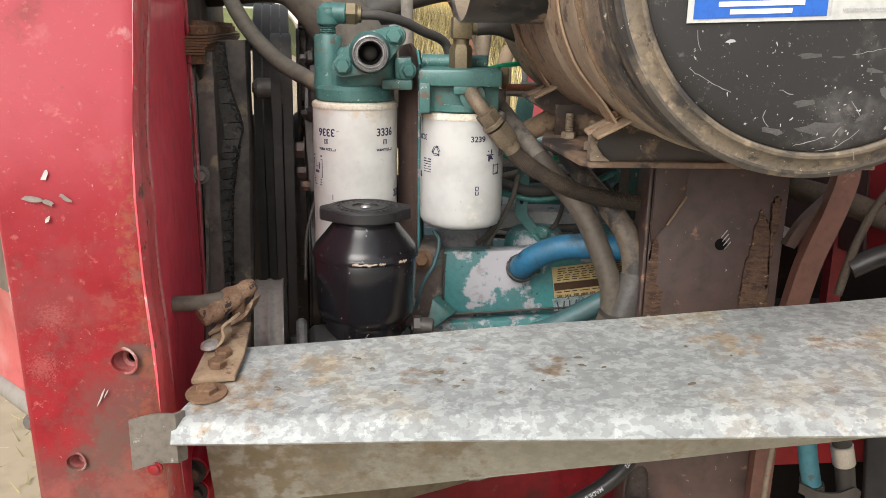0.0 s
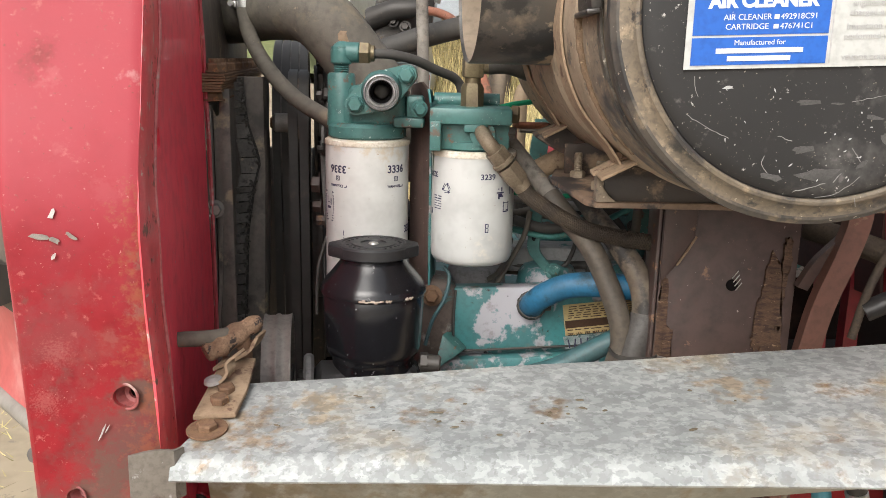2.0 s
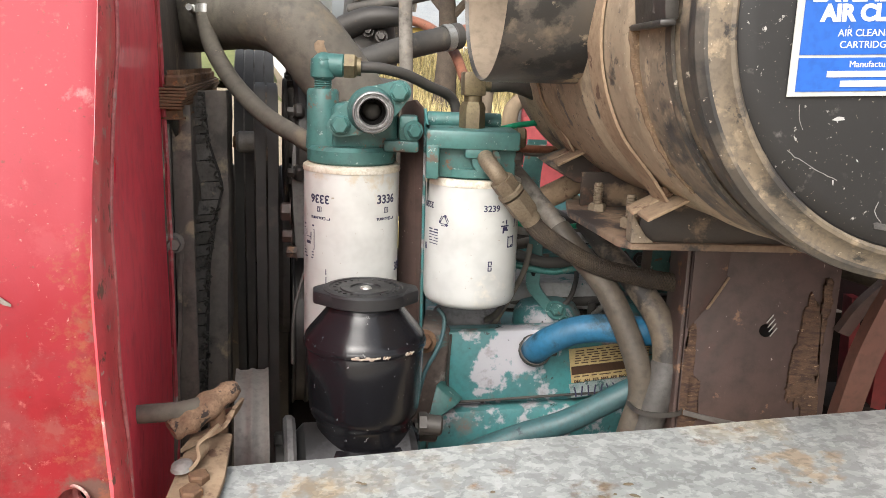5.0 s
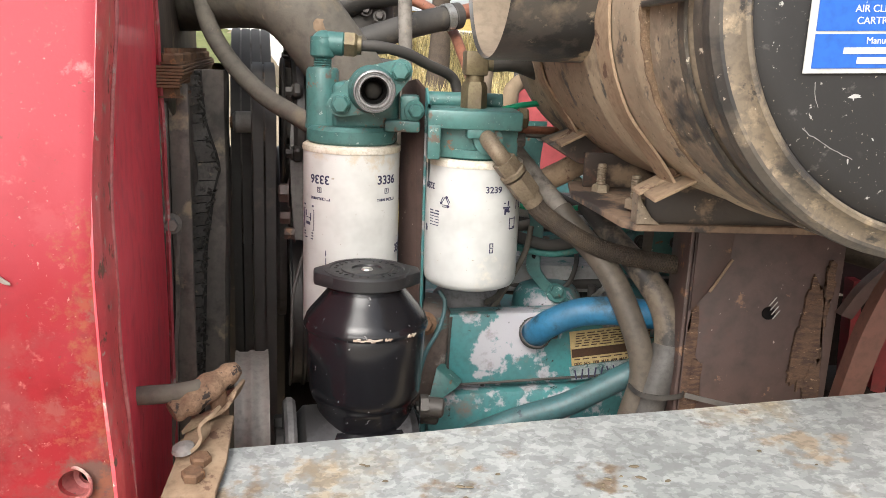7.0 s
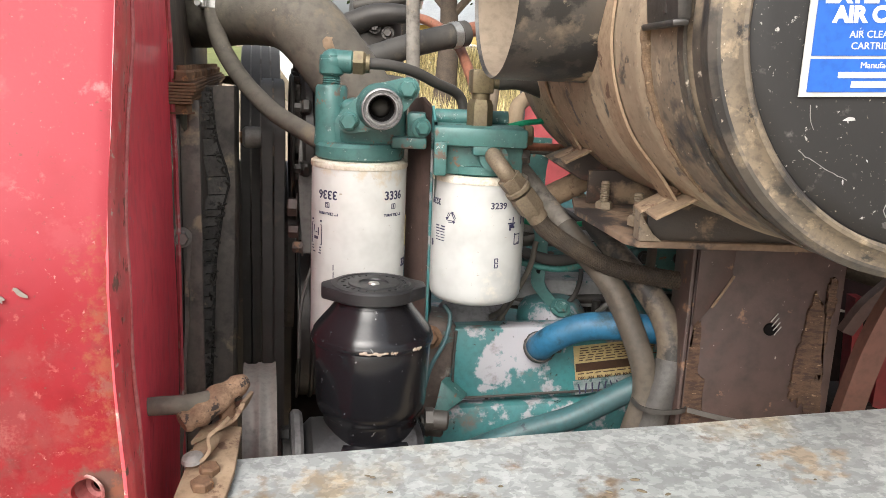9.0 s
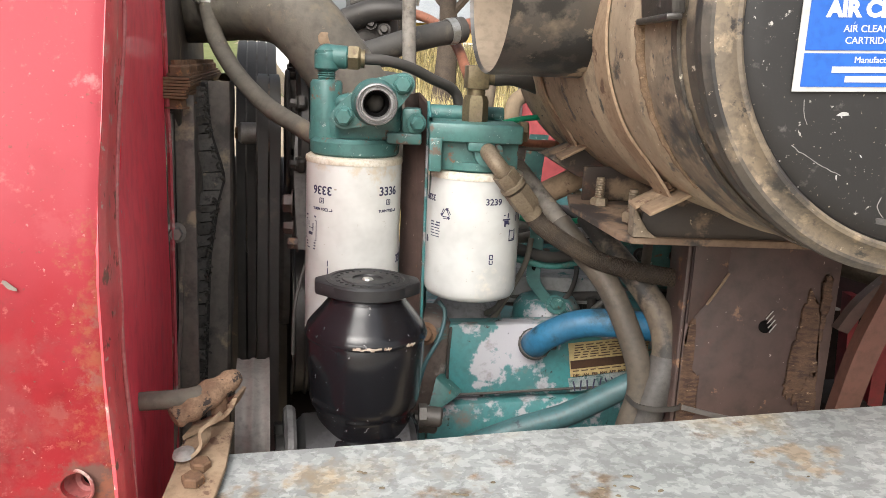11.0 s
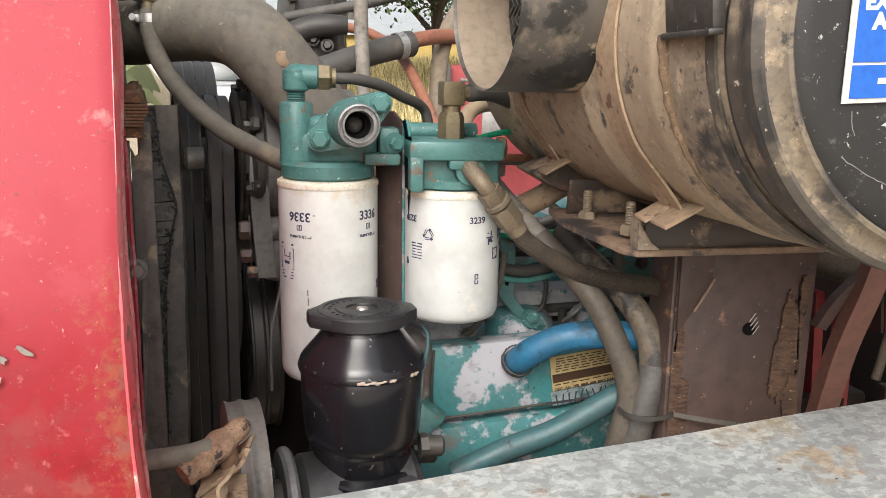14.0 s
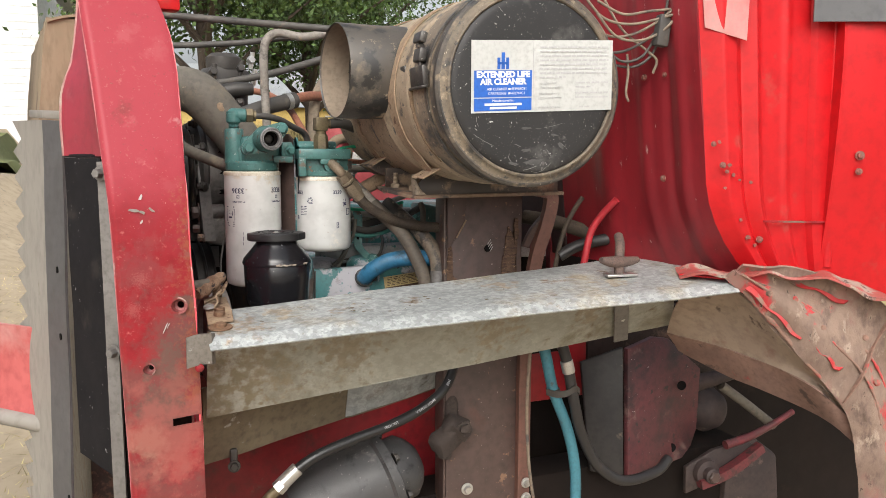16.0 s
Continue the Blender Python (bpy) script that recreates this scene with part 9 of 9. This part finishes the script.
for name, pts, r, m, label in (
    ("red_hose", [(0.508, 0.772, 1.420), (0.492, 0.79, 1.395), (0.475, 0.80, 1.365), (0.465, 0.80, 1.33), (0.455, 0.80, 1.27)], 0.0065, REDHOSE, "cut red hose end beside the firewall"),
    ("wire_end", [(0.486, 0.862, 1.419), (0.472, 0.862, 1.40), (0.455, 0.862, 1.37), (0.44, 0.86, 1.33), (0.43, 0.86, 1.28)], 0.0045, BRAID, "frayed dark braided wire end"),
    ("loom_hose", [(0.42, 0.98, 1.375), (0.46, 0.93, 1.368), (0.51, 0.88, 1.35), (0.56, 0.84, 1.325)], 0.014, BRAID, "brown braided loom running to the firewall"),
    ("dark_hose", [(0.44, 0.86, 1.31), (0.475, 0.85, 1.33), (0.53, 0.82, 1.345), (0.60, 0.80, 1.35)], 0.011, BLACKHOSE, "dusty dark hose beside the firewall"),
    ("light_blue_hose", [(0.389, 0.845, 1.20), (0.397, 0.845, 1.17), (0.410, 0.845, 1.12), (0.426, 0.845, 1.055), (0.455, 0.845, 0.983), (0.473, 0.845, 0.910), (0.477, 0.845, 0.837), (0.474, 0.85, 0.7)], 0.0105, LIGHTBLUE, "light blue hose hanging below the shelf"),
    ("drain_hose", [(0.422, 0.83, 1.18), (0.440, 0.83, 1.131), (0.450, 0.83, 1.093), (0.464, 0.83, 1.026), (0.485, 0.84, 0.965), (0.527, 0.85, 0.895), (0.591, 0.86, 0.853), (0.677, 0.88, 0.854), (0.718, 0.9, 0.869)], 0.0105, BLACKHOSE, "black greasy hose looping under the bracket"),
    ("speed_cable", [(0.375, 0.84, 1.15), (0.37, 0.84, 1.05), (0.375, 0.845, 0.95), (0.39, 0.85, 0.85), (0.42, 0.86, 0.76)], 0.003, RUBBER_TAN, "thin twisted cable with yellow strands"),
):
    t = thing(name, pts[-1], label, "hose", "hanging hoses")
    part("hose", tube(pts, r, 16, 8), m, t)
    if name == "light_blue_hose":
        part("clamp", clamp_band((0.4255, 0.845, 1.055), (0.2, 0.0, -1), 0.0112, 0.010), DARKSTEEL, t)
        part("p_clip", strip([(0.410, 0.842, 1.056), (0.425, 0.827, 1.054), (0.443, 0.82, 1.057), (0.458, 0.818, 1.065), (0.470, 0.826, 1.056)], 0.012, 0.003, (0, 0, 1)), DARKSTEEL, t)
    if name == "drain_hose":
        part("ferrule", cyl((0.4435, 0.83, 1.117), (0.450, 0.83, 1.093), 0.0122, seg=18, edge=0.001), BRIGHT, t)

# ---- below the shelf: rail, steering gear, bracket, fender ----
# base red lowered for the shadow under the engine; grime lies on top
GRIMEDRAIL = mat("grimed_shaded_red_panel", (0.26, 0.012, 0.018), (0.17, 0.011, 0.015), 0.45, 0, 6, (((0.075, 0.030, 0.026), 0.36, 10, 0.7, 0, 0.14), ((0.16, 0.11, 0.085), 0.18, 26, 0.85, 0, 0.06)), 0.12)
rail = thing("frame_panel", (0.2, 1.05, 0.7), "bright red frame panel under the engine", "truck panel")
part("panel", quad_surface((-0.23, 0.98, 0.55), (0.46, 1.12, 0.55), (0.46, 1.12, 1.12), (-0.23, 0.97, 1.10), 20, 10, 0.006, 0.004, 6), GRIMEDRAIL, rail)
SHADERED = mat("oily_dark_red_paint", (0.19, 0.010, 0.017), (0.12, 0.010, 0.014), 0.4, 0, 10, (((0.06, 0.025, 0.022), 0.28, 14, 0.6, 0, 0.12),), 0.1)
for p0, p1, w in (((0.4585, 1.002, 1.20), (0.450, 1.002, 1.335), 0.011), ((0.492, 1.002, 1.18), (0.4905, 1.002, 1.350), 0.017)):
    part("upright", strip([p0, lerp(p0, p1, 0.5), p1], w, 0.020, (1, 0, 0)), SHADERED, rail, "dark red frame upright")
part("upright_foot", box((0.475, 1.03, 1.15), (0.10, 0.08, 0.12), (0, 0, 6), 0.006), UNDERDARK, rail)
# solid box whose blackness stands for the shade under the engine
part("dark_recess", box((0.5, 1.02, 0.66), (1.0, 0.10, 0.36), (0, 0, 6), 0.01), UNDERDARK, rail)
GEARBLACK = mat("dusty_black_casting", (0.030, 0.030, 0.032), (0.055, 0.054, 0.054), 0.5, 0, 14, (((0.16, 0.15, 0.14), 0.26, 18, 0.7, 0, 0.14), ((0.012, 0.012, 0.013), 0.30, 24, 0.4, 0, 0.08), ((0.30, 0.28, 0.26), 0.10, 140, 0.7, 0)), 0.2)
gear = thing("steering_gear", (0.05, 0.85, 0.7), "black cast steering gear with bolted end cover", "steering gear")
d = Vector((1, 0.15, 0.30)).normalized()
o = Vector((-0.076, 0.825, 0.875))
part("housing", lathe([(0, 0), (0.05, 0), (0.066, 0.01), (0.074, 0.05), (0.078, 0.17), (0.084, 0.175), (0.084, 0.19), (0.066, 0.195), (0, 0.195)], o, d, 36, cap=False), GEARBLACK, gear)
part("rib", box(o + d * 0.09 + Vector((0, -0.05, 0.035)), (0.17, 0.012, 0.012), (0, -17, 8), 0.004), GEARBLACK, gear)
part("end_cover", lathe([(0, 0.196), (0.060, 0.196), (0.058, 0.225), (0.045, 0.24), (0.03, 0.25), (0, 0.25)], o, d, 30, cap=False), GEARBLACK, gear)
u = d.cross(Vector((0, 0, 1))).normalized()
v = d.cross(u)
for k in range(6):
    a = k * math.pi / 3 + 0.3
    part("cover_bolt", bolt_bm(o + d * 0.196 + (u * math.cos(a) + v * math.sin(a)) * 0.069, d, 0.007, 0.007), DARKSTEEL, gear)
hp = thing("pressure_hose", (-0.1, 0.76, 0.9), "glossy black pressure hose with white print and steel fittings", "hose", "engine hoses")
HPATH = [(-0.100, 0.762, 0.962), (-0.07, 0.765, 0.988), (-0.03, 0.768, 1.010), (0.03, 0.778, 1.026), (0.09, 0.788, 1.039), (0.15, 0.80, 1.058), (0.195, 0.812, 1.085), (0.220, 0.83, 1.115), (0.235, 0.85, 1.15)]
part("hose", tube(HPATH, 0.0088, 18, 8), SHINYRUBBER, hp)
bm = hexa((-0.1005, 0.762, 0.9615), (0.75, 0.05, 0.66), 0.0125, 0.016)
cyl((-0.092, 0.7626, 0.970), (-0.066, 0.7655, 0.9915), 0.0118, seg=18, edge=0.001, bm=bm)
part("fitting", bm, BRIGHT, hp)
part("elbow", tube([(-0.122, 0.765, 0.930), (-0.116, 0.763, 0.946), (-0.098, 0.762, 0.9625)], 0.0088, 12, 6), BRASS, hp)
hs = smooth_path(HPATH, 24)
cum = [0.0]
for a, b in zip(hs, hs[1:]):
    cum.append(cum[-1] + (b - a).length)


def on_hose(s, off):
    i = max(1, next((k for k, c in enumerate(cum) if c >= s), len(cum) - 1))
    f = (s - cum[i - 1]) / max(1e-9, cum[i] - cum[i - 1])
    p = hs[i - 1].lerp(hs[i], f)
    t = (hs[i] - hs[i - 1]).normalized()
    n1 = Vector((-0.15, -0.95, 0.30))
    n1 = (n1 - t * n1.dot(t)).normalized()
    b1 = t.cross(n1)
    a = off / 0.0091
    return p + (n1 * math.cos(a) + b1 * math.sin(a)) * 0.0091


for text, s0 in (("LSK X700", 0.215), ("MADE IN U.S.A.", 0.285), ("J402", 0.345)):
    b = lettering(text, 0.0064, 0.0002, bold=0.0001)
    for vv in b.verts:
        vv.co = on_hose(s0 - vv.co.x, vv.co.y)
    part("print", b, PRINTWHITE, hp)
knk = thing("steering_joint", (0.25, 0.92, 0.9), "mud-caked steering shaft joint", "joint")
bm = box((0.240, 0.865, 0.995), (0.052, 0.04, 0.036), (20, 30, 0), 0.012, 3)
box((0.216, 0.862, 0.975), (0.050, 0.04, 0.046), (10, -25, 20), 0.012, 3, bm)
box((0.214, 0.862, 0.952), (0.024, 0.03, 0.026), (-10, 15, 0), 0.008, 3, bm)
bolt_bm((0.246, 0.838, 1.002), (0, -1, 0.2), 0.010, 0.010, bm=bm)
for v in bm.verts:
    v.co += Vector((1, 0.6, 1)) * 0.007 * noise.noise(v.co * 60)
part("yoke", bm, mat("caked_brown_mud", (0.060, 0.044, 0.036), (0.036, 0.027, 0.024), 0.9, 0, 20, (((0.19, 0.15, 0.12), 0.2, 40, 0.9, 0, 0.1),), 0.5), knk)
part("shaft", tube([(0.236, 0.88, 1.0), (0.243, 0.91, 1.04), (0.256, 0.96, 1.12)], 0.013, 16, 6), knk.children[0].data.materials[0], knk)
sb = thing("pedal_bracket", (0.69, 0.94, 0.83), "octagonal red steel bracket plate, oily and worn", "bracket")
part("plate", prism([(0.622, 0.93, 1.105), (0.700, 0.96, 1.118), (0.742, 0.972, 1.110), (0.832, 0.98, 1.035), (0.828, 0.98, 0.90), (0.815, 0.98, 0.862), (0.78, 0.96, 0.845), (0.625, 0.92, 0.835)], (0.004, -0.012, 0), 0.002), mat("oily_red_plate", (0.12, 0.030, 0.035), (0.055, 0.024, 0.027), 0.45, 0, 9, (((0.016, 0.014, 0.016), 0.46, 9, 0.35, 0, 0.16), ((0.15, 0.09, 0.08), 0.22, 22, 0.8, 0, 0.08), ((0.03, 0.025, 0.024), 0.2, 50, 0.5, 0, 0.04), ((0.55, 0.5, 0.48), 0.05, 160, 0.7, 0)), 0.15), sb)
part("side_plate", prism([(0.548, 0.98, 1.07), (0.618, 0.932, 1.108), (0.622, 0.922, 0.835), (0.565, 0.96, 0.84)], (0, -0.008, 0), 0.002), mat("greasy_grey_plate", (0.035, 0.032, 0.031), (0.020, 0.019, 0.020), 0.55, 0, 7, (((0.010, 0.010, 0.012), 0.50, 10, 0.35, 0, 0.2), ((0.20, 0.16, 0.12), 0.2, 14, 0.85, 0, 0.1)), 0.15), sb)
for x, z in ((0.778, 1.007), (0.758, 0.871)):
    part("hole", lathe([(0, 0), (0.010, 0), (0.010, 0.002), (0, 0.002)], (x, 0.951, z), (-0.15, -1, 0), 18, cap=False), HOLE, sb)
lev = thing("pedal_levers", (0.86, 0.98, 0.75), "greasy levers with red paint under the cab", "lever")
LEVERRED = mat("greasy_lever_red", (0.20, 0.03, 0.038), (0.08, 0.03, 0.03), 0.5, 0, 14, (((0.045, 0.032, 0.028), 0.42, 18, 0.7, 0, 0.1),), 0.15)
GREASE = mat("brown_caked_grease", (0.060, 0.040, 0.036), (0.030, 0.022, 0.021), 0.65, 0, 9, (((0.16, 0.11, 0.09), 0.22, 15, 0.85, 0, 0.1),), 0.25)
part("red_rod", tube([(0.895, 0.95, 0.862), (0.96, 0.955, 0.872), (1.02, 0.96, 0.890), (1.085, 0.965, 0.916)], 0.009, 12, 6, scale=lambda t: 1.1 - 0.35 * t), LEVERRED, lev)
part("red_arm", strip([(0.825, 0.94, 0.785), (0.885, 0.94, 0.800), (0.94, 0.945, 0.822), (0.99, 0.95, 0.848)], 0.022, 0.020, (0, 1, 0)), LEVERRED, lev)
part("arm_plate", prism([(0.80, 0.952, 0.76), (0.86, 0.955, 0.775), (0.985, 0.96, 0.845), (0.96, 0.96, 0.865), (0.87, 0.958, 0.85), (0.80, 0.955, 0.82)], (0, 0.012, 0), 0.003), GREASE, lev)
part("pivot", lathe([(0, 0), (0.030, 0), (0.028, 0.012), (0.017, 0.016), (0.017, 0.030), (0.012, 0.034), (0, 0.034)], (0.847, 0.952, 0.806), (0, -1, 0), 28, cap=False), GREASE, lev)
part("pivot_nut", hexa((0.847, 0.922, 0.806), (0, -1, 0), 0.013, 0.010), BROWNPLATE, lev)
part("grey_rod", tube([(0.93, 1.02, 0.975), (1.0, 1.02, 0.925), (1.08, 1.02, 0.865)], 0.011, 12, 6), RUBBER_DUSTY, lev)
part("cross_shaft", tube([(0.80, 1.05, 0.97), (0.88, 1.03, 0.985), (0.96, 1.02, 1.00)], 0.026, 16, 6, scale=lambda t: 1 - 0.5 * t), GREASE, lev)
part("knuckle", lathe([(0, 0), (0.05, 0.0), (0.055, 0.02), (0.04, 0.05), (0.02, 0.06), (0, 0.06)], (0.93, 1.10, 0.90), (0.3, -1, 0.1), 24, cap=False), GREASE, lev)
part("lower_arm", prism([(0.93, 1.0, 0.60), (1.10, 1.0, 0.60), (1.08, 1.0, 0.80), (1.0, 1.0, 0.86), (0.94, 1.0, 0.80)], (0, 0.03, 0), 0.01), GREASE, lev)
part("upper_rail", prism([(0.62, 1.08, 1.02), (1.15, 1.10, 0.96), (1.15, 1.10, 1.12), (0.62, 1.08, 1.18)], (0, 0.02, 0), 0.004), GREASE, lev)
part("red_backing", box((0.53, 1.06, 1.055), (0.15, 0.02, 0.17), (0, 0, 6), 0.004), RED_FIREWALL, lev)
# black sheet added behind the levers in place of deep shade
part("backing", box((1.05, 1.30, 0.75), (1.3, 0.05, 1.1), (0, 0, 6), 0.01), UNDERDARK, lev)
# fender and its inner liner
fen = thing("front_fender", (0.7, 0.6, 0.8), "torn red front fender caked with mud", "fender")


LT = smooth_path([(0.545, 0.585, 1.289), (0.60, 0.552, 1.285), (0.650, 0.515, 1.222), (0.700, 0.485, 1.165), (0.755, 0.462, 1.100), (0.80, 0.462, 1.03)], 10)
LL = smooth_path([(0.600, 0.740, 1.180), (0.650, 0.660, 1.170), (0.673, 0.60, 1.162), (0.693, 0.54, 1.152), (0.715, 0.478, 1.130), (0.790, 0.468, 1.06)], 10)
LB = smooth_path([(0.640, 0.760, 1.140), (0.690, 0.680, 1.110), (0.708, 0.61, 1.102), (0.739, 0.55, 1.087), (0.756, 0.482, 1.068), (0.815, 0.470, 1.00)], 10)


def along(path, t):
    k = t * (len(path) - 1)
    i = min(int(k), len(path) - 2)
    return path[i].lerp(path[i + 1], k - i)


def liner(u, v):
    return along(LT, v).lerp(along(LL, v), u) + Vector((0, 0.012 * math.sin(u * math.pi), 0.008 * math.sin(u * math.pi)))


part("inner_liner", surface(liner, 20, 24, 0.004, wobble=0.004, freq=9), LINER, fen, "mud-brown inner liner")
part("liner_lip", surface(lambda u, v: liner(1.0, u).lerp(along(LB, u), v), 20, 6, 0.003, wobble=0.003, freq=14), mat("muddy_red_lip", (0.27, 0.165, 0.13), (0.18, 0.11, 0.09), 0.8, 0, 12, (((0.30, 0.06, 0.05), 0.2, 18, 0.7, 0, 0.06), ((0.09, 0.06, 0.05), 0.24, 22, 0.8, 0, 0.06)), 0.15), fen)


def lip(u, v):
    x = 0.527 + 0.26 * u
    z = 1.304 + 0.019 * math.sin(min(1, u * 2.2) * 1.5) + 0.003 * math.sin(u * 23) - 0.16 * max(0, u - 0.52) ** 1.4
    y = 0.60 - 0.23 * u ** 0.8
    return Vector((x + 0.02 * v, y + 0.045 * v, z + 0.012 * v * math.sin(u * 9 + 1)))


FENDERPAINT = mat("muddy_torn_red_paint", (0.40, 0.035, 0.035), (0.28, 0.10, 0.08), 0.6, 0, 14, (((0.34, 0.26, 0.21), 0.44, 20, 0.9, 0, 0.06), ((0.10, 0.06, 0.05), 0.2, 40, 0.8, 0)), 0.25)
part("torn_edge", surface(lip, 60, 8, 0.004, wobble=0.006, freq=30, plain=True), FENDERPAINT, fen, "crumpled torn fender edge")


OL = smooth_path([(0.575, 0.548, 1.312), (0.635, 0.515, 1.245), (0.690, 0.480, 1.172), (0.738, 0.455, 1.105), (0.757, 0.450, 1.03), (0.772, 0.450, 0.93), (0.78, 0.45, 0.65)], 10)
OR = smooth_path([(0.590, 0.525, 1.328), (0.665, 0.49, 1.323), (0.725, 0.445, 1.303), (0.775, 0.415, 1.258), (0.815, 0.40, 1.17), (0.85, 0.395, 1.0), (0.88, 0.39, 0.65)], 10)


def outer(u, v):
    p = along(OL, v).lerp(along(OR, v), u)
    return p + Vector((0, -0.010 * math.sin(u * math.pi * 2.0), 0.008 * math.sin(u * 7)))


MUDRED = mat("mud_and_red_flakes", (0.28, 0.16, 0.12), (0.20, 0.12, 0.09), 0.85, 0, 18, (((0.42, 0.04, 0.04), 0.36, 24, 0.6, 0, 0.06), ((0.12, 0.08, 0.06), 0.3, 30, 0.85, 0, 0.06)), 0.3)
part("wheel_arch", surface(outer, 60, 100, 0.004, wobble=0.008, freq=20, plain=True), mat("mud_over_red_paint", (0.25, 0.175, 0.135), (0.17, 0.115, 0.09), 0.85, 0, 8, (((0.32, 0.13, 0.11), 0.38, 9, 0.7, 0, 0.2), ((0.42, 0.03, 0.035), 0.31, 11, 0.5, 0, 0.06), ((0.085, 0.055, 0.042), 0.36, 13, 0.8, 0, 0.12), ((0.33, 0.255, 0.20), 0.26, 40, 0.9, 0, 0.1), ((0.06, 0.04, 0.03), 0.16, 80, 0.9, 0, 0.05)), 0.7, stretch=(1.6, 1, 0.7)), fen)
part("arch_rib", tube([(0.583, 0.545, 1.312), (0.637, 0.513, 1.245), (0.692, 0.478, 1.172), (0.747, 0.453, 1.105), (0.778, 0.447, 1.05)], 0.0042, 18, 8, scale=lambda t: 1 + 0.45 * math.sin(t * 31) * math.sin(t * 83)), MUDRED, fen)
for q in (0.33, 0.62):
    part("pressed_rib", tube([outer(q, 0.02 + 0.09 * k) + Vector((0, -0.003, 0)) for k in range(8)], 0.0020, 14, 6, scale=lambda t: 1 + 0.4 * math.sin(t * 37) * math.sin(t * 91)), MUDRED, fen)
STREAK = mat("flaking_red_streak", (0.48, 0.03, 0.035), (0.36, 0.035, 0.035), 0.55, 0, 14, (((0.20, 0.13, 0.10), 0.40, 26, 0.85, 0, 0.06),), 0.4)
for q, v0, v1, w in ((0.10, 0.06, 0.26, 0.012), (0.16, 0.28, 0.40, 0.009), (0.50, 0.10, 0.30, 0.013), (0.84, 0.12, 0.34, 0.010)):
    part("red_streak", strip([outer(q + 0.015 * math.sin(k * 1.9), v0 + (v1 - v0) * k / 7) + Vector((0, -0.0045 + 0.001 * math.sin(k * 2.3), 0)) for k in range(8)], w, 0.002, (0.9, 0.1, 0.4), 4), STREAK, fen, "flaking red paint along a pressed rib")
part("seam_strip", strip([outer(u, 0.46 + 0.03 * u) + Vector((0, -0.006, 0)) for u in (0.0, 0.25, 0.5, 0.75, 1.0)], 0.006, 0.003, (0, -1, 0.2)), MUDRED, fen)
for q, w in ((0.12, 0.30), (0.3, 0.42), (0.55, 0.5), (0.8, 0.36), (0.45, 0.72), (0.2, 0.62)):
    p = outer(w, q)
    part("rivet", lathe([(0, 0.003), (0.004, 0.002), (0.006, -0.003)], p + Vector((-0.002, -0.005, 0)), (-0.3, -1, 0), 12, cap=False), MUDRED, fen)
part("end_tab", prism([(0.530, 0.606, 1.3065), (0.60, 0.59, 1.311), (0.61, 0.565, 1.3075), (0.58, 0.56, 1.304)], (0, 0, 0.003), 0.0008), RED_CAB, fen)
part("drip", box((0.585, 0.548, 1.300), (0.006, 0.004, 0.02), (0, 0, 0), 0.001), RED_CAB, fen)
# parked silver van beyond, seen from behind
car = thing("parked_van", (-2.05, 21, 0), "silver parked van seen from behind with red tail lights", "car")
part("body", prism([(-2.95, 20, 0.35), (-1.12, 20, 0.35), (-1.08, 20, 1.2), (-1.16, 20.1, 1.35), (-2.91, 20.1, 1.35), (-2.99, 20, 1.2)], (0, 4.2, 0), 0.05), CARPAINT, car)
part("cabin", prism([(-2.93, 20.1, 1.33), (-1.14, 20.1, 1.33), (-1.30, 20.3, 2.08), (-2.77, 20.3, 2.08)], (0, 3.0, 0), 0.06), CARPAINT, car)
part("rear_window", prism([(-2.74, 20.07, 1.46), (-1.33, 20.07, 1.46), (-1.42, 20.22, 1.92), (-2.65, 20.22, 1.92)], (0, 0.04, 0), 0.01), GLASSDARK, car)
for x in (-1.22, -2.85):
    part("tail_light", box((x, 19.98, 1.15), (0.22, 0.08, 0.16), (0, 0, 0), 0.02), TAILRED, car)
part("bumper", box((-2.03, 19.95, 0.55), (1.8, 0.14, 0.2), (0, 0, 0), 0.03), CARPAINT, car)
for x in (-2.75, -1.32):
    part("wheel", cyl((x - 0.1, 20.7, 0.34), (x + 0.1, 20.7, 0.34), 0.34, seg=32, edge=0.03), TYRE, car)
